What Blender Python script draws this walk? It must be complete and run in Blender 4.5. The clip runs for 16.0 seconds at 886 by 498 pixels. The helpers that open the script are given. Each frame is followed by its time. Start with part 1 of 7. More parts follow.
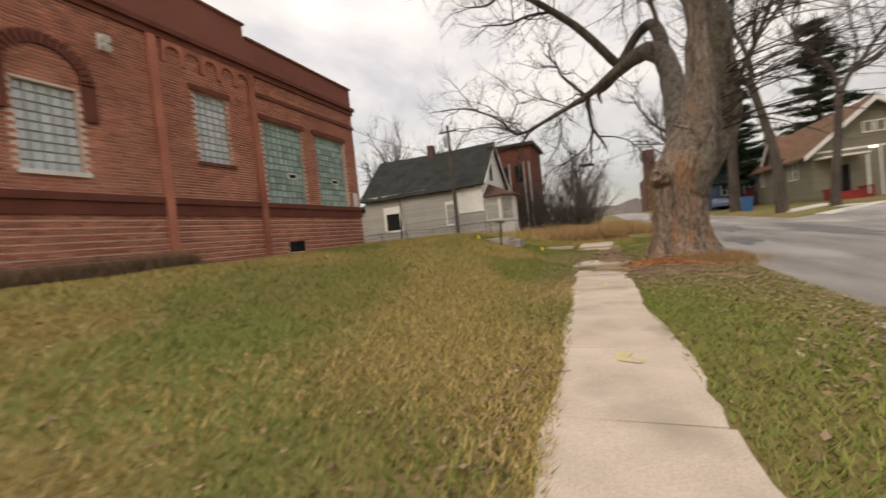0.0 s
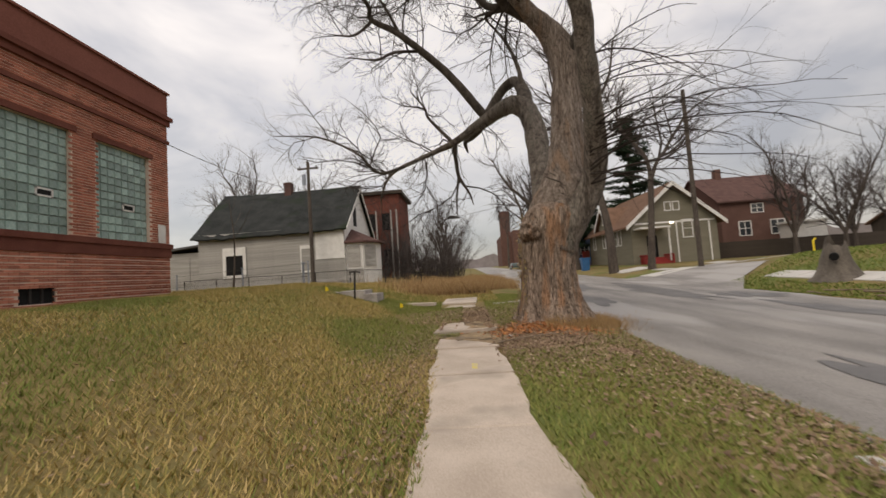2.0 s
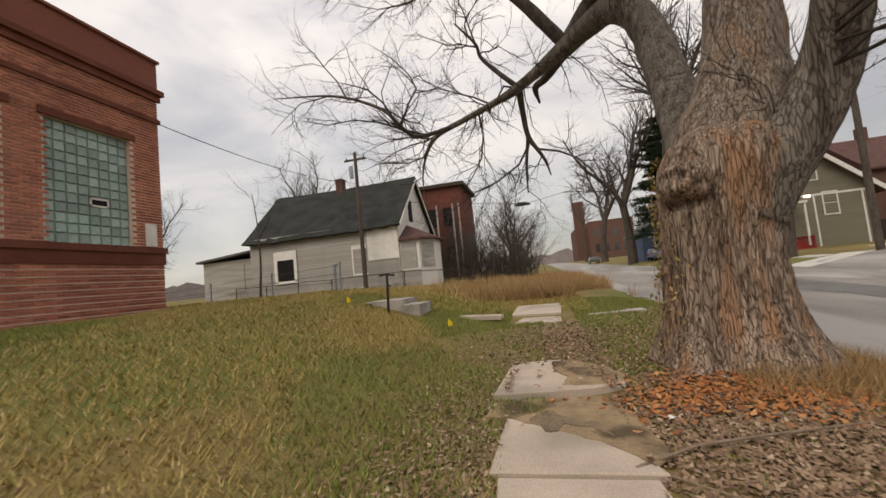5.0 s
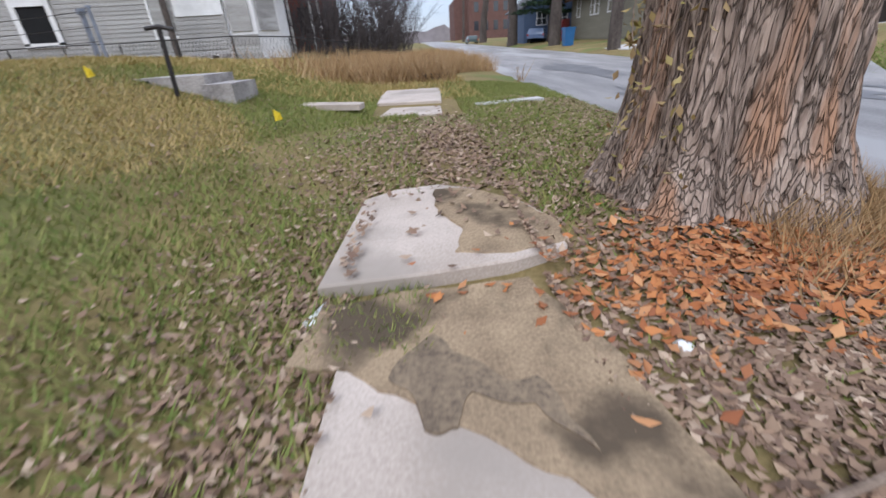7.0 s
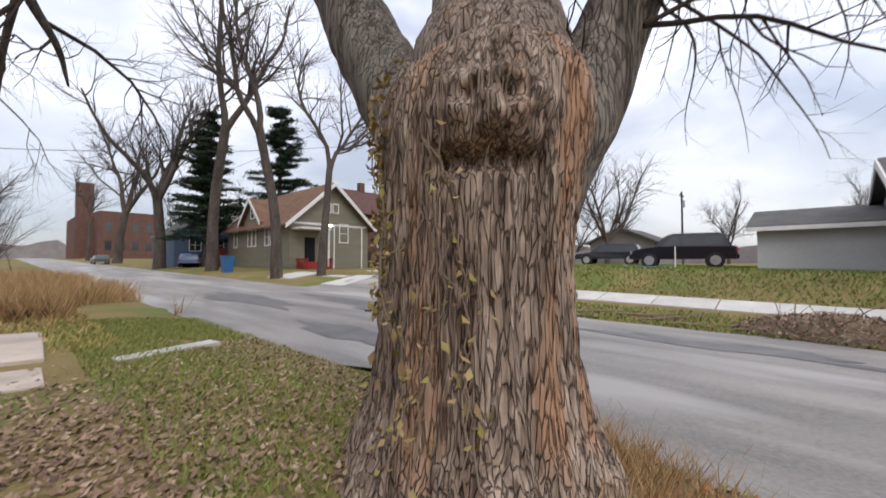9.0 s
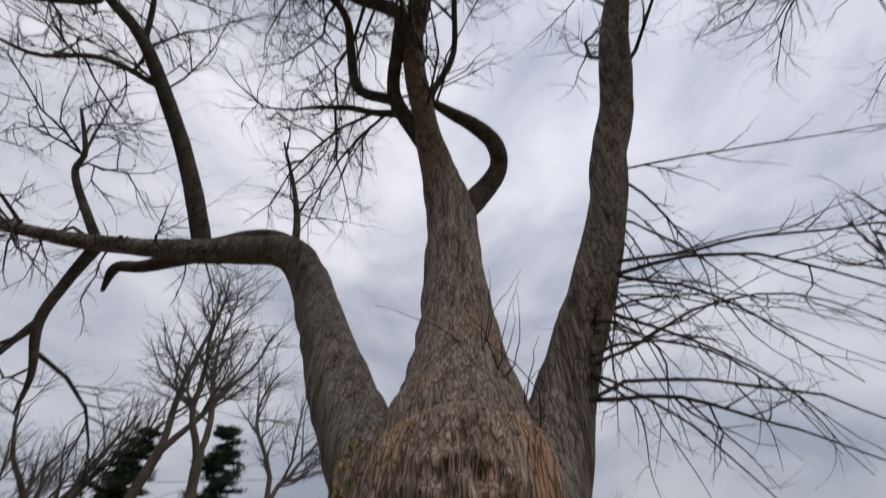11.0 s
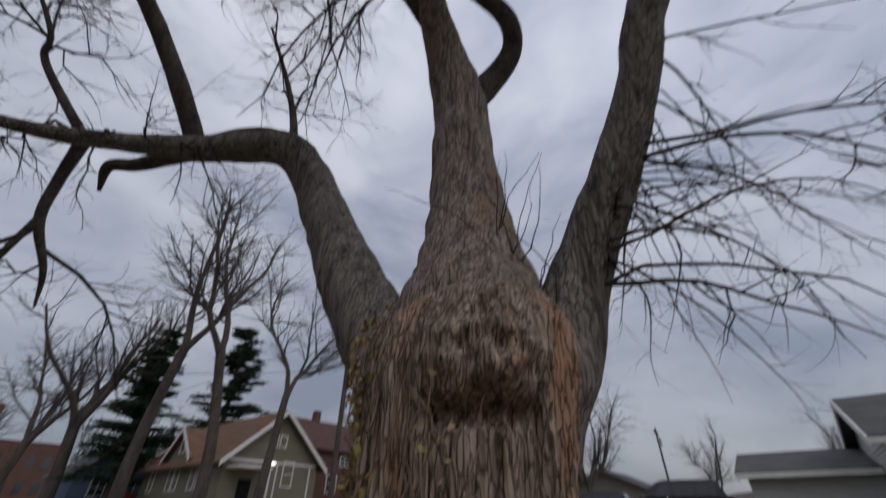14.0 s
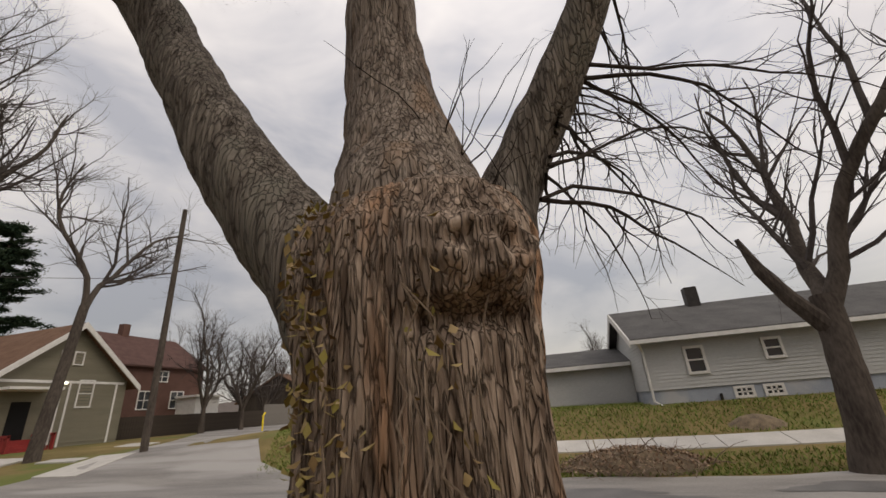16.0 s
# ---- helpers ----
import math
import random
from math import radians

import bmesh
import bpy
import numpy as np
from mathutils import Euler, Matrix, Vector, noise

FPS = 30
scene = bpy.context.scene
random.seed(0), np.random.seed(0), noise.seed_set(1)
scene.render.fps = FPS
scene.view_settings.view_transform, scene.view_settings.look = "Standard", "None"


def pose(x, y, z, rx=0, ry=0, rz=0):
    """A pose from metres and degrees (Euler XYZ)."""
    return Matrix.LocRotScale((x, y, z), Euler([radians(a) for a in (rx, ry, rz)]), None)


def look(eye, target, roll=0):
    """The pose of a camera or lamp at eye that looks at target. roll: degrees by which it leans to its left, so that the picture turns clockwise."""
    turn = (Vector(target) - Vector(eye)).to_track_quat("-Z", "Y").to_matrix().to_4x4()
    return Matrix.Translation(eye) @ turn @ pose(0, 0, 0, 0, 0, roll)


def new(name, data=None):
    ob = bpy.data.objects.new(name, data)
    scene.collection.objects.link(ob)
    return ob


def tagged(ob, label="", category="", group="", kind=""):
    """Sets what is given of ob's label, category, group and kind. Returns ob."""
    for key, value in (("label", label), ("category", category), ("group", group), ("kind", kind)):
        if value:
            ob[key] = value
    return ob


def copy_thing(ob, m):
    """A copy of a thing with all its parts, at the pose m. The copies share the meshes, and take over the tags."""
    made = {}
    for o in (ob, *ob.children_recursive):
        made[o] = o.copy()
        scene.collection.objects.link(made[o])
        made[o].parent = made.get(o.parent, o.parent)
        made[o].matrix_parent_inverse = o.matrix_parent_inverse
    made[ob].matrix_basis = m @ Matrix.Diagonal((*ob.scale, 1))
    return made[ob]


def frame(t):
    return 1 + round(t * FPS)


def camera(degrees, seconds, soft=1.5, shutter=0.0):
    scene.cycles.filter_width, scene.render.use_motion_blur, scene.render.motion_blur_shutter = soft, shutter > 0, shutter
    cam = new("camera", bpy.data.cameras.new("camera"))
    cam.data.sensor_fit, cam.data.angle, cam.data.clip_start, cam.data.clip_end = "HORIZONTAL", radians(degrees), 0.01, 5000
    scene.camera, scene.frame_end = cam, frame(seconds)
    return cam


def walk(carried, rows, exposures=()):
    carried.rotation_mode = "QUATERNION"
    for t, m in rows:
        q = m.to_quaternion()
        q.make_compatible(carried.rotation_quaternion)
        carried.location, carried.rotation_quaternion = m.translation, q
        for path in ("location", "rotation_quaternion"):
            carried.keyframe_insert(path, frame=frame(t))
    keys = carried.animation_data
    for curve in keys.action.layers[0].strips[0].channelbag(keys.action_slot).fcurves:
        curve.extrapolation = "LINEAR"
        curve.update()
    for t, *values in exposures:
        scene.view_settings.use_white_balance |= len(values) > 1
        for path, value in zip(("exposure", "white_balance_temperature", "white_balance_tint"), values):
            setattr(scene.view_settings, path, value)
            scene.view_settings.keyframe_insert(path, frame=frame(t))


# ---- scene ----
cam = camera(95.3, 16.0, shutter=0.4)
PATH = [
    (0, (-0.004, -0.337, 1.262), (-0.763, 1.512, 1.205), -6.0),
    (0.5, (-0.024, 0.31, 1.225), (-0.382, 2.277, 1.17), -5.0),
    (1, (-0.038, 0.848, 1.294), (-0.103, 2.846, 1.33), -4.2),
    (1.5, (-0.042, 1.519, 1.351), (-0.073, 3.517, 1.427), -3.9),
    (2, (-0.118, 2.161, 1.354), (-0.234, 4.154, 1.479), -3.9),
    (2.5, (-0.098, 2.838, 1.365), (-0.37, 4.81, 1.555), -4.1),
    (3, (-0.14, 3.588, 1.389), (-0.505, 5.543, 1.605), -4.1),
    (5.5, (-0.313, 7.141, 1.409), (-0.775, 9.085, 1.481), -6.0),
    (6, (-0.301, 7.848, 1.281), (-0.558, 9.791, 0.88), -6.1),
    (6.5, (-0.402, 8.564, 1.084), (-0.435, 10.416, 0.33), -1.5),
    (7, (-0.361, 9.051, 1.178), (-0.295, 10.839, 0.285), -3.4),
    (7.5, (-0.323, 9.647, 1.272), (0.085, 11.471, 0.56), -4.7),
    (8, (-0.309, 10.253, 1.315), (0.715, 11.902, 0.834), -2.9),
    (8.5, (-0.298, 10.291, 1.401), (1.058, 11.749, 1.22), -0.6),
    (9, (-0.319, 10.267, 1.435), (1.158, 11.613, 1.506), -0.1),
    (9.5, (-0.260, 10.299, 1.483), (1.243, 11.572, 1.827), -0.2),
    (10, (-0.325, 10.255, 1.529), (1.116, 11.445, 2.243), 0.6),
    (12.5, (-0.790, 10.068, 1.713), (-0.105, 10.454, 3.552), -6.6),
    (13, (-0.801, 10.078, 1.723), (-0.089, 10.511, 3.541), -5.0),
    (13.5, (-0.727, 10.180, 1.658), (0.285, 10.853, 3.246), -3.9),
    (14, (-0.352, 10.400, 1.570), (0.976, 11.416, 2.669), 0.1),
    (14.5, (-0.268, 10.676, 1.514), (1.187, 11.841, 2.240), -1.8),
    (15, (-0.411, 10.950, 1.453), (1.238, 11.844, 2.146), -1.3),
    (15.5, (-0.425, 11.137, 1.582), (1.358, 11.709, 2.286), -3.2),
    (16, (-0.329, 11.184, 1.623), (1.480, 11.636, 2.344), -4.6),
]
walk(cam, [(t, look(eye, target, roll)) for t, eye, target, roll in PATH],
     [(0, -0.12, 7700, 10), (1, -0.22, 7500, 10), (2.5, -0.33, 7300, 10), (5.5, -0.25, 7600, 10), (6.2, 0.0, 7600, 10), (6.5, 0.2, 7600, 10), (7, 0.35, 5600, 10), (7.5, 0.4, 5700, 10), (8.5, 0.3, 6100, 10), (9, 0.1, 6300, 10), (10, -0.38, 6600, 10), (12.3, -1.1, 6000, 10), (13.2, -1.1, 6000, 10), (14, -1.18, 6000, 10), (14.5, -0.85, 6500, 10), (15.2, -0.65, 7000, 10), (16, -0.62, 7300, 10)])

# ---- world and light ----
def build_world():
    w = bpy.data.worlds.new("overcast_sky")
    scene.world = w
    w.use_nodes = True
    nt = w.node_tree
    bg = nt.nodes["Background"]
    sky = nt.nodes.new("ShaderNodeTexSky")
    sky.sky_type, sky.sun_disc, sky.sun_elevation, sky.sun_rotation = 'NISHITA', False, radians(32), radians(150)
    tc = nt.nodes.new("ShaderNodeTexCoord")
    mp = nt.nodes.new("ShaderNodeMapping")
    mp.inputs["Scale"].default_value = (1.5, 1.5, 3.6)
    n1 = nt.nodes.new("ShaderNodeTexNoise")
    n1.inputs["Scale"].default_value, n1.inputs["Detail"].default_value, n1.inputs["Roughness"].default_value = 1.5, 5, 0.52
    n1.inputs["Distortion"].default_value = 0.4
    ramp = nt.nodes.new("ShaderNodeValToRGB")
    ramp.color_ramp.elements[0].position, ramp.color_ramp.elements[0].color = 0.33, (0.42, 0.43, 0.49, 1)
    ramp.color_ramp.elements[1].position, ramp.color_ramp.elements[1].color = 0.62, (0.80, 0.775, 0.795, 1)
    mixn = nt.nodes.new("ShaderNodeMix")
    mixn.data_type, mixn.blend_type = 'RGBA', 'ADD'
    mixn.inputs["Factor"].default_value = 0.035
    nt.links.new(tc.outputs["Generated"], mp.inputs["Vector"])
    nt.links.new(mp.outputs["Vector"], n1.inputs["Vector"])
    nt.links.new(n1.outputs["Fac"], ramp.inputs["Fac"])
    nt.links.new(ramp.outputs["Color"], mixn.inputs["A"])
    nt.links.new(sky.outputs["Color"], mixn.inputs["B"])
    # an overcast sky is brighter overhead than at the horizon
    sep = nt.nodes.new("ShaderNodeSeparateXYZ")
    grad = nt.nodes.new("ShaderNodeMapRange")
    grad.inputs["From Min"].default_value, grad.inputs["From Max"].default_value = 0.0, 1.0
    grad.inputs["To Min"].default_value, grad.inputs["To Max"].default_value = 0.80, 2.05
    mul = nt.nodes.new("ShaderNodeMix")
    mul.data_type, mul.blend_type = 'RGBA', 'MULTIPLY'
    mul.inputs["Factor"].default_value = 1.0
    nt.links.new(tc.outputs["Generated"], sep.inputs["Vector"])
    nt.links.new(sep.outputs["Z"], grad.inputs["Value"])
    nt.links.new(mixn.outputs["Result"], mul.inputs["A"])
    nt.links.new(grad.outputs["Result"], mul.inputs["B"])
    nt.links.new(mul.outputs["Result"], bg.inputs["Color"])
    bg.inputs["Strength"].default_value = 1.0
    sun = bpy.data.lights.new("sun", 'SUN')
    sun.energy, sun.angle, sun.color = 1.5, radians(30), (1.0, 0.95, 0.88)
    ob = new("sun", sun)
    ob.matrix_world = look((0, 0, 50), (14, 24, 22))


build_world()


# ---- materials ----
def mat(name, c1, c2, rough=0.8, scale=3.0, fine=40.0, bump=0.3, dist=0.01, metal=0.0, stretch=(1, 1, 1), rnd=0.0, c3=None, patch=0.6, space="Object", island=False, spec=0.4):
    """Two-scale noise colour with fine relief. rnd: brightness spread from piece to piece. c3: patches of a third colour."""
    m = bpy.data.materials.new(name)
    m.use_nodes = True
    nt = m.node_tree
    N, L = nt.nodes, nt.links
    b = N["Principled BSDF"]
    b.inputs["Roughness"].default_value, b.inputs["Metallic"].default_value = rough, metal
    b.inputs["Specular IOR Level"].default_value = spec
    tc = N.new("ShaderNodeTexCoord")
    mp = N.new("ShaderNodeMapping")
    mp.inputs["Scale"].default_value = stretch
    L.new(tc.outputs["Object"], mp.inputs["Vector"])
    big, small = N.new("ShaderNodeTexNoise"), N.new("ShaderNodeTexNoise")
    big.inputs["Scale"].default_value, big.inputs["Detail"].default_value = scale, 6
    small.inputs["Scale"].default_value, small.inputs["Detail"].default_value = fine, 4
    for n in (big, small):
        L.new(mp.outputs["Vector"], n.inputs["Vector"])
    add = N.new("ShaderNodeMath")
    add.operation = 'MULTIPLY_ADD'
    add.inputs[1].default_value = 0.5
    half = N.new("ShaderNodeMath")
    half.operation = 'MULTIPLY'
    half.inputs[1].default_value = 0.5
    L.new(small.outputs["Fac"], half.inputs[0])
    L.new(big.outputs["Fac"], add.inputs[0])
    L.new(half.outputs[0], add.inputs[2])
    ramp = N.new("ShaderNodeValToRGB")
    e = ramp.color_ramp.elements
    e[0].position, e[0].color = 0.36, (*c1, 1)
    e[1].position, e[1].color = 0.64, (*c2, 1)
    L.new(add.outputs[0], ramp.inputs["Fac"])
    out = ramp.outputs["Color"]
    if c3:
        pn = N.new("ShaderNodeTexNoise")
        pn.inputs["Scale"].default_value, pn.inputs["Detail"].default_value = scale * 0.35, 5
        L.new(mp.outputs["Vector"], pn.inputs["Vector"])
        pr = N.new("ShaderNodeMapRange")
        pr.inputs["From Min"].default_value, pr.inputs["From Max"].default_value = patch - 0.05, patch + 0.05
        L.new(pn.outputs["Fac"], pr.inputs["Value"])
        mx = N.new("ShaderNodeMix")
        mx.data_type = 'RGBA'
        L.new(pr.outputs["Result"], mx.inputs["Factor"])
        L.new(out, mx.inputs["A"])
        mx.inputs["B"].default_value = (*c3, 1)
        out = mx.outputs["Result"]
    if rnd:
        src = N.new("ShaderNodeNewGeometry").outputs["Random Per Island"] if island else N.new("ShaderNodeObjectInfo").outputs["Random"]
        mr = N.new("ShaderNodeMapRange")
        mr.inputs["To Min"].default_value, mr.inputs["To Max"].default_value = 1 - rnd, 1 + rnd
        L.new(src, mr.inputs["Value"])
        hs = N.new("ShaderNodeHueSaturation")
        L.new(mr.outputs["Result"], hs.inputs["Value"])
        L.new(out, hs.inputs["Color"])
        out = hs.outputs["Color"]
    L.new(out, b.inputs["Base Color"])
    if bump:
        bp = N.new("ShaderNodeBump")
        bp.inputs["Strength"].default_value, bp.inputs["Distance"].default_value = bump, dist
        L.new(add.outputs[0], bp.inputs["Height"])
        L.new(bp.outputs["Normal"], b.inputs["Normal"])
    return m


def two_tone(name, cols, lo=0.3, hi=0.7, rough=0.9):
    """Colour picked piece by piece from a ramp."""
    m = bpy.data.materials.new(name)
    m.use_nodes = True
    N, L = m.node_tree.nodes, m.node_tree.links
    g = N.new("ShaderNodeNewGeometry")
    ramp = N.new("ShaderNodeValToRGB")
    e = ramp.color_ramp.elements
    while len(e) < len(cols):
        e.new(0.5)
    for i, c in enumerate(cols):
        e[i].position, e[i].color = i / (len(cols) - 1), (*c, 1)
    L.new(g.outputs["Random Per Island"], ramp.inputs["Fac"])
    L.new(ramp.outputs["Color"], N["Principled BSDF"].inputs["Base Color"])
    N["Principled BSDF"].inputs["Roughness"].default_value = rough
    N["Principled BSDF"].inputs["Specular IOR Level"].default_value = 0.2
    return m


def glass(name, tint, rough=0.05):
    m = bpy.data.materials.new(name)
    m.use_nodes = True
    b = m.node_tree.nodes["Principled BSDF"]
    b.inputs["Base Color"].default_value = (*tint, 1)
    b.inputs["Roughness"].default_value, b.inputs["Specular IOR Level"].default_value = rough, 0.8
    return m


def bark_material(name, c1, c2, c3, sz=1.0):
    m = mat(name, c1, c2, 0.95, 9 * sz, 30 * sz, 1.0, 0.05, stretch=(1, 1, 0.11), c3=c3, patch=0.605, spec=0.1)
    for n in m.node_tree.nodes:
        if n.type == "VALTORGB":
            n.color_ramp.elements[0].position, n.color_ramp.elements[1].position = 0.38, 0.64
    # plates of bark parted by dark upright cracks
    N, L = m.node_tree.nodes, m.node_tree.links
    b = N["Principled BSDF"]
    tc, mp, vo, wn = N.new("ShaderNodeTexCoord"), N.new("ShaderNodeMapping"), N.new("ShaderNodeTexVoronoi"), N.new("ShaderNodeTexNoise")
    mp.inputs["Scale"].default_value = (1, 1, 0.12)
    wn.inputs["Scale"].default_value, wn.inputs["Detail"].default_value = 7, 4
    warp = N.new("ShaderNodeVectorMath")
    warp.operation = 'MULTIPLY_ADD'
    warp.inputs[1].default_value = (0.13, 0.13, 0.13)
    vo.feature = 'DISTANCE_TO_EDGE'
    vo.inputs["Scale"].default_value = 30 * sz
    L.new(tc.outputs["Object"], mp.inputs["Vector"])
    L.new(mp.outputs["Vector"], wn.inputs["Vector"])
    L.new(wn.outputs["Color"], warp.inputs[0])
    L.new(mp.outputs["Vector"], warp.inputs[2])
    L.new(warp.outputs["Vector"], vo.inputs["Vector"])
    mr = N.new("ShaderNodeMapRange")
    mr.inputs["From Max"].default_value, mr.inputs["To Min"].default_value = 0.11, 0.46
    L.new(vo.outputs["Distance"], mr.inputs["Value"])
    mx = N.new("ShaderNodeMix")
    mx.data_type, mx.blend_type = 'RGBA', 'MULTIPLY'
    mx.inputs["Factor"].default_value = 1.0
    L.new(b.inputs["Base Color"].links[0].from_socket, mx.inputs["A"])
    L.new(mr.outputs["Result"], mx.inputs["B"])
    L.new(mx.outputs["Result"], b.inputs["Base Color"])
    bp = N.new("ShaderNodeBump")
    bp.inputs["Strength"].default_value, bp.inputs["Distance"].default_value = 0.9, 0.03
    L.new(mr.outputs["Result"], bp.inputs["Height"])
    L.new(b.inputs["Normal"].links[0].from_socket, bp.inputs["Normal"])
    L.new(bp.outputs["Normal"], b.inputs["Normal"])
    return m


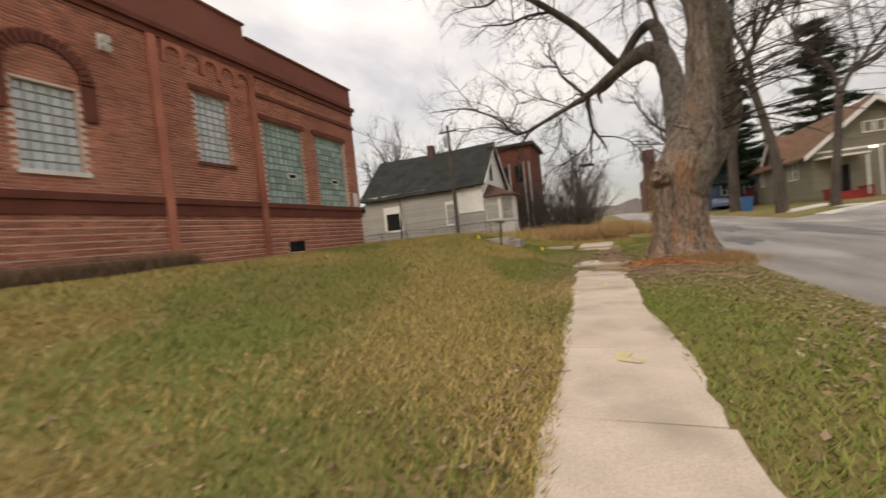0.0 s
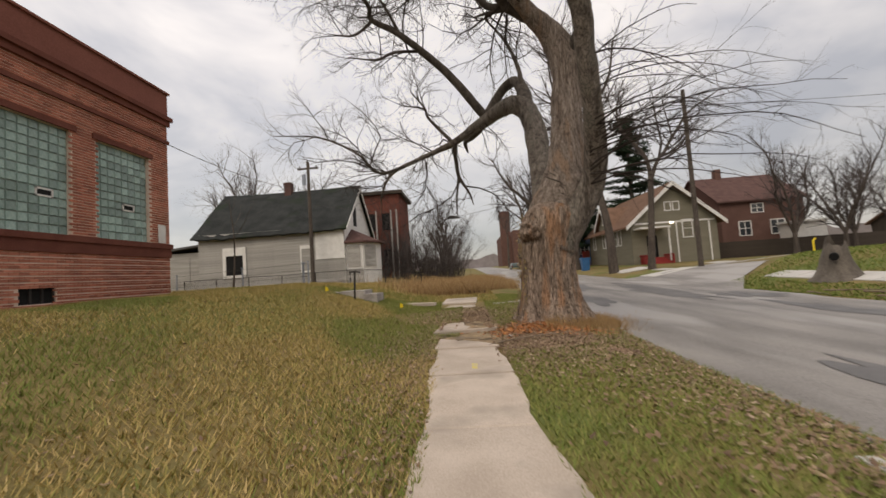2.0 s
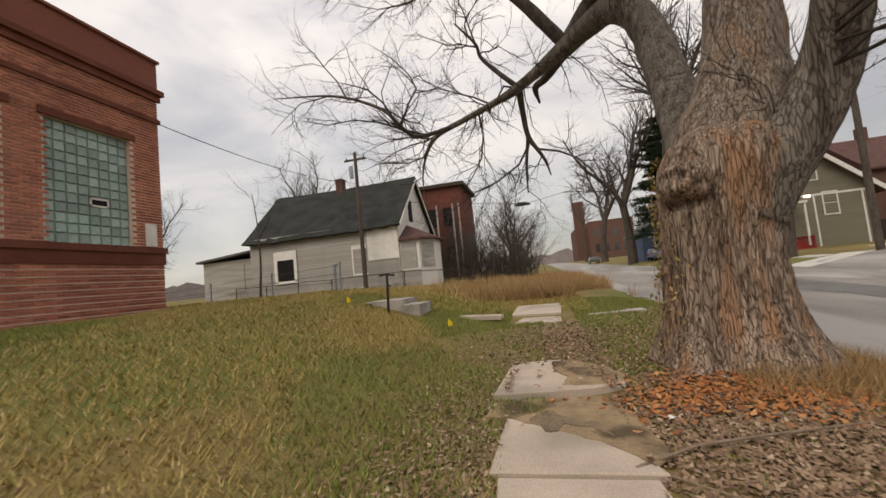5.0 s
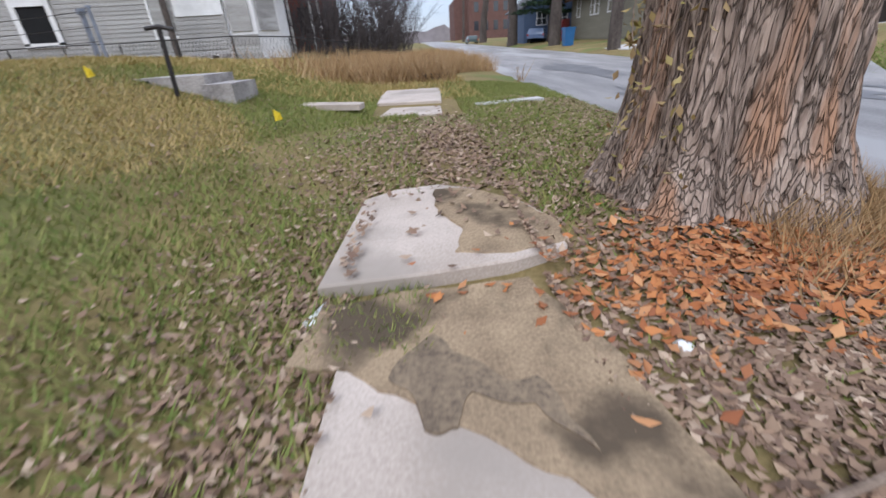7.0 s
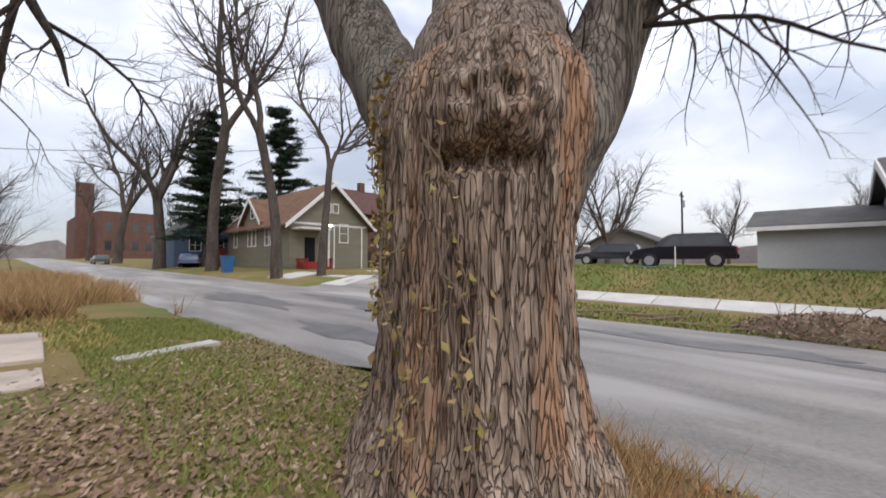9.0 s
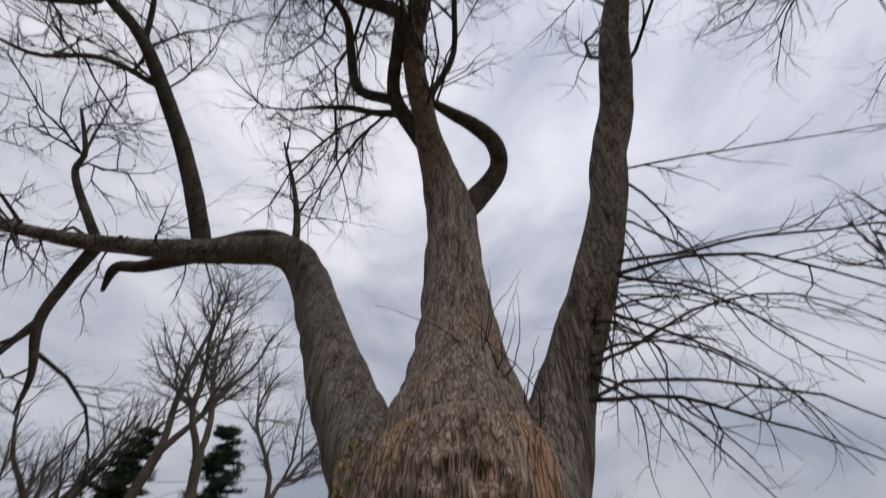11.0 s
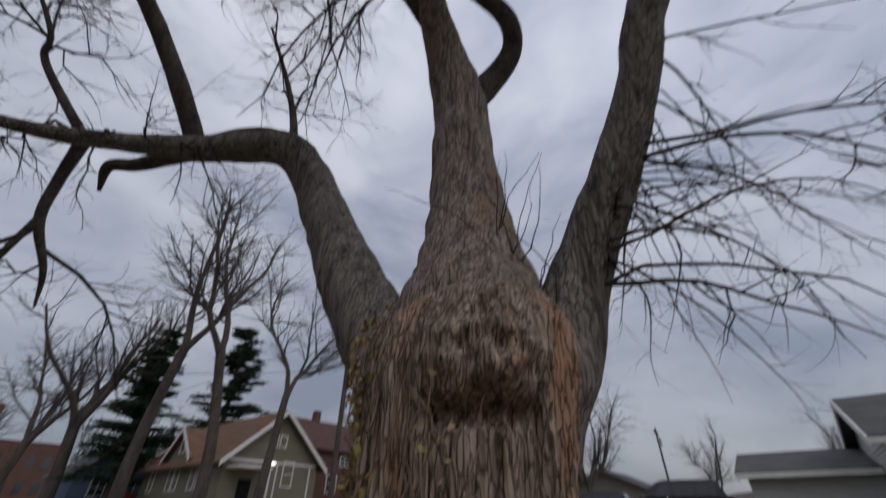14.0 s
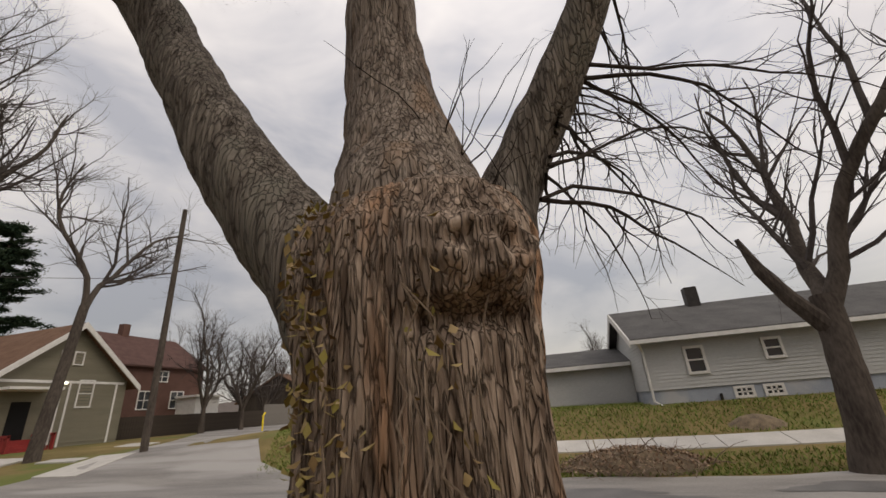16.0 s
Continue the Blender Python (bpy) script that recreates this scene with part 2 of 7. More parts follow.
M = dict(
    soil=mat("lawn_soil", (0.13, 0.105, 0.042), (0.25, 0.185, 0.082), 0.95, 0.7, 30, 0.5, 0.03, c3=(0.13, 0.145, 0.045), patch=0.56, spec=0.1),
    asphalt=mat("worn_asphalt", (0.13, 0.12, 0.11), (0.31, 0.285, 0.26), 0.6, 0.9, 60, 0.35, 0.008, stretch=(1.6, 0.35, 1), c3=(0.33, 0.31, 0.29), patch=0.57, spec=0.4),
    tar=mat("old_tar", (0.085, 0.08, 0.077), (0.16, 0.15, 0.142), 0.5, 2, 60, 0.3, 0.006),
    concrete=mat("worn_concrete", (0.39, 0.322, 0.26), (0.56, 0.475, 0.40), 0.85, 1.8, 70, 0.25, 0.005, rnd=0.06, c3=(0.33, 0.28, 0.23), patch=0.58, spec=0.25),
    palecon=mat("pale_concrete", (0.40, 0.38, 0.35), (0.55, 0.52, 0.48), 0.85, 1.8, 60, 0.25, 0.005, rnd=0.08),
    sand=mat("sandy_soil", (0.20, 0.145, 0.092), (0.39, 0.29, 0.18), 0.95, 5, 60, 0.6, 0.015, c3=(0.10, 0.075, 0.05), patch=0.57, spec=0.1),
    damp=mat("damp_soil", (0.085, 0.062, 0.043), (0.25, 0.185, 0.115), 0.85, 6, 50, 0.6, 0.015),
    mortar=mat("pale_mortar", (0.55, 0.42, 0.34), (0.78, 0.63, 0.53), 0.95, 2, 60, 0.3, 0.004),
    brick=mat("red_brick", (0.29, 0.10, 0.068), (0.48, 0.20, 0.135), 0.9, 1.2, 45, 0.4, 0.004, rnd=0.3, island=True, spec=0.15),
    brickp=mat("red_brick_piece", (0.27, 0.095, 0.065), (0.45, 0.185, 0.126), 0.9, 1.2, 45, 0.4, 0.004, rnd=0.3, spec=0.15),
    dbrick=mat("dark_brick_trim", (0.11, 0.038, 0.028), (0.18, 0.066, 0.048), 0.9, 2, 50, 0.4, 0.004, rnd=0.2, island=True, spec=0.15),
    parapet=mat("painted_parapet", (0.18, 0.066, 0.048), (0.25, 0.095, 0.07), 0.85, 0.8, 30, 0.25, 0.006, spec=0.2),
    block=mat("glass_block", (0.20, 0.30, 0.27), (0.36, 0.46, 0.42), 0.25, 2, 14, 0.3, 0.01, rnd=0.25, spec=0.7),
    blockw=mat("glass_block_pale", (0.42, 0.46, 0.47), (0.62, 0.65, 0.66), 0.25, 2, 14, 0.3, 0.01, rnd=0.12, spec=0.7),
    grout=mat("block_grout", (0.16, 0.19, 0.17), (0.24, 0.27, 0.25), 0.8, 3, 40, 0.2),
    white=mat("weathered_white_paint", (0.60, 0.58, 0.55), (0.76, 0.74, 0.71), 0.7, 3, 40, 0.2, 0.004),
    # near-black: the shade inside openings is put into this colour
    black=mat("opening_shade_black", (0.004, 0.004, 0.004), (0.010, 0.009, 0.009), 0.95, 2, 20, 0.1),
    greyboard=mat("weathered_grey_board", (0.24, 0.228, 0.21), (0.42, 0.40, 0.37), 0.9, 1.1, 26, 0.4, 0.004, stretch=(0.3, 1, 4), rnd=0.10, c3=(0.46, 0.44, 0.41), patch=0.6, spec=0.2),
    shingle=mat("dark_shingle_roof", (0.018, 0.020, 0.019), (0.045, 0.047, 0.045), 0.95, 1.2, 18, 0.9, 0.04, rnd=0.12, c3=(0.022, 0.03, 0.018), patch=0.6, spec=0.15),
    brownroof=mat("brown_shingle_roof", (0.13, 0.075, 0.05), (0.21, 0.125, 0.085), 0.95, 1.5, 22, 0.8, 0.02, spec=0.15),
    redroof=mat("faded_red_roof", (0.075, 0.043, 0.038), (0.125, 0.07, 0.06), 0.95, 2, 22, 0.6, 0.02, spec=0.15),
    olive=mat("olive_painted_siding", (0.17, 0.155, 0.115), (0.22, 0.20, 0.15), 0.85, 1, 20, 0.25, 0.004, stretch=(0.4, 0.4, 3), spec=0.2),
    grey=mat("pale_grey_siding", (0.42, 0.42, 0.41), (0.52, 0.52, 0.51), 0.8, 0.8, 20, 0.2, 0.004, stretch=(0.4, 0.4, 2), spec=0.25),
    bluegrey=mat("blue_grey_foundation", (0.26, 0.29, 0.34), (0.36, 0.39, 0.44), 0.85, 1.4, 30, 0.3, 0.006, c3=(0.45, 0.45, 0.46), patch=0.62),
    greyroof=mat("grey_shingle_roof", (0.075, 0.073, 0.072), (0.125, 0.12, 0.118), 0.95, 1.5, 24, 0.7, 0.02, spec=0.15),
    darkfence=mat("dark_brown_fence_wood", (0.032, 0.024, 0.018), (0.065, 0.05, 0.038), 0.9, 2, 30, 0.4, 0.005, stretch=(1, 1, 0.2), rnd=0.2, island=True),
    greyfence=mat("grey_fence_wood", (0.16, 0.145, 0.13), (0.24, 0.22, 0.20), 0.9, 2, 30, 0.4, 0.005, stretch=(1, 1, 0.2), rnd=0.15, island=True),
    redpaint=mat("red_painted_wood", (0.20, 0.018, 0.016), (0.30, 0.035, 0.03), 0.7, 2, 30, 0.2, 0.003, rnd=0.12, island=True),
    bluebin=mat("blue_plastic", (0.02, 0.09, 0.22), (0.03, 0.13, 0.30), 0.5, 2, 30, 0.1),
    bark=bark_material("maple_bark", (0.125, 0.088, 0.066), (0.49, 0.38, 0.30), (0.40, 0.235, 0.145)),
    greybark=bark_material("grey_limb_bark", (0.10, 0.082, 0.068), (0.30, 0.26, 0.22), (0.20, 0.18, 0.15), 0.8),
    stembark=bark_material("stem_bark", (0.13, 0.098, 0.078), (0.40, 0.33, 0.275), (0.30, 0.21, 0.15), 0.9),
    limb=mat("limb_bark", (0.038, 0.032, 0.027), (0.12, 0.10, 0.083), 0.95, 6, 30, 0.8, 0.02, stretch=(1, 1, 0.35), spec=0.1),
    twig=mat("twig_bark", (0.030, 0.024, 0.020), (0.065, 0.052, 0.045), 0.95, 8, 40, 0.2, spec=0.1),
    bgbark=mat("street_tree_bark", (0.050, 0.040, 0.034), (0.115, 0.095, 0.08), 0.95, 3, 20, 0.6, 0.02, stretch=(1, 1, 0.3), spec=0.1),
    bgtwig=mat("distant_twigs", (0.055, 0.045, 0.042), (0.10, 0.085, 0.08), 0.95, 3, 20, 0, spec=0.1),
    needle=two_tone("pine_needles", [(0.012, 0.025, 0.014), (0.022, 0.042, 0.022), (0.04, 0.058, 0.03)]),
    grass=two_tone("lawn_grass", [(0.20, 0.20, 0.05), (0.34, 0.265, 0.09), (0.52, 0.37, 0.16), (0.26, 0.225, 0.065), (0.60, 0.44, 0.21)]),
    greengrass=two_tone("green_grass", [(0.13, 0.18, 0.04), (0.20, 0.225, 0.06), (0.29, 0.27, 0.09), (0.15, 0.195, 0.048)]),
    lush=two_tone("far_green_grass", [(0.09, 0.15, 0.03), (0.15, 0.20, 0.045), (0.26, 0.26, 0.08), (0.12, 0.175, 0.035)]),
    straw=two_tone("dry_straw", [(0.30, 0.19, 0.085), (0.42, 0.27, 0.13), (0.22, 0.13, 0.06), (0.50, 0.36, 0.19)]),
    leaf=two_tone("dry_leaves", [(0.10, 0.066, 0.047), (0.30, 0.195, 0.125), (0.165, 0.105, 0.075), (0.37, 0.26, 0.17), (0.18, 0.115, 0.077), (0.50, 0.38, 0.27)]),
    orangeleaf=two_tone("orange_leaves", [(0.34, 0.12, 0.045), (0.48, 0.20, 0.07), (0.25, 0.09, 0.04), (0.52, 0.27, 0.12)]),
    ivy=two_tone("withered_vine_leaves", [(0.16, 0.10, 0.05), (0.34, 0.24, 0.11), (0.26, 0.22, 0.06), (0.42, 0.30, 0.17)]),
    wood=mat("dead_stick_wood", (0.14, 0.10, 0.07), (0.28, 0.21, 0.155), 0.9, 6, 40, 0.4),
    stump=mat("grey_dead_wood", (0.07, 0.058, 0.048), (0.16, 0.135, 0.11), 0.95, 4, 30, 0.7, 0.02, stretch=(1, 1, 0.25)),
    iron=mat("dark_iron", (0.02, 0.018, 0.017), (0.05, 0.042, 0.038), 0.6, 6, 50, 0.2, metal=0.3),
    steel=mat("galvanised_steel", (0.22, 0.24, 0.28), (0.34, 0.36, 0.41), 0.5, 6, 50, 0.1, metal=0.5),
    yellow=mat("yellow_plastic", (0.75, 0.55, 0.02), (0.85, 0.65, 0.04), 0.5, 6, 50, 0),
    ypaint=mat("faded_yellow_paint", (0.55, 0.46, 0.16), (0.62, 0.50, 0.12), 0.85, 14, 70, 0.1, c3=(0.47, 0.41, 0.30), patch=0.52),
    navy=mat("dark_car_paint", (0.008, 0.008, 0.014), (0.014, 0.013, 0.022), 0.18, 2, 30, 0, spec=0.6),
    rubber=mat("tyre_rubber", (0.012, 0.012, 0.012), (0.022, 0.022, 0.022), 0.9, 6, 50, 0.1),
    chrome=mat("alloy_rim", (0.45, 0.45, 0.46), (0.6, 0.6, 0.61), 0.3, 6, 50, 0, metal=0.8),
    carglass=glass("dark_car_glass", (0.012, 0.013, 0.015)),
    pane=glass("window_pane", (0.03, 0.034, 0.04), 0.08),
    tarp=mat("blue_tarp", (0.10, 0.22, 0.50), (0.20, 0.34, 0.62), 0.5, 3, 20, 0.5, 0.02),
    litter=mat("pale_litter", (0.62, 0.62, 0.60), (0.78, 0.78, 0.75), 0.6, 8, 50, 0.2),
    green=mat("pale_green_plastic", (0.25, 0.62, 0.36), (0.34, 0.72, 0.45), 0.5, 8, 50, 0.1),
    stone=mat("rubble_foundation", (0.20, 0.18, 0.165), (0.48, 0.44, 0.40), 0.95, 3, 30, 0.6, 0.02, rnd=0.3, island=True),
    oldbrick=mat("old_far_brick", (0.10, 0.055, 0.045), (0.155, 0.088, 0.072), 0.9, 1, 20, 0.3, 0.01, spec=0.1),
    orange=mat("orange_brick", (0.32, 0.16, 0.07), (0.42, 0.22, 0.10), 0.9, 2, 30, 0.3),
    # haze of distance mixed into the wood colour, paler than near bark
    haze=mat("far_wood_haze_tint", (0.20, 0.175, 0.175), (0.28, 0.25, 0.25), 1.0, 0.3, 3, 0, spec=0.0),
)


# ---- mesh helpers ----
class Mesh:
    """Collects vertices and faces, then links them as one object."""

    def __init__(self):
        self.v, self.f = [], []

    def box(self, a, b, turn=0.0, pivot=None):
        n = len(self.v)
        pts = [(x, y, z) for z in (a[2], b[2]) for y in (a[1], b[1]) for x in (a[0], b[0])]
        if turn:
            px, py = pivot or ((a[0] + b[0]) / 2, (a[1] + b[1]) / 2)
            c, s = math.cos(turn), math.sin(turn)
            pts = [(px + (x - px) * c - (y - py) * s, py + (x - px) * s + (y - py) * c, z) for x, y, z in pts]
        self.v += pts
        self.f += [tuple(n + i for i in q) for q in ((0, 2, 3, 1), (4, 5, 7, 6), (0, 1, 5, 4), (2, 6, 7, 3), (0, 4, 6, 2), (1, 3, 7, 5))]
        return self

    def poly(self, pts):
        n = len(self.v)
        self.v += [tuple(p) for p in pts]
        self.f.append(tuple(range(n, n + len(pts))))
        return self

    def prism(self, pts, off):
        """A flat outline given depth along off."""
        n, k = len(self.v), len(pts)
        self.v += [tuple(p) for p in pts] + [tuple(p[i] + off[i] for i in range(3)) for p in pts]
        self.f.append(tuple(range(n + k - 1, n - 1, -1)))
        self.f.append(tuple(range(n + k, n + 2 * k)))
        for i in range(k):
            j = (i + 1) % k
            self.f.append((n + i, n + j, n + k + j, n + k + i))
        return self

    def tube(self, pts, radii, n=6, cap=True, rough=0.0):
        base = len(self.v)
        prev = None
        for i, p in enumerate(pts):
            p = Vector(p)
            d = (Vector(pts[min(i + 1, len(pts) - 1)]) - Vector(pts[max(i - 1, 0)]))
            d = d.normalized() if d.length > 1e-6 else Vector((0, 0, 1))
            if prev is None:
                u = d.orthogonal().normalized()
            else:
                u = prev - d * prev.dot(d)
                u = u.normalized() if u.length > 1e-6 else d.orthogonal().normalized()
            prev = u
            w = d.cross(u)
            r = radii[i]
            for k in range(n):
                a = 2 * math.pi * k / n
                o = u * math.cos(a) + w * math.sin(a)
                rr = r
                if rough:
                    q = p + o * r
                    rr = r * (1 + rough * (noise.noise(q * 2.2) + 0.6 * noise.noise(Vector((q.x * 9, q.y * 9, q.z * 1.6)))))
                self.v.append(tuple(p + o * rr))
        for i in range(len(pts) - 1):
            for k in range(n):
                a, b = base + i * n + k, base + i * n + (k + 1) % n
                self.f.append((a, b, b + n, a + n))
        if cap:
            self.f.append(tuple(base + (len(pts) - 1) * n + k for k in range(n)))
            self.f.append(tuple(base + k for k in range(n - 1, -1, -1)))
        return self

    def cyl(self, a, b, r, n=12):
        return self.tube([a, b], [r, r], n)

    def data(self, name, material, smooth=False):
        me = bpy.data.meshes.new(name)
        me.from_pydata(self.v, [], self.f)
        me.materials.append(material)
        if smooth:
            me.shade_smooth()
        return me


def part(name, mesh, material, parent=None, label="", smooth=False):
    ob = new(name, mesh.data(name, material, smooth))
    if parent:
        ob.parent = parent
        ob.matrix_parent_inverse = Matrix.Translation(-parent.location) if parent.parent is None else Matrix()
    if label:
        ob["label"] = label
    return ob


def thing(name, at, label, category, group=""):
    ob = new(name)
    ob.location = at
    ob.empty_display_size = 0.2
    return tagged(ob, label, category, group)


def soup(name, verts, faces, material, kind="stuff", parent=None):
    """One mesh of many small loose pieces from arrays; faces all have the same corner count."""
    me = bpy.data.meshes.new(name)
    k = faces.shape[1]
    me.vertices.add(len(verts))
    me.vertices.foreach_set("co", np.ascontiguousarray(verts, dtype=np.float32).ravel())
    me.loops.add(faces.size)
    me.loops.foreach_set("vertex_index", np.ascontiguousarray(faces, dtype=np.int32).ravel())
    me.polygons.add(len(faces))
    me.polygons.foreach_set("loop_start", np.arange(0, faces.size, k, dtype=np.int32))
    me.update(calc_edges=True)
    me.materials.append(material)
    ob = new(name, me)
    if kind:
        ob["kind"] = kind
    if parent:
        ob.parent = parent
    return ob


# ---- ground shape ----
def ease(t):
    t = np.clip(t, 0, 1)
    return t * t * (3 - 2 * t)


ROAD_W, ROAD_E = 3.0, 10.2


def street(y):
    return 0.018 * np.maximum(np.asarray(y, float) - 8.0, 0.0) * np.where(np.asarray(y) > 200, 200 / np.maximum(np.asarray(y, float), 1), 1)


def plain(x, y):
    """Height of the land without the road's dip."""
    x, y = np.asarray(x, float), np.asarray(y, float)
    rise_w = (1.15 - 0.45 * ease((y - 17) / 12)) * ease((-1.1 - x) / 6.2) * (0.8 + 0.2 * ease((y + 4) / 10))
    rise_e = (1.1 - 0.75 * ease((y - 19) / 14)) * ease((x - 10.6) / 6.4)
    return street(y) + rise_w + rise_e


def ground(x, y):
    x, y = np.asarray(x, float), np.asarray(y, float)
    dip = 0.16 * ease((x - 1.2) / 2.0) * ease((ROAD_E + 1.2 - x) / 1.2)
    dip = dip + 0.05 * ease((x - ROAD_W + 0.1) / 0.4) * ease((ROAD_E + 0.1 - x) / 0.4)
    near = ease(1 - np.hypot(x - 1.74, y - 11.85) / 2.6)
    bumps = 0.03 * np.sin(x * 1.7 + y * 0.9) * np.sin(y * 1.3 - x * 0.6) * ease((-x - 0.9) / 1.5)
    return plain(x, y) - dip + 0.16 * near * near + bumps


def gz(x, y):
    return float(ground(x, y))


def road_z(x, y):
    return street(y) - 0.15 + 0.05 * (1 - ((np.asarray(x) - 6.6) / 3.6) ** 2)


def build_ground():
    xs = np.concatenate([np.linspace(-900, -60, 8), np.linspace(-50, -14, 13), np.linspace(-12, 14, 105), np.linspace(15, 60, 31), np.linspace(80, 900, 8)])
    ys = np.concatenate([np.linspace(-900, -40, 8), np.linspace(-30, -4, 14), np.linspace(-3, 26, 117), np.linspace(27, 80, 40), np.linspace(100, 900, 14)])
    X, Y = np.meshgrid(xs, ys)
    Z = ground(X, Y)
    v = np.stack([X, Y, Z], -1).reshape(-1, 3)
    n, k = len(ys), len(xs)
    i = (np.arange(n - 1)[:, None] * k + np.arange(k - 1)[None]).ravel()
    f = np.stack([i, i + 1, i + k + 1, i + k], 1)
    ob = soup("ground", v, f, M["soil"], "structure")
    ob.data.shade_smooth()
    tagged(ob, "lawn ground of soil and short winter grass", "ground")


def strip(name, left, right, ys, height, material, label, category, cols=10):
    """A sheet between two edges that wander with y."""
    v, rows = [], len(ys)
    for y in ys:
        a, b = left(y), right(y)
        for c in range(cols):
            x = a + (b - a) * c / (cols - 1)
            v.append((x, y, float(height(x, y))))
    i = (np.arange(rows - 1)[:, None] * cols + np.arange(cols - 1)[None]).ravel()
    ob = soup(name, np.array(v), np.stack([i, i + 1, i + cols + 1, i + cols], 1), material, "structure")
    ob.data.shade_smooth()
    return tagged(ob, label, category)


build_ground()
wob = lambda y, s: 0.12 * math.sin(y * 1.1 + s) + 0.07 * math.sin(y * 2.7 + 2 * s)
ROAD_YS = list(np.arange(-30, 40, 0.4)) + list(np.arange(40, 120, 4)) + list(np.arange(120, 620, 40))
strip("road", lambda y: ROAD_W - 0.25 + wob(y, 0) + 0.5 * float(ease((y - 9) / 3)) * float(ease((18 - y) / 4)), lambda y: ROAD_E + wob(y, 2), ROAD_YS, lambda x, y: road_z(x, y) + 0.01, M["asphalt"], "worn patched grey asphalt street with cracks", "road", 14)

# a side lane that leaves the street eastward
def build_lane():
    m = Mesh()
    a, b = [], []
    for i in range(30):
        s = i / 29
        x = 9.6 + 70 * s
        y0 = 20.5 + 0.60 * (x - 10) - 3.0 * math.exp(-(x - 9.6) / 2)
        y1 = 25.5 + 0.78 * (x - 10) + 4.0 * math.exp(-(x - 9.6) / 3)
        a.append((x, y0, gz(x, y0) + 0.035))
        b.append((x, y1, gz(x, y1) + 0.035))
    n = 6
    for i in range(30):
        for k in range(n):
            s = k / (n - 1)
            x, y = a[i][0], a[i][1] + (b[i][1] - a[i][1]) * s
            m.v.append((x, y, gz(x, y) + 0.035))
    for i in range(29):
        for k in range(n - 1):
            p = i * n + k
            m.f.append((p, p + n, p + n + 1, p + 1))
    tagged(part("side_road", m, M["asphalt"]), "narrow worn asphalt lane climbing beside the lawn", "road", kind="structure")


build_lane()


def tar_patches():
    rng = random.Random(5)
    for i in range(16):
        cx, cy = rng.uniform(4.4, 9.2), rng.uniform(-2, 26)
        lx, ly = rng.uniform(0.25, 0.8), rng.uniform(1.0, 3.2)
        pts = []
        for k in range(28):
            a = 2 * math.pi * k / 28
            q = 1 + 0.9 * noise.noise(Vector((math.cos(a) * 2.2 + i * 7, math.sin(a) * 1.5, 0)))
            x, y = cx + lx * q * math.cos(a), cy + ly * q * math.sin(a)
            pts.append((x, y, float(road_z(x, y)) + 0.018))
        ob = part("asphalt_patch", Mesh().poly(pts), M["tar"])
        tagged(ob, "dark tar patch in the street surface", "road patch", "patches in the street", "structure")


tar_patches()


# ---- the brick hall ----
HX = -10.38


def glass_block_window(hall, y0, y1, z0, z1, cols, rows, material, vent=None):
    win = part("window", Mesh().box((HX - 0.20, y0, z0), (HX - 0.14, y1, z1)), M["grout"], hall, "glass block window")
    dy, dz = (y1 - y0) / cols, (z1 - z0) / rows
    blk = Mesh()
    g = 0.008
    blk.v = [(0, g, g), (0, dy - g, g), (0, dy - g, dz - g), (0, g, dz - g), (0.03, 3 * g, 3 * g), (0.03, dy - 3 * g, 3 * g), (0.03, dy - 3 * g, dz - 3 * g), (0.03, 3 * g, dz - 3 * g)]
    blk.f = [(4, 5, 6, 7), (0, 1, 5, 4), (1, 2, 6, 5), (2, 3, 7, 6), (3, 0, 4, 7)]
    data = blk.data("glass_block", material)
    for i in range(cols):
        for k in range(rows):
            b = new("glass_block", data)
            b.parent = win
            b.location = (HX - 0.139, y0 + i * dy, z0 + k * dz)
    if vent:
        vy, vz = vent
        m = Mesh()
        w, h, t = 0.44, 0.22, 0.045
        for a, c in (((vy, vz), (vy + w, vz + t)), ((vy, vz + h - t), (vy + w, vz + h)), ((vy, vz), (vy + t, vz + h)), ((vy + w - t, vz), (vy + w, vz + h))):
            m.box((HX - 0.12, a[0], a[1]), (HX - 0.09, c[0], c[1]))
        part("vent_frame", m, M["white"], win, "small white metal vent frame")
        # black plate painted as the shade inside the vent
        part("vent_opening", Mesh().box((HX - 0.115, vy + t, vz + t), (HX - 0.105, vy + w - t, vz + h - t)), M["black"], win)
    return win


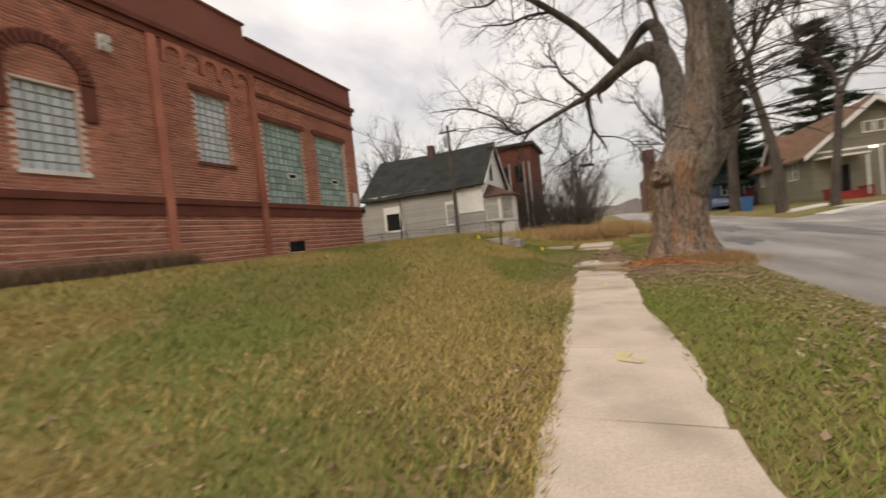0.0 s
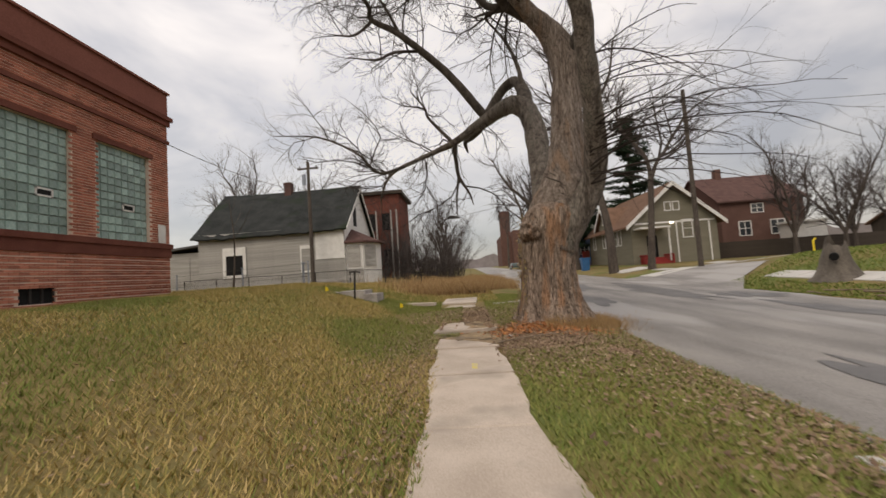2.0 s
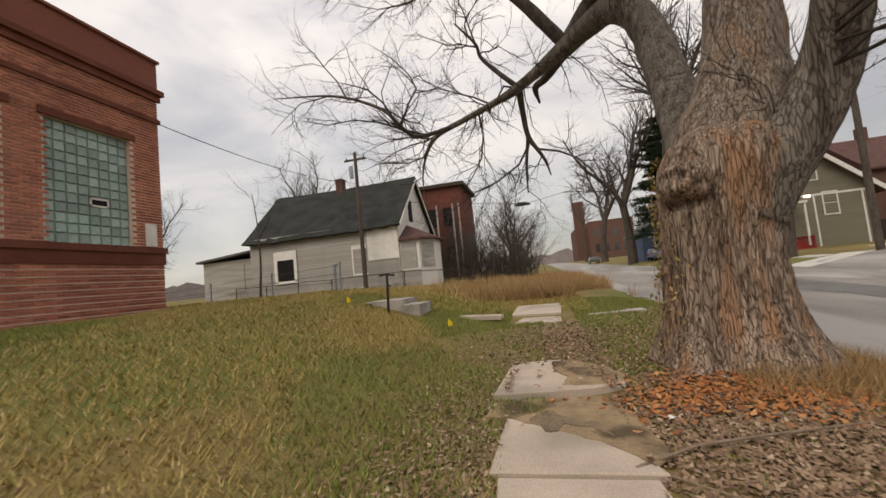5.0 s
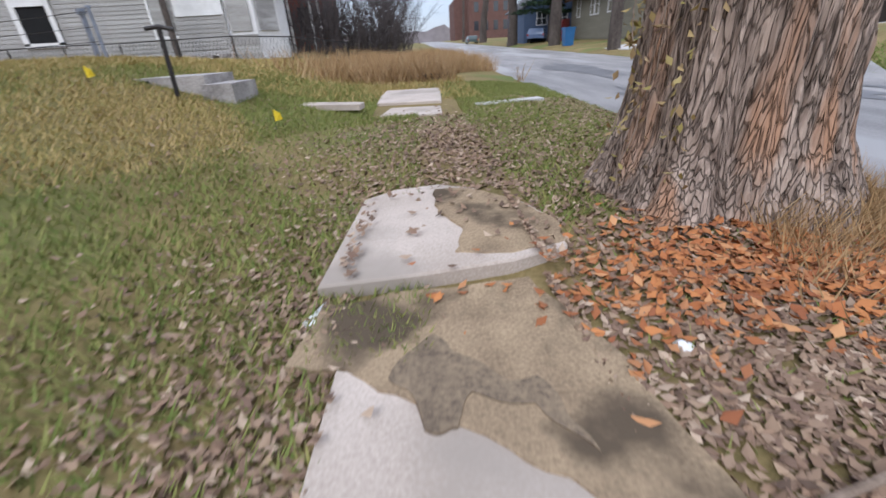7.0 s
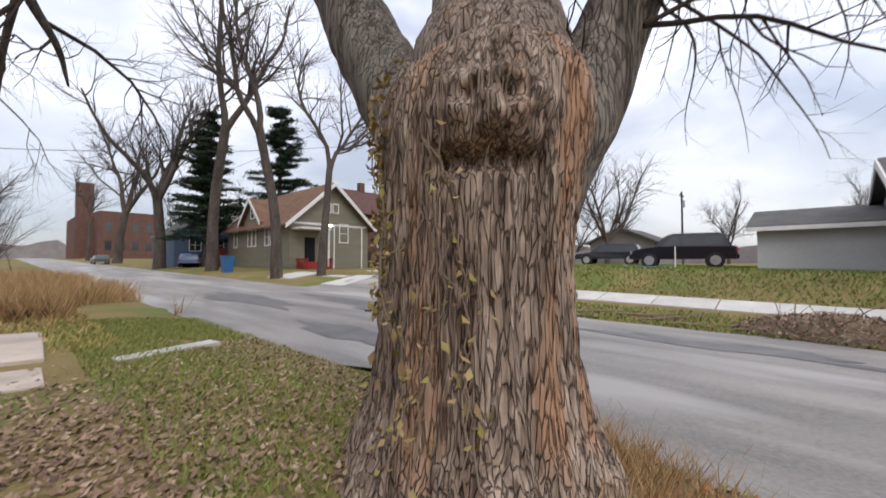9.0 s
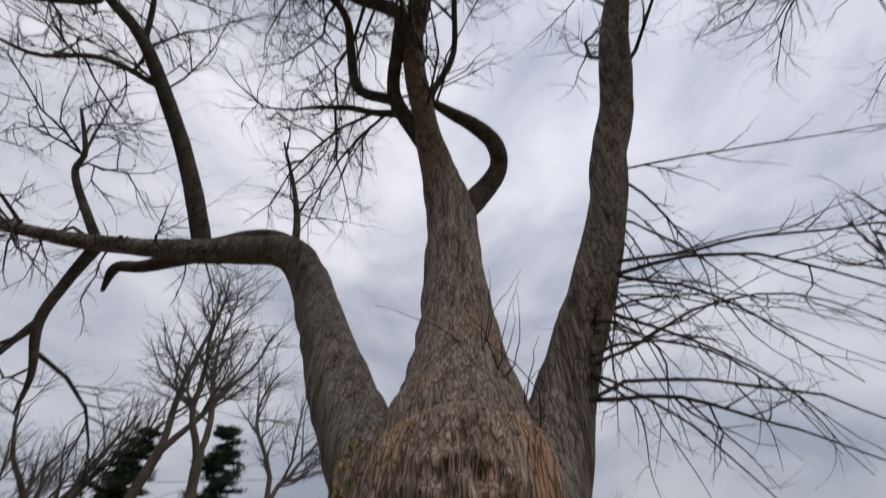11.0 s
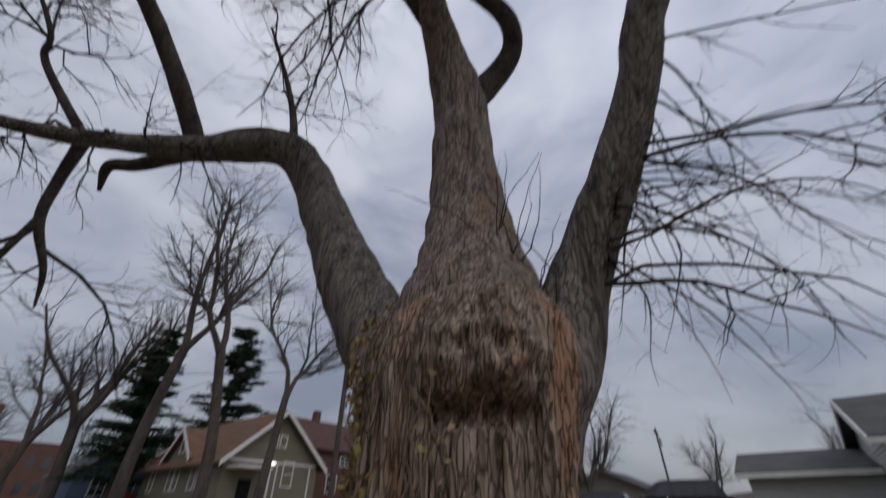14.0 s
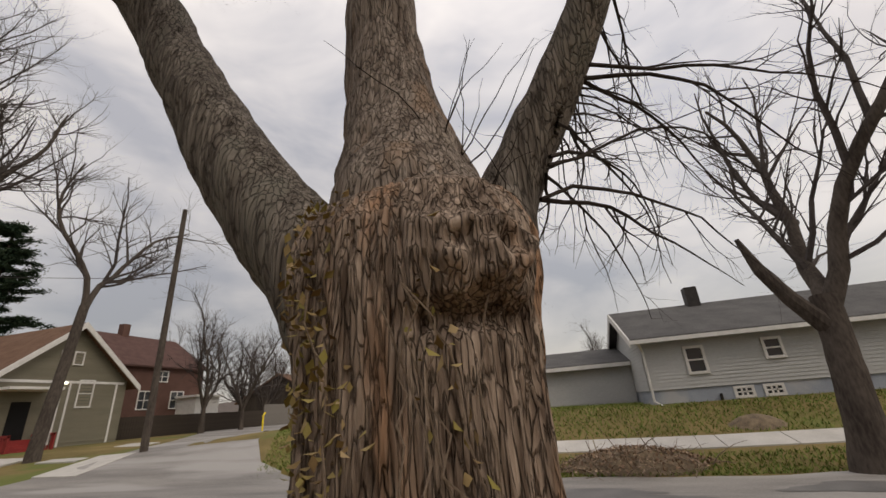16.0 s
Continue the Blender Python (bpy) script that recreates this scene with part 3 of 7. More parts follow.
def build_hall():
    hall = thing("brick_hall", (HX - 6, 6, 1.0), "dark red brick hall with glass block windows and painted parapet", "building")
    south, north, back = -14.0, 15.53, HX - 16
    holes = [(3.95, 5.0, 3.46, 5.25), (7.78, 8.85, 4.1, 6.1), (10.15, 12.07, 3.03, 5.83), (12.79, 14.70, 3.03, 5.83), (10.8, 11.65, 1.30, 1.68)]

    def inside(y, z, grow=0.0):
        if any(a - grow < y < b + grow and c - grow < z < d + grow for a, b, c, d in holes):
            return True
        return False
    # mortar core, in strips between the openings
    core = Mesh()
    cuts_y = sorted({south, north, *[h[0] for h in holes], *[h[1] for h in holes]})
    cuts_z = sorted({0.2, 7.5, *[h[2] for h in holes], *[h[3] for h in holes]})
    for y0, y1 in zip(cuts_y, cuts_y[1:]):
        for z0, z1 in zip(cuts_z, cuts_z[1:]):
            if not inside((y0 + y1) / 2, (z0 + z1) / 2):
                core.box((HX - 0.3, y0, z0), (HX - 0.006, y1, z1))
    core.box((back, south, 0.2), (back + 0.3, north, 7.4))
    core.box((back + 0.3, north - 0.3, 0.2), (HX - 0.3, north - 0.006, 7.4))
    core.box((back + 0.3, south, 0.2), (HX - 0.3, south + 0.3, 7.4))
    part("wall", core, M["mortar"], hall, "brick wall with pale mortar joints")
    part("roof", Mesh().box((back, south, 7.35), (HX - 0.02, north - 0.02, 7.5)), M["greyroof"], hall)
    # bricks
    course, length = 0.0775, 0.215
    rng = random.Random(3)
    wall = Mesh()
    near = []
    nz = int((7.45 - 0.9) / course)

    def brick(m, y0, y1, z0, z1, x, face_north=False):
        n = len(m.v)
        if face_north:
            m.v += [(y0, north - 0.012, z0), (y1, north - 0.012, z0), (y1, north - 0.012, z1), (y0, north - 0.012, z1), (y0, north + x, z0), (y1, north + x, z0), (y1, north + x, z1), (y0, north + x, z1)]
        else:
            m.v += [(HX - 0.012, y0, z0), (HX - 0.012, y1, z0), (HX - 0.012, y1, z1), (HX - 0.012, y0, z1), (HX + x, y0, z0), (HX + x, y1, z0), (HX + x, y1, z1), (HX + x, y0, z1)]
        m.f += [tuple(n + i for i in q) for q in ((4, 5, 6, 7), (0, 1, 5, 4), (1, 2, 6, 5), (2, 3, 7, 6), (3, 0, 4, 7))]
    for r in range(nz):
        z0 = 0.9 + r * course
        low = z0 < 2.55
        z1 = z0 + course - (0.034 if (low and r % 2) else (0.010 if low else 0.021))
        y = 0.5 - (r % 2) * length / 2
        while y < north:
            y1 = min(y + length - 0.010, north)
            if not inside((y + y1) / 2, (z0 + z1) / 2, 0.02) and y1 - y > 0.03:
                x = 0.008 + 0.004 * rng.random()
                if 12.9 < y < 15.3 and 1.25 < z0 < 2.55 and len(near) < 280 and y1 - y > 0.19:
                    near.append((y, z0, z1, x))
                else:
                    brick(wall, y, y1, z0, z1, x)
            y += length
    for r in range(nz):
        z0 = 0.9 + r * course
        x = back - (r % 2) * 0.1
        while x < HX:
            brick(wall, x, min(x + length - 0.01, HX), z0, z0 + course - 0.014, 0.008, True)
            x += length * 4
    part("brickwork", wall, M["brick"], hall, "red bricks laid in courses")["kind"] = "stuff"
    # trim: band, pilasters, cornices, corbels, parapet
    part("band_course", Mesh().box((HX, 0.3, 2.86), (HX + 0.09, north + 0.07, 3.02)).box((HX, 0.3, 2.56), (HX + 0.045, north + 0.04, 2.86)), M["dbrick"], hall, "dark brick band course under the sills")
    for y in (6.62, 9.72):
        part("pilaster", Mesh().box((HX, y, 1.0), (HX + 0.10, y + 0.22, 7.2)), M["brickp"], hall)
    part("cornice", Mesh().box((HX, 0.3, 7.38), (HX + 0.16, north + 0.12, 7.52)).box((HX, 9.9, 6.56), (HX + 0.06, north + 0.05, 6.68)).box((HX, 0.3, 7.2), (HX + 0.08, north + 0.06, 7.38)), M["dbrick"], hall, "dark stepped brick cornice")
    for name, p, q in (("parapet", (HX - 0.3, 9.75, 7.5), (HX + 0.03, north + 0.02, 8.36)), ("parapet", (HX - 0.3, 0.3, 7.5), (HX + 0.05, 9.75, 8.75)), ("coping", (HX - 0.38, 9.82, 8.36), (HX + 0.09, north + 0.08, 8.43)), ("coping", (HX - 0.38, 0.3, 8.75), (HX + 0.10, 9.82, 8.82)), ("parapet", (back, north - 0.28, 7.5), (HX - 0.3, north + 0.02, 8.36))):
        part(name, Mesh().box(p, q), M["parapet"], hall, "smooth painted red-brown " + name)
    for i in range(5):
        y = 7.0 + i * 0.56
        arch = Mesh()
        pts = [(HX, y + 0.07 + 0.21 - 0.21 * math.cos(math.pi * k / 10), 6.88 + 0.2 * math.sin(math.pi * k / 10)) for k in range(11)]
        arch.prism([(HX, y, 6.62), (HX, y, 7.2), (HX, y + 0.56, 7.2), (HX, y + 0.56, 6.62), (HX, y + 0.49, 6.62)] + [(HX, p[1], p[2]) for p in reversed(pts)] + [(HX, y + 0.07, 6.62)], (0.07, 0, 0))
        part("corbel_arch", arch, M["brickp"], hall)
    for h in holes[1:4]:
        part("lintel", Mesh().box((HX - 0.02, h[0] - 0.12, h[3]), (HX + 0.05, h[1] + 0.12, h[3] + 0.16)), M["dbrick"], hall)
    for h in holes[:2]:
        part("sill", Mesh().box((HX - 0.14, h[0] - 0.08, h[2] - 0.10), (HX + 0.07, h[1] + 0.08, h[2])), M["white"] if h[0] < 5 else M["dbrick"], hall)
    # round arch over the first window: voussoirs
    data = Mesh().box((0, -0.045, 0.0), (0.07, 0.045, 0.26)).data("voussoir", M["dbrick"])
    for k in range(19):
        a = math.pi * k / 18
        v = new("voussoir", data)
        v.parent, v.matrix_parent_inverse = hall, Matrix.Translation(-hall.location)
        v.matrix_basis = Matrix.Translation((HX, 4.475 - 0.62 * math.cos(a), 5.42 + 0.62 * math.sin(a))) @ Matrix.Rotation(math.pi / 2 - a, 4, 'X')
    for s in (-1, 1):
        part("arch_jamb", Mesh().box((HX, 4.475 + s * 0.75 - 0.13, 4.6), (HX + 0.07, 4.475 + s * 0.75 + 0.13, 5.42)), M["dbrick"], hall)
    glass_block_window(hall, *holes[0], 5, 9, M["blockw"])
    glass_block_window(hall, *holes[1], 5, 10, M["blockw"])
    glass_block_window(hall, *holes[2], 8, 12, M["block"], (11.25, 3.95))
    glass_block_window(hall, *holes[3], 8, 12, M["block"], (13.75, 3.95))
    # solid black plate stands in for the unlit basement behind the bars
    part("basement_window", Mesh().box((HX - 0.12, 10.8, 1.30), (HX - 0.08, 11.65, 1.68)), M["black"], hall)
    for k in range(4):
        part("grille_bar", Mesh().box((HX - 0.08, 10.8 + k * 0.27, 1.30), (HX - 0.04, 10.85 + k * 0.27, 1.68)), M["iron"], hall)
    part("notice_board", Mesh().box((HX, 15.02, 3.05), (HX + 0.03, 15.34, 3.66)), M["white"], hall, "blank cream board fixed to the wall")
    lampm = Mesh().box((HX, 5.52, 6.35), (HX + 0.06, 5.72, 6.72))
    for z in (6.36, 6.56):
        lampm.tube([(HX + 0.05, 5.62, z + 0.06), (HX + 0.14, 5.62, z + 0.05), (HX + 0.24, 5.62, z)], [0.05, 0.08, 0.09], 10)
    part("wall_lamp", lampm, M["white"], hall, "white double flood lamp")
    data = Mesh()
    brick(data, 0, length - 0.010, 0, course - 0.010, 0.008)
    me = data.data("brick", M["brickp"])
    data2 = Mesh()
    brick(data2, 0, length - 0.010, 0, course - 0.034, 0.008)
    me2 = data2.data("brick", M["brickp"])
    for y, z0, z1, x in near:
        b = new("brick", me if z1 - z0 > course - 0.02 else me2)
        b.parent, b.matrix_parent_inverse = hall, Matrix.Translation(-hall.location)
        b.location = (x - 0.008, y, z0)


build_hall()


# ---- pavement ----
def walk_edges(y):
    c = 0.115 - 0.046 * (y - 1.5)
    return c - 0.54 + 0.03 * math.sin(y * 2.3), c + 0.52 + 0.045 * math.sin(y * 1.7 + 1)


def slab(outline, top, thick=0.10, tilt=(0, 0)):
    m = Mesh()
    cx = sum(p[0] for p in outline) / len(outline)
    cy = sum(p[1] for p in outline) / len(outline)
    hz = lambda x, y: top + tilt[0] * (x - cx) + tilt[1] * (y - cy)
    n = len(outline)
    ins = [(x + (cx - x) * 0.015, y + (cy - y) * 0.015) for x, y in outline]
    m.v = [(x, y, hz(x, y) - thick) for x, y in outline] + [(x, y, hz(x, y) - 0.012) for x, y in outline] + [(x, y, hz(x, y)) for x, y in ins]
    m.f = [tuple(range(2 * n, 3 * n))]
    for i in range(n):
        j = (i + 1) % n
        m.f += [(i, j, n + j, n + i), (n + i, n + j, 2 * n + j, 2 * n + i)]
    return m


def build_pavement():
    pave = thing("pavement", (0, 3, 0), "cracked beige concrete pavement with lifted slabs", "pavement")
    pave["kind"] = "structure"
    joints = [-6.9, -5.3, -3.75, -2.2, -0.7, 0.8, 2.33, 3.88, 5.75, 7.55, 9.25]
    rng = random.Random(8)
    for a, b in zip(joints, joints[1:]):
        k = 7
        left = [(walk_edges(a + (b - a) * i / (k - 1))[0] + rng.uniform(-0.02, 0.02), a + 0.008 + (b - a - 0.016) * i / (k - 1)) for i in range(k)]
        right = [(walk_edges(a + (b - a) * i / (k - 1))[1] + rng.uniform(-0.025, 0.025), a + 0.008 + (b - a - 0.016) * i / (k - 1) ) for i in range(k)]
        part("slab", slab(right + left[::-1], 0.026 + rng.uniform(-0.004, 0.006) + float(street(b)), 0.1, (rng.uniform(-0.006, 0.006), rng.uniform(-0.006, 0.006))), M["concrete"], pave)
    # the broken end slab, the lifted slab by the tree and the far pieces
    part("slab", slab([(-0.80, 9.27), (0.33, 9.27), (0.20, 9.62), (0.02, 9.78), (-0.08, 9.95), (-0.34, 10.02), (-0.42, 10.22), (-0.58, 10.28), (-0.64, 10.42), (-0.76, 10.40)], 0.075, 0.12), M["concrete"], pave, "broken end slab")
    part("slab", slab([(-0.94, 10.82), (-0.4, 10.86), (0.08, 10.93), (0.42, 11.06), (0.46, 11.45), (0.36, 11.80), (0.05, 12.22), (-0.25, 12.42), (-0.62, 12.36), (-0.85, 12.15)], 0.135, 0.16, (0.01, -0.012)), M["concrete"], pave, "lifted slab tilted by roots")
    part("slab", slab([(-1.05, 16.3), (0.03, 16.2), (0.06, 17.25), (-0.9, 17.35)], 0.175), M["concrete"], pave)
    part("slab", slab([(-1.2, 17.75), (0.10, 17.6), (0.22, 20.4), (-1.25, 20.9)], 0.235), M["concrete"], pave)
    part("slab", slab([(-3.2, 17.3), (-1.4, 16.6), (-1.35, 16.95), (-3.1, 17.8)], 0.36), M["concrete"], pave)
    part("slab", slab([(0.75, 16.9), (2.1, 17.3), (2.05, 17.6), (0.7, 17.2)], 0.19), M["palecon"], pave)
    # soil washed over the slabs
    def blot(pts, z, material, label):
        ob = part("soil_patch", slab(pts, z, 0.03), material)
        tagged(ob, label, "soil", "soil over the pavement", "structure")

    def rag(pts, n=6, amp=0.045):
        out = []
        for i, p in enumerate(pts):
            q = pts[(i + 1) % len(pts)]
            for k in range(n):
                s = k / n
                x, y = p[0] + (q[0] - p[0]) * s, p[1] + (q[1] - p[1]) * s
                out.append((x + amp * noise.noise(Vector((x * 6, y * 6, 1))), y + amp * noise.noise(Vector((x * 6, y * 6, 5)))))
        return out
    blot(rag([(-0.22, 11.05), (0.1, 11.02), (0.45, 11.12), (0.44, 11.5), (0.3, 11.85), (-0.02, 12.2), (-0.28, 12.25), (-0.3, 11.7), (-0.14, 11.4)]), 0.150, M["sand"], "tan sandy soil lying on the lifted slab")
    blot(rag([(-0.72, 10.25), (-0.35, 9.98), (0.0, 9.75), (0.30, 9.36), (0.42, 9.6), (0.36, 10.2), (0.15, 10.85), (-0.5, 10.80), (-0.9, 10.75), (-0.98, 10.3)]), 0.083, M["sand"], "sandy soil washed over the broken walk")
    blot(rag([(-0.58, 10.25), (-0.44, 10.0), (-0.30, 9.93), (-0.22, 10.05), (-0.05, 10.02), (0.12, 9.82), (0.0, 10.14), (-0.2, 10.24), (-0.36, 10.42)], 12, 0.07), 0.089, M["damp"], "dark damp soil along the broken slab edge")
    mark = Mesh().poly([(-0.02, 3.45, 0.031), (0.16, 3.38, 0.031), (0.20, 3.5, 0.031), (0.06, 3.56, 0.031), (0.12, 3.68, 0.031), (-0.02, 3.66, 0.031)])
    mark2 = Mesh().box((-0.16, 7.75, 0.03), (-0.08, 8.35, 0.048))
    for m in (mark, mark2):
        tagged(part("paint_mark", m, M["ypaint"]), "faded yellow survey paint on the concrete", "paint mark", "survey paint marks", "structure")
    # walk on the far side of the street
    far = thing("pavement", (12, 5, 0.2), "pale concrete pavement across the street", "pavement")
    far["kind"] = "structure"
    y = -20.0
    while y < 19:
        m = Mesh()
        top = [(12.05, y, gz(12.05, y) + 0.03), (12.95, y, gz(12.95, y) + 0.03), (12.95, y + 1.5, gz(12.95, y + 1.5) + 0.03), (12.05, y + 1.5, gz(12.05, y + 1.5) + 0.03)]
        m.prism([(p[0], p[1], p[2] - 0.12) for p in top], (0, 0, 0.12))
        part("slab", m, M["palecon"], far)
        y += 1.53
    for x0, y0, w, l in ((11.0, 27.2, 3.5, 2.0), (13.5, 31.0, 7.0, 2.2), (11.6, 33.8, 3.2, 3.0)):
        m = Mesh()
        top = [(x0, y0, gz(x0, y0) + 0.05), (x0 + w, y0 + 0.5 * w, gz(x0 + w, y0 + 0.5 * w) + 0.05), (x0 + w, y0 + l + 0.5 * w, gz(x0 + w, y0 + l + 0.5 * w) + 0.05), (x0, y0 + l, gz(x0, y0 + l) + 0.05)]
        m.prism([(p[0], p[1], p[2] - 0.15) for p in top], (0, 0, 0.15))
        tagged(part("pavement_apron", m, M["palecon"]), "pale concrete apron beside the lane", "pavement", "aprons by the lane", "structure")


build_pavement()


# ---- trees ----
def curve_pts(ctrl, n=8):
    """Smooth line through control points (x, y, z, r)."""
    c = [Vector(p) if len(p) == 4 else Vector((*p, 0)) for p in ctrl]
    c = [c[0] * 2 - c[1]] + c + [c[-1] * 2 - c[-2]]
    pts, rad = [], []
    for i in range(1, len(c) - 2):
        p0, p1, p2, p3 = c[i - 1:i + 3]
        for k in range(n):
            t = k / n
            q = 0.5 * ((2 * p1) + (p2 - p0) * t + (2 * p0 - 5 * p1 + 4 * p2 - p3) * t * t + (3 * p1 - p0 - 3 * p2 + p3) * t ** 3)
            pts.append(Vector(q[:3]))
            rad.append(max(q[3], 0.003))
    pts.append(Vector(c[-2][:3]))
    rad.append(c[-2][3])
    return pts, rad


def shoot(rng, start, direction, length, r0, steps, wander, lift):
    pts, rad = [Vector(start)], [r0]
    d = Vector(direction).normalized()
    for i in range(steps):
        d = (d + Vector((rng.gauss(0, wander), rng.gauss(0, wander), rng.gauss(0, wander) + lift))).normalized()
        pts.append(pts[-1] + d * length / steps)
        rad.append(r0 * (1 - 0.8 * (i + 1) / steps))
    return pts, rad


def side_of(rng, axis, spread):
    d = Vector((rng.gauss(0, 1), rng.gauss(0, 1), rng.gauss(0, 1)))
    d = (d - axis * d.dot(axis)).normalized()
    return (axis * math.cos(spread) + d * math.sin(spread)).normalized()


def ramify(rng, mesh, pts, rad, level, spec, thick=1.0):
    """Children along a line; spec per level: (count per metre, length, spread, lift, wander, first fraction, sides)."""
    if level >= len(spec):
        return
    dens, length, spread, lift, wander, first, sides = spec[level]
    total = sum((pts[i + 1] - pts[i]).length for i in range(len(pts) - 1))
    count = max(1, int(total * (1 - first) * dens + rng.random()))
    for _ in range(count):
        s = first + (1 - first) * rng.random()
        x = s * (len(pts) - 1)
        i = min(int(x), len(pts) - 2)
        p = pts[i].lerp(pts[i + 1], x - i)
        axis = (pts[i + 1] - pts[i]).normalized()
        r = rad[i] + (rad[i + 1] - rad[i]) * (x - i)
        d = side_of(rng, axis, spread * rng.uniform(0.6, 1.3))
        ln = length * rng.uniform(0.45, 1.25) * (1.15 - 0.5 * s)
        cr = min(r * 0.7, thick * (0.011 * ln + 0.005))
        q, qr = shoot(rng, p, d, ln, cr, 5 if level < 2 else 3, wander, lift)
        mesh.tube(q, qr, sides, False)
        ramify(rng, mesh, q, qr, level + 1, spec, thick)


def build_maple():
    rng = random.Random(21)
    cx, cy = 1.74, 11.85
    g0 = gz(cx, cy)
    tree = thing("maple_tree", (cx, cy, g0), "huge old maple with shaggy furrowed bark and bare limbs", "tree")
    # trunk
    na, nz = 300, 150
    m = Mesh()
    z0, z1 = -0.10, 2.74
    prof = [(-0.10, 0.90), (0.12, 0.80), (0.35, 0.70), (0.7, 0.63), (1.15, 0.595), (1.5, 0.61), (1.8, 0.66), (2.05, 0.72), (2.3, 0.73), (2.5, 0.66), (2.66, 0.45), (2.74, 0.2)]
    for k in range(nz):
        z = z0 + (z1 - z0) * k / (nz - 1)
        r = np.interp(z, [p[0] for p in prof], [p[1] for p in prof])
        off = 0.28 * float(ease((z - 1.0) / 1.9))
        for i in range(na):
            a = 2 * math.pi * i / na
            ca, sa = math.cos(a), math.sin(a)
            rr = r * (1 + 0.05 * math.cos(3 * a + 0.6) + 0.07 * math.exp(-max(z, 0) * 1.8) * math.cos(6 * a + 1.3))
            # the fork spreads along the line of the three stems
            spread = float(ease((z - 1.7) / 0.9))
            along = ca * 0.25 + sa * 0.97
            rr *= 1 + spread * 0.10 * (along * along - 0.5)
            q = Vector((ca * 5.5, sa * 5.5, z * 0.75))
            f1 = noise.noise(q * 1.5)
            f2 = noise.noise(Vector((ca * 15 + 0.8 * f1, sa * 15, z * 1.5 + 3)))
            f3 = noise.noise(Vector((ca * 34, sa * 34, z * 4.0 + 9)))
            f4 = noise.noise(Vector((ca * 22 + f1, sa * 22, z * 2.6 + 31)))
            rr += 0.022 * f1 + 0.055 * (min(abs(f2), 0.35) - 0.18) + 0.045 * (min(abs(f4), 0.3) - 0.15) + 0.016 * f3
            # deep fold below the burl
            da = math.atan2(math.sin(a - 3.80), math.cos(a - 3.80))
            burl = math.exp(-(da / 0.40) ** 4 - ((z - 2.02) / 0.20) ** 4)
            rr += 0.13 * burl * (1 + 0.9 * noise.noise(Vector((a * 9, z * 7, 2)))) - 0.07 * math.exp(-(da / 0.42) ** 4 - ((z - 1.76) / 0.06) ** 2)
            db = math.atan2(math.sin(a - 4.22), math.cos(a - 4.22))
            rr -= 0.09 * math.exp(-(db / 0.10) ** 2) * float(ease((2.1 - z) / 0.8))
            m.v.append((cx + off + rr * ca, cy + 0.35 * off + rr * sa, g0 + z))
    for k in range(nz - 1):
        for i in range(na):
            p, q = k * na + i, k * na + (i + 1) % na
            m.f.append((p, q, q + na, p + na))
    m.f.append(tuple((nz - 1) * na + i for i in range(na)))
    part("trunk", m, M["bark"], tree, "furrowed grey-brown trunk with a burl", True)
    crown = Mesh()
    spec = [(2.3, 3.1, 0.95, 0.03, 0.26, 0.15, 5), (4.0, 1.45, 0.85, 0.02, 0.27, 0.12, 4), (6.4, 0.62, 0.75, 0.02, 0.24, 0.1, 3), (5.0, 0.28, 0.7, 0.02, 0.2, 0.2, 3)]

    def limb(*ctrl, sides=10, rough=0.05, bare=0.0, material="limb", n=6, twigs=True):
        pts, rad = curve_pts(ctrl, n)
        part("limb", Mesh().tube(pts, rad, sides, True, rough), M[material], tree, "", True)
        if twigs:
            k = int(bare * len(pts))
            ramify(rng, crown, pts[k:], rad[k:], 0, spec, 0.8)

    # three great stems
    limb((1.78, 11.95, 1.4, 0.40), (1.98, 12.56, 2.45, 0.39), (2.14, 13.25, 3.22, 0.36), (2.25, 14.10, 4.45, 0.345), (2.31, 14.75, 5.50, 0.335), (2.20, 15.25, 6.45, 0.33), (1.88, 15.58, 6.88, 0.31), (1.50, 16.30, 7.06, 0.27), (0.91, 16.85, 6.90, 0.235), (0.31, 17.05, 6.61, 0.165), (-0.33, 17.16, 6.26, 0.135), (-0.95, 17.4, 6.10, 0.10), (-1.8, 17.3, 5.75, 0.08), (-2.7, 17.0, 5.25, 0.06), (-3.2, 17.4, 4.6, 0.03), (-3.4, 17.9, 3.9, 0.012), sides=28, rough=0.11, bare=0.5, n=8, material="greybark")
    limb((1.85, 11.88, 1.7, 0.60), (2.08, 11.98, 2.55, 0.64), (2.32, 12.10, 3.20, 0.55), (2.46, 12.20, 3.75, 0.47), (2.60, 12.33, 4.60, 0.41), (2.70, 12.42, 5.40, 0.39), (2.78, 12.47, 6.30, 0.39), (2.56, 12.52, 7.25, 0.33), (1.90, 12.36, 8.00, 0.210), (1.03, 12.00, 9.00, 0.183), (0.63, 11.50, 9.60, 0.185), (-0.09, 10.65, 10.60, 0.165), (-1.10, 9.74, 11.80, 0.12), (-2.16, 9.03, 13.00, 0.05), sides=28, rough=0.11, bare=0.55, n=8, material="stembark")
    limb((1.95, 11.75, 1.5, 0.32), (2.36, 11.56, 2.35, 0.33), (2.82, 11.38, 3.15, 0.275), (2.86, 11.10, 3.75, 0.25), (2.77, 10.74, 4.32, 0.22), (2.62, 10.34, 5.02, 0.20), (2.52, 10.12, 5.60, 0.20), (2.38, 9.76, 6.30, 0.19), (2.02, 9.44, 7.00, 0.168), (1.67, 9.00, 7.80, 0.145), sides=24, rough=0.11, bare=0.75, n=8, material="greybark")
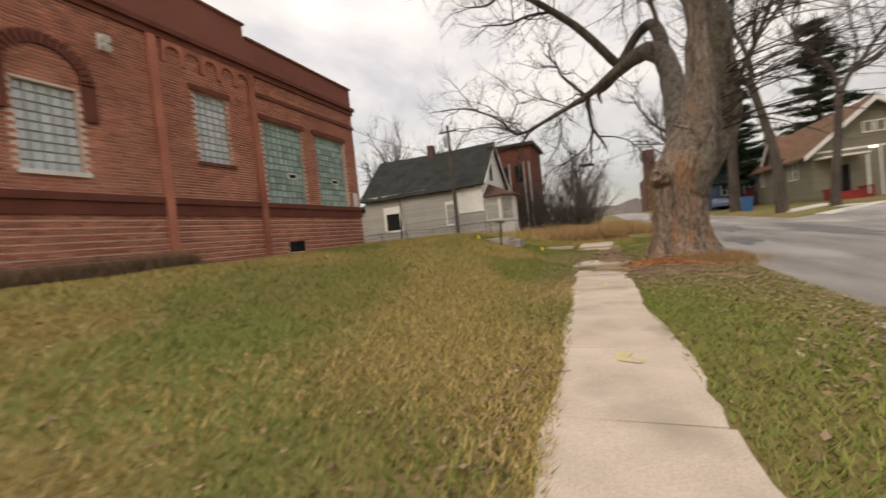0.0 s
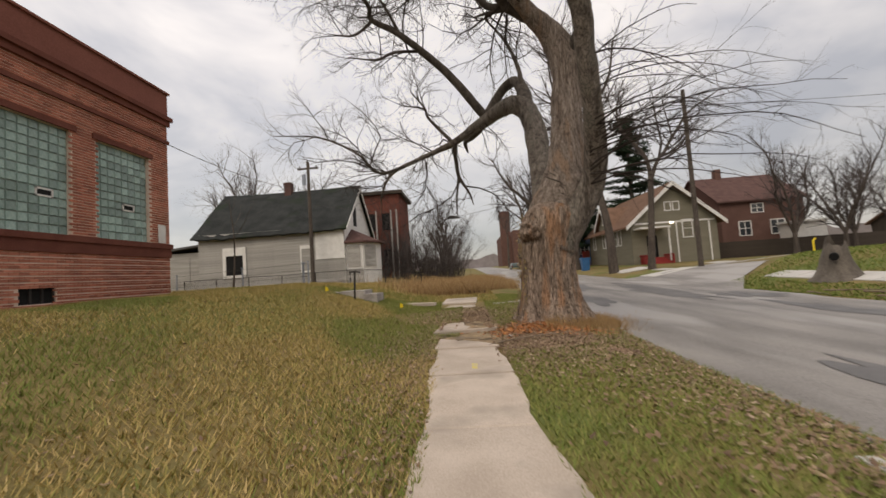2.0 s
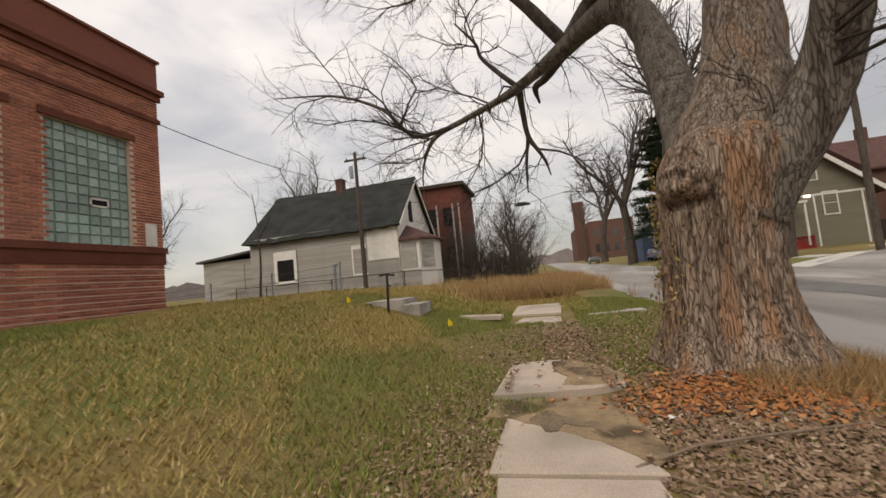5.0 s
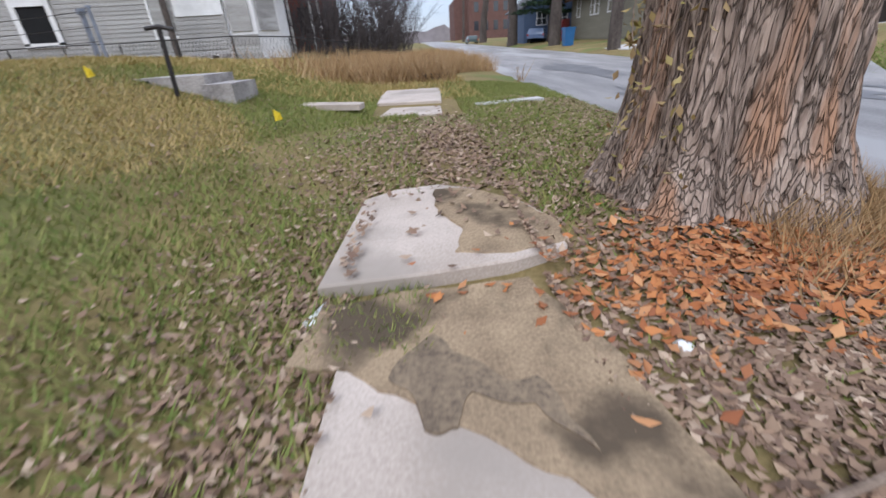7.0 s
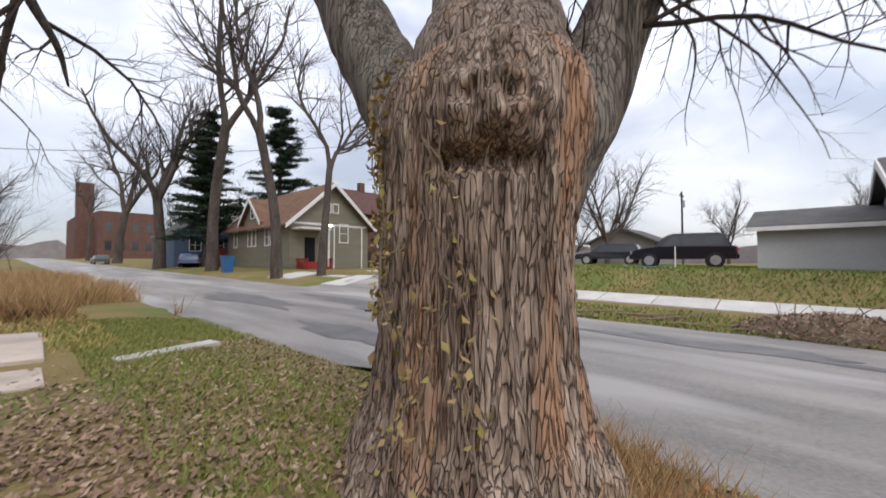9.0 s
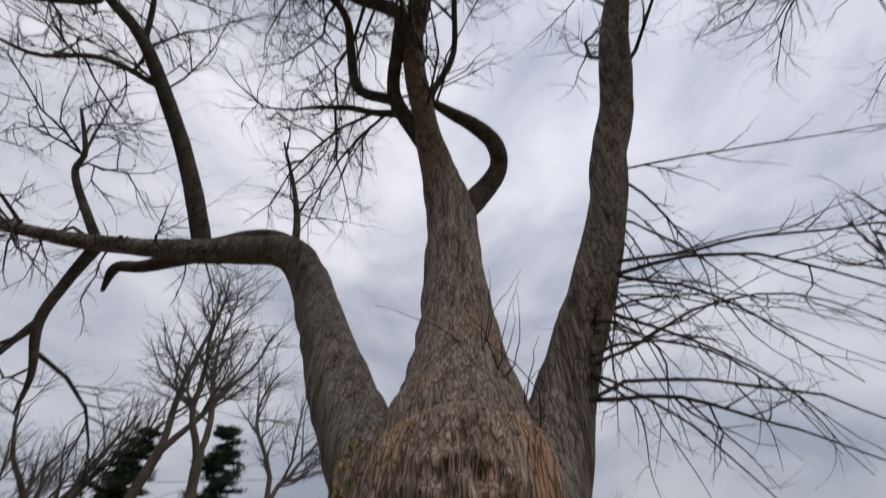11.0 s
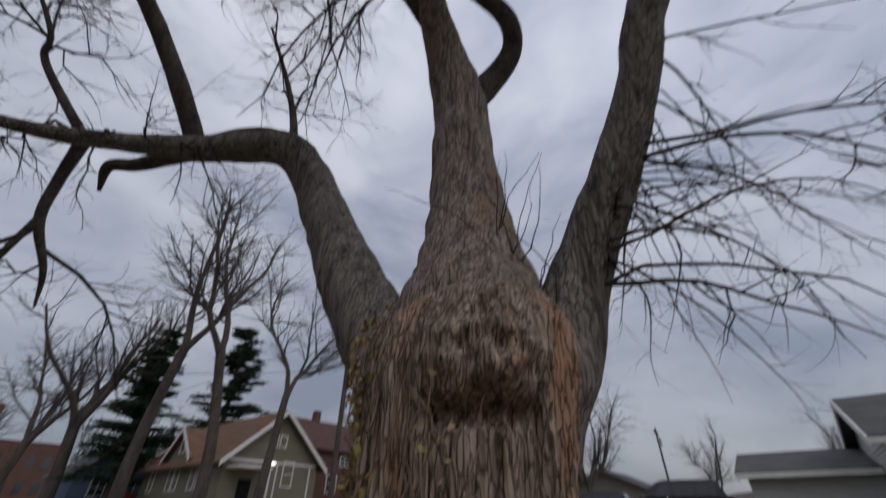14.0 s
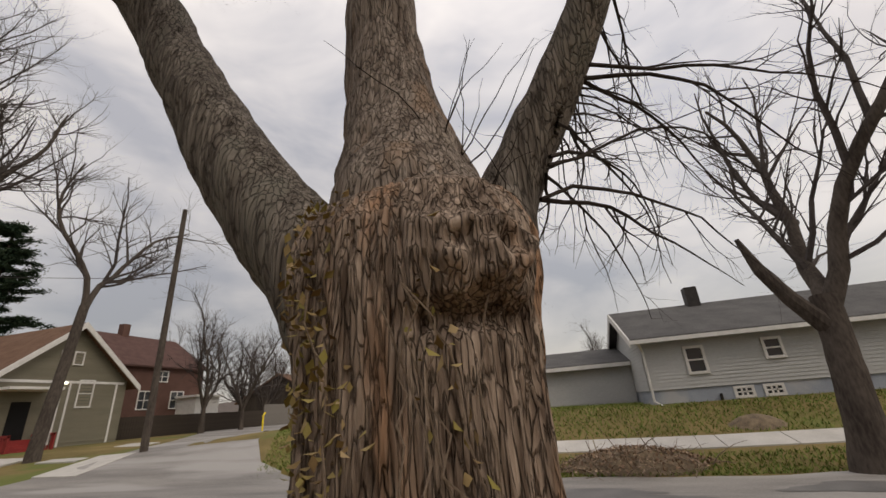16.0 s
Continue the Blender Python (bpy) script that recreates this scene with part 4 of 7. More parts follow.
    # uprights and arches off the western limb
    limb((1.00, 16.90, 6.95, 0.17), (0.42, 16.80, 7.74, 0.165), (-0.08, 16.80, 8.45, 0.155), (-0.75, 16.74, 9.20, 0.145), (-2.06, 16.57, 10.37, 0.12), (-3.12, 16.90, 11.26, 0.10), (-3.15, 16.50, 11.60, 0.08), (-4.03, 15.99, 12.50, 0.06), (-5.58, 15.42, 14.00, 0.02), bare=0.3)
    limb((2.18, 15.40, 6.70, 0.27), (2.25, 16.20, 7.65, 0.23), (2.10, 16.90, 8.30, 0.20), (1.70, 17.25, 8.20, 0.18), (1.25, 17.25, 7.60, 0.17), (0.92, 17.00, 7.10, 0.14), twigs=False)
    limb((2.25, 16.10, 7.60, 0.09), (2.15, 16.30, 8.60, 0.075), (1.80, 16.40, 9.60, 0.055), (1.10, 16.20, 10.40, 0.025))
    limb((-3.15, 17.00, 11.30, 0.075), (-3.34, 17.61, 11.60, 0.066), (-4.41, 18.95, 12.00, 0.05), (-5.76, 19.92, 12.80, 0.02))
    limb((-2.04, 16.56, 10.40, 0.06), (-2.53, 16.11, 11.30, 0.05), (-3.56, 15.36, 12.60, 0.02))
    limb((-1.30, 16.70, 9.70, 0.06), (-2.39, 17.47, 10.20, 0.055), (-3.53, 19.28, 11.00, 0.045), (-5.10, 20.62, 12.00, 0.02))
    limb((-0.31, 17.19, 6.25, 0.075), (-1.20, 17.49, 7.40, 0.055), (-1.35, 17.30, 7.80, 0.043), (-1.83, 17.13, 8.40, 0.025))
    # broken stub and drooping boughs under it
    limb((0.95, 16.95, 6.85, 0.12), (0.62, 17.40, 6.70, 0.13), (0.41, 17.70, 6.60, 0.11), (0.14, 17.93, 6.50, 0.09), (0.22, 18.2, 6.15, 0.03), twigs=False)
    limb((-0.31, 17.22, 6.28, 0.10), (-0.28, 17.70, 5.70, 0.08), (-0.20, 17.85, 5.10, 0.068), (0.15, 18.05, 4.50, 0.045), (0.30, 18.30, 4.05, 0.015), bare=0.4)
    limb((-0.22, 17.83, 5.15, 0.05), (-0.35, 18.20, 4.40, 0.04), (-0.40, 18.70, 3.70, 0.015))
    limb((-2.2, 17.2, 5.55, 0.06), (-3.01, 16.06, 5.07, 0.05), (-3.62, 15.54, 5.67, 0.04), (-5.07, 16.00, 6.50, 0.03), (-6.50, 15.47, 6.50, 0.012))
    # upper crown of the middle stem
    limb((2.78, 12.50, 6.60, 0.262), (3.11, 12.22, 7.10, 0.211), (3.14, 11.74, 7.60, 0.159), (2.84, 11.59, 7.90, 0.152), (2.46, 11.76, 8.20, 0.135), (2.03, 12.08, 8.50, 0.096), (1.81, 12.19, 8.80, 0.066), (1.68, 11.59, 9.60, 0.059), (0.96, 11.01, 10.50, 0.050), (0.17, 10.08, 12.00, 0.02), bare=0.45)
    limb((2.06, 12.52, 7.85, 0.170), (1.47, 12.62, 8.30, 0.133), (1.16, 12.51, 8.60, 0.115), (0.77, 12.07, 9.00, 0.125), (0.52, 11.90, 9.30, 0.125), (-0.07, 12.41, 9.70, 0.113), (-0.75, 12.78, 10.00, 0.112), (-2.07, 13.93, 10.80, 0.105), (-2.71, 14.18, 11.20, 0.095), (-5.03, 14.81, 12.60, 0.07), (-6.60, 15.14, 13.80, 0.03), bare=0.1)
    limb((1.32, 12.68, 8.40, 0.093), (0.91, 13.16, 8.80, 0.092), (0.45, 12.97, 9.30, 0.084), (0.06, 12.76, 9.60, 0.068), (-0.47, 12.88, 10.00, 0.052), (-1.78, 13.48, 11.00, 0.02))
    limb((1.62, 12.61, 8.30, 0.072), (1.39, 13.14, 8.60, 0.064), (1.06, 13.64, 8.90, 0.056), (0.69, 14.53, 9.40, 0.02))
    limb((-0.11, 10.59, 10.70, 0.132), (-0.14, 10.08, 11.00, 0.110), (-0.19, 9.52, 11.40, 0.101), (-0.57, 8.98, 12.00, 0.078), (-1.55, 8.10, 13.20, 0.03))
    limb((-0.16, 9.54, 11.40, 0.063), (0.12, 8.74, 12.00, 0.053), (0.21, 7.55, 13.00, 0.02))
    limb((0.63, 11.50, 9.60, 0.101), (0.07, 11.84, 10.00, 0.093), (-0.34, 12.00, 10.30, 0.083), (-1.10, 12.39, 10.80, 0.03))
    limb((-0.82, 12.90, 10.10, 0.069), (-1.75, 12.60, 10.80, 0.066), (-2.78, 12.52, 11.60, 0.056), (-4.20, 11.93, 13.00, 0.02))
    limb((-2.07, 13.93, 10.80, 0.055), (-2.75, 13.07, 11.80, 0.051), (-3.67, 12.45, 12.80, 0.02))
    # upper crown of the southern stem
    limb((1.65, 8.95, 7.85, 0.115), (1.27, 7.85, 9.20, 0.070), (0.59, 6.76, 10.60, 0.056), (0.34, 5.84, 11.60, 0.02))
    limb((1.65, 8.90, 7.85, 0.107), (1.57, 8.04, 8.50, 0.103), (1.68, 7.26, 9.00, 0.098), (1.62, 6.56, 9.50, 0.087), (1.39, 5.58, 10.30, 0.065), (1.08, 4.51, 11.30, 0.02))
    limb((1.70, 6.77, 9.30, 0.055), (2.65, 5.25, 9.80, 0.048), (3.78, 3.38, 10.40, 0.040), (4.69, 1.61, 11.00, 0.015))
    limb((1.64, 8.95, 7.80, 0.061), (0.75, 8.10, 9.30, 0.045), (-0.50, 7.20, 11.00, 0.015))
    limb((1.66, 8.85, 7.95, 0.045), (2.07, 7.96, 8.40, 0.042), (2.95, 7.29, 8.60, 0.040), (3.76, 6.23, 9.00, 0.032), (5.97, 4.39, 9.40, 0.012))
    # long arching sprouts on the street side of the southern stem
    for s in range(30):
        t = rng.random() ** 1.4
        p = Vector((2.70, 11.10, 3.1)).lerp(Vector((2.55, 10.15, 5.7)), t)
        az = rng.uniform(1.55, 2.75)
        d = Vector((math.sin(az), math.cos(az), rng.uniform(0.15, 0.75)))
        q, qr = shoot(rng, p, d, rng.uniform(2.0, 4.6), rng.uniform(0.008, 0.024), 11, 0.10, -0.095)
        crown.tube(q, qr, 5, False)
        ramify(rng, crown, q, qr, 1, [spec[0], (2.4, 0.9, 0.65, 0.01, 0.16, 0.15, 3), (3.6, 0.4, 0.7, 0.02, 0.14, 0.1, 3), (2.0, 0.15, 0.7, 0.02, 0.1, 0.2, 3)])
    # hanging twigs below the western limb, and hair-thin shoots round the fork
    for s in range(12):
        p = Vector((1.4, 16.3, 6.85)).lerp(Vector((-2.0, 17.2, 5.6)), rng.random())
        q, qr = shoot(rng, p, (rng.uniform(-0.4, 0.4), rng.uniform(-0.6, 0.2), -0.6), rng.uniform(0.8, 2.4), 0.018, 8, 0.16, -0.05)
        crown.tube(q, qr, 5, False)
        ramify(rng, crown, q, qr, 2, spec)
    for s in range(14):
        p = Vector((2.30, 11.35, 2.75)).lerp(Vector((2.20, 11.9, 3.6)), rng.random())
        q, qr = shoot(rng, p, (rng.uniform(-0.9, 0.1), rng.uniform(-0.7, 0.3), rng.uniform(0.2, 1.0)), rng.uniform(0.4, 1.3), 0.007, 8, 0.2, 0.0)
        crown.tube(q, qr, 4, False)
    part("crown", crown, M["twig"], tree, "bare tangled branches and twigs")
    # vine stems and withered leaves on the bark
    vine = Mesh()
    lv, lf = [], []
    for s in range(7):
        a = rng.uniform(2.6, 4.0)
        z = rng.uniform(0.0, 0.5)
        pts = []
        for k in range(16):
            r = float(np.interp(z, [p[0] for p in prof], [p[1] for p in prof])) * 1.06 + 0.03 + 0.02 * math.sin(k)
            o = 0.28 * float(ease((z - 1.0) / 1.9))
            pts.append((cx + o + r * math.cos(a), cy + 0.35 * o + r * math.sin(a), g0 + z))
            if s % 2 or z < 1.1:
                for _ in range(2 if z < 2 else 1):
                    lv.append((Vector(pts[-1]) + Vector((rng.gauss(0, 0.05), rng.gauss(0, 0.05), rng.gauss(0, 0.06))), rng.uniform(0.018, 0.038)))
            a += rng.gauss(0, 0.05)
            z += rng.uniform(0.06, 0.17)
            if z > 2.6:
                break
        vine.tube(pts, [0.0045] * len(pts), 4, False)
    # cluster on the northern shoulder
    for _ in range(240):
        a, z = rng.gauss(2.62, 0.20), rng.uniform(0.9, 2.5)
        r = float(np.interp(z, [p[0] for p in prof], [p[1] for p in prof])) * 1.03 + rng.uniform(0, 0.06)
        o = 0.28 * float(ease((z - 1.0) / 1.9))
        lv.append((Vector((cx + o + r * math.cos(a), cy + 0.35 * o + r * math.sin(a), g0 + z)), rng.uniform(0.016, 0.036)))
    part("vine", vine, M["wood"], tree, "thin dead vine stems")
    leaf_soup("vine_leaves", lv, M["ivy"], rng, tree)


def leaf_soup(name, items, material, rng, parent=None, flat=False):
    """Small folded leaves at the given places."""
    n = len(items)
    r = np.random.RandomState(rng.randrange(9999))
    P = np.array([tuple(p) for p, s in items])
    S = np.array([s for p, s in items])[:, None]
    a = r.uniform(0, 2 * np.pi, n)
    tilt = r.normal(0, 0.35 if flat else 1.0, n)
    u = np.stack([np.cos(a) * np.cos(tilt), np.sin(a) * np.cos(tilt), np.sin(tilt)], 1)
    w = np.cross(u, np.stack([r.normal(0, 0.3, n), r.normal(0, 0.3, n), np.ones(n)], 1))
    w /= np.linalg.norm(w, axis=1)[:, None]
    up = np.cross(w, u) * -1
    curl = S * r.uniform(0.1, 0.5, n)[:, None]
    v = np.stack([P - u * S, P - w * S * 0.6 + up * curl, P + u * S * 1.1, P + w * S * 0.6 + up * curl], 1).reshape(-1, 3)
    i = np.arange(n)[:, None] * 4
    f = np.concatenate([i + [0, 1, 2], i + [0, 2, 3]], 0)
    ob = soup(name, v, f, material, "stuff")
    if parent:
        ob.parent = parent
        ob.matrix_parent_inverse = Matrix.Translation(-parent.location)
    return ob


build_maple()


def make_tree(seed, height, r0, fork, stems, spec, lean=(0, 0), label="bare winter street tree with forked trunk", gnarl=0.12):
    rng = random.Random(seed)
    t = thing("street_tree", (0, 0, 0), label, "tree", "bare trees along the street")
    trunk, crown = Mesh(), Mesh()
    top = Vector((lean[0] * fork, lean[1] * fork, fork))
    pts, rad = curve_pts([(0, 0, -0.3, r0 * 1.5), (0, 0, 0.15, r0 * 1.15), (lean[0] * fork * 0.4 + rng.gauss(0, .1), lean[1] * fork * 0.4, fork * 0.45, r0 * 0.9), (*top, r0 * 0.8)], 6)
    trunk.tube(pts, rad, 12, False, 0.08)
    for s in range(stems):
        a = 2 * math.pi * (s + rng.random() * 0.5) / stems
        out = rng.uniform(0.25, 0.6)
        q, qr = shoot(rng, top - Vector((0, 0, r0)), (math.cos(a) * out + lean[0], math.sin(a) * out + lean[1], 1), (height - fork) * rng.uniform(0.75, 1.05), r0 * 0.62, 11, gnarl, 0.03)
        trunk.tube(q, qr, 8, False)
        ramify(rng, crown, q, qr, 0, spec, 1.5)
    part("trunk", trunk, M["bgbark"], t, "", True)
    part("crown", crown, M["bgtwig"], t, "fine bare branches")
    return t


SPEC = [(1.9, 4.2, 0.75, 0.06, 0.15, 0.10, 4), (2.2, 2.0, 0.7, 0.04, 0.16, 0.12, 3), (2.6, 1.0, 0.65, 0.03, 0.13, 0.1, 3)]
SPEC_FAR = [(1.8, 4.2, 0.7, 0.06, 0.15, 0.08, 3), (2.2, 2.0, 0.7, 0.04, 0.15, 0.12, 3), (2.0, 1.0, 0.65, 0.03, 0.13, 0.1, 3)]


def plant_trees():
    a = make_tree(1, 15, 0.36, 5.0, 3, SPEC, (-0.10, -0.05))
    b = make_tree(2, 17, 0.27, 7.5, 2, SPEC, (-0.12, 0.02), gnarl=0.16)
    c = make_tree(3, 16, 0.22, 6.0, 2, SPEC, (0.10, 0.0))
    d = make_tree(4, 14, 0.26, 2.5, 4, SPEC_FAR, (0, 0), "bare leafless tree seen far off")

    def put(t, x, y, turn=0.0, s=1.0, first=False):
        m = Matrix.Translation((x, y, gz(x, y))) @ Matrix.Rotation(turn, 4, 'Z') @ Matrix.Scale(s, 4)
        if first:
            t.matrix_basis = m
            return t
        return copy_thing(t, m)
    put(b, 11.5, 35.3, 0, 1.25, True)
    put(c, 14.0, 34.2, 0.3, 1.2, True)
    put(a, 11.0, 61.0, 0.5, 1.5, True)
    put(b, 12.2, 49.0, 2.0, 1.35)
    put(a, 12.0, 90.0, 2.2, 1.1)
    put(c, 11.8, 120.0, 1.2, 1.2)
    put(d, 37.0, 24.0, 0, 0.9, True)
    for x, y, t, s in ((30, 41, 1, 0.95), (33.5, 40, 2.4, 0.85), (37, 43, 4.1, 0.8), (44, 46, 0.4, 0.8), (-24, 50, 0.7, 1.35), (-31, 56, 3.0, 1.4), (-15, 62, 1.5, 1.0), (-36, 36, 5, 0.9), (-3.5, 60, 2, 1.0), (-5, 85, 0.3, 1.1), (-4, 120, 3.4, 1.2), (22, 95, 1.0, 1.1), (28, 75, 4.0, 1.1), (55, 30, 2.0, 0.8), (62, 18, 1.1, 0.8), (58, 6, 0.2, 0.75), (70, -6, 3.1, 0.9), (52, 50, 0.9, 0.9), (66, 40, 5.2, 0.9), (40, 60, 2.2, 1.0)):
        put(d, x, y, t, s)
    near = make_tree(9, 14, 0.33, 3.4, 2, SPEC, (0.02, -0.10), "bare tree with a broken side limb by the far walk", 0.15)
    near.matrix_basis = Matrix.Translation((10.1, 5.75, gz(10.1, 5.75)))
    part("broken_limb", Mesh().tube([(0.0, -0.2, 2.7), (-0.1, 0.35, 3.4), (-0.15, 0.75, 4.1), (-0.1, 0.95, 4.9)], [0.20, 0.17, 0.13, 0.05], 10, True, 0.1), M["bgbark"], None).parent = near


plant_trees()


def make_pine(seed, height):
    rng = random.Random(seed)
    t = thing("pine_tree", (0, 0, 0), "tall dark green pine with drooping layered boughs", "tree", "pines behind the houses")
    trunk = Mesh().tube([(0, 0, -0.3), (0.1, 0, height * 0.5), (0, 0.1, height)], [0.35, 0.22, 0.03], 10, False)
    boughs = Mesh()
    V = []
    z = height * 0.16
    while z < height * 0.98:
        f = 1 - z / height
        for k in range(rng.randint(4, 6)):
            a = rng.uniform(0, 2 * math.pi)
            ln = (0.9 + 4.4 * f ** 0.8) * rng.uniform(0.55, 1.1)
            q, qr = shoot(rng, (0.05, 0, z), (math.cos(a), math.sin(a), 0.12), ln, 0.05, 6, 0.07, -0.01)
            boughs.tube(q, qr, 4, False)
            for i in range(1, len(q)):
                for _ in range(int(26 + 40 * ln / 4)):
                    p = q[i - 1].lerp(q[i], rng.random()) + Vector((rng.gauss(0, 0.26), rng.gauss(0, 0.26), rng.gauss(0.04, 0.09)))
                    V.append(p)
        z += rng.uniform(0.55, 0.95)
    part("trunk", trunk, M["bgbark"], t)
    part("boughs", boughs, M["bgbark"], t)
    n = len(V)
    r = np.random.RandomState(seed)
    P = np.array([tuple(p) for p in V])
    d = r.normal(0, 1, (n, 3)) * [1, 1, 0.45]
    d /= np.linalg.norm(d, axis=1)[:, None]
    w = np.cross(d, r.normal(0, 1, (n, 3)))
    w /= np.linalg.norm(w, axis=1)[:, None]
    v = np.stack([P - w * 0.06, P + w * 0.06, P + d * 0.36], 1).reshape(-1, 3)
    ob = soup("needles", v, np.arange(n * 3).reshape(-1, 3), M["needle"], "stuff")
    ob.parent = t
    return t


p1 = make_pine(1, 17)
p1.matrix_basis = Matrix.Translation((14.5, 58, gz(14.5, 58)))
copy_thing(p1, Matrix.Translation((24.5, 62, gz(24.5, 62))) @ Matrix.Rotation(2, 4, 'Z') @ Matrix.Scale(1.25, 4))
copy_thing(p1, Matrix.Translation((18, 70, gz(18, 70))) @ Matrix.Rotation(4, 4, 'Z') @ Matrix.Scale(1.0, 4))


# ---- houses ----
def framed_window(house, centre, u, w, h, cols=1, rows=2, depth=0.06, material="pane"):
    """A sash window: u is the wall's direction, the face looks along u turned clockwise."""
    c, u = Vector(centre), Vector((*u, 0)).normalized()
    n = Vector((u.y, -u.x, 0))
    up = Vector((0, 0, 1))

    def bar(m, a0, a1, b0, b1, d0, d1):
        m.prism([c + u * a + up * b + n * d0 for a, b in ((a0, b0), (a1, b0), (a1, b1), (a0, b1))], n * (d1 - d0))
    t = 0.09
    fr = Mesh()
    bar(fr, -w / 2 - t, -w / 2, -h / 2 - t, h / 2 + t, 0, depth)
    bar(fr, w / 2, w / 2 + t, -h / 2 - t, h / 2 + t, 0, depth)
    bar(fr, -w / 2, w / 2, h / 2, h / 2 + t, 0, depth)
    bar(fr, -w / 2, w / 2, -h / 2 - t, -h / 2, 0, depth + 0.02)
    for k in range(1, rows):
        z = -h / 2 + h * k / rows
        bar(fr, -w / 2, w / 2, z - 0.025, z + 0.025, 0.012, depth - 0.01)
    for k in range(1, cols):
        x = -w / 2 + w * k / cols
        bar(fr, x - 0.03, x + 0.03, -h / 2, h / 2, 0.012, depth - 0.01)
    win = part("window", fr, M["white"], house, "white painted sash window frame")
    pn = Mesh()
    bar(pn, -w / 2, w / 2, -h / 2, h / 2, 0.004, 0.010)
    part("pane", pn, M[material], win)
    return win


def siding(x0, y0, x1, y1, z0, z1, step=0.16, slope=None):
    """Lapped boards along a wall; slope(z) narrows them to a gable."""
    m = Mesh()
    d = Vector((x1 - x0, y1 - y0, 0))
    ln = d.length
    d.normalize()
    n = Vector((d.y, -d.x, 0))
    z = z0
    while z < z1 - 0.02:
        a, b = (0.0, ln) if slope is None else slope(z + step / 2)
        if b - a > 0.1:
            p, q = Vector((x0, y0, z)) + d * a, Vector((x0, y0, z)) + d * b
            up = Vector((0, 0, min(step, z1 - z)))
            k = len(m.v)
            m.v += [tuple(v) for v in (p + n * 0.03, q + n * 0.03, q + n * 0.008 + up, p + n * 0.008 + up, p, q)]
            m.f += [(k, k + 1, k + 2, k + 3), (k + 4, k + 5, k + 1, k)]
        z += step
    return m


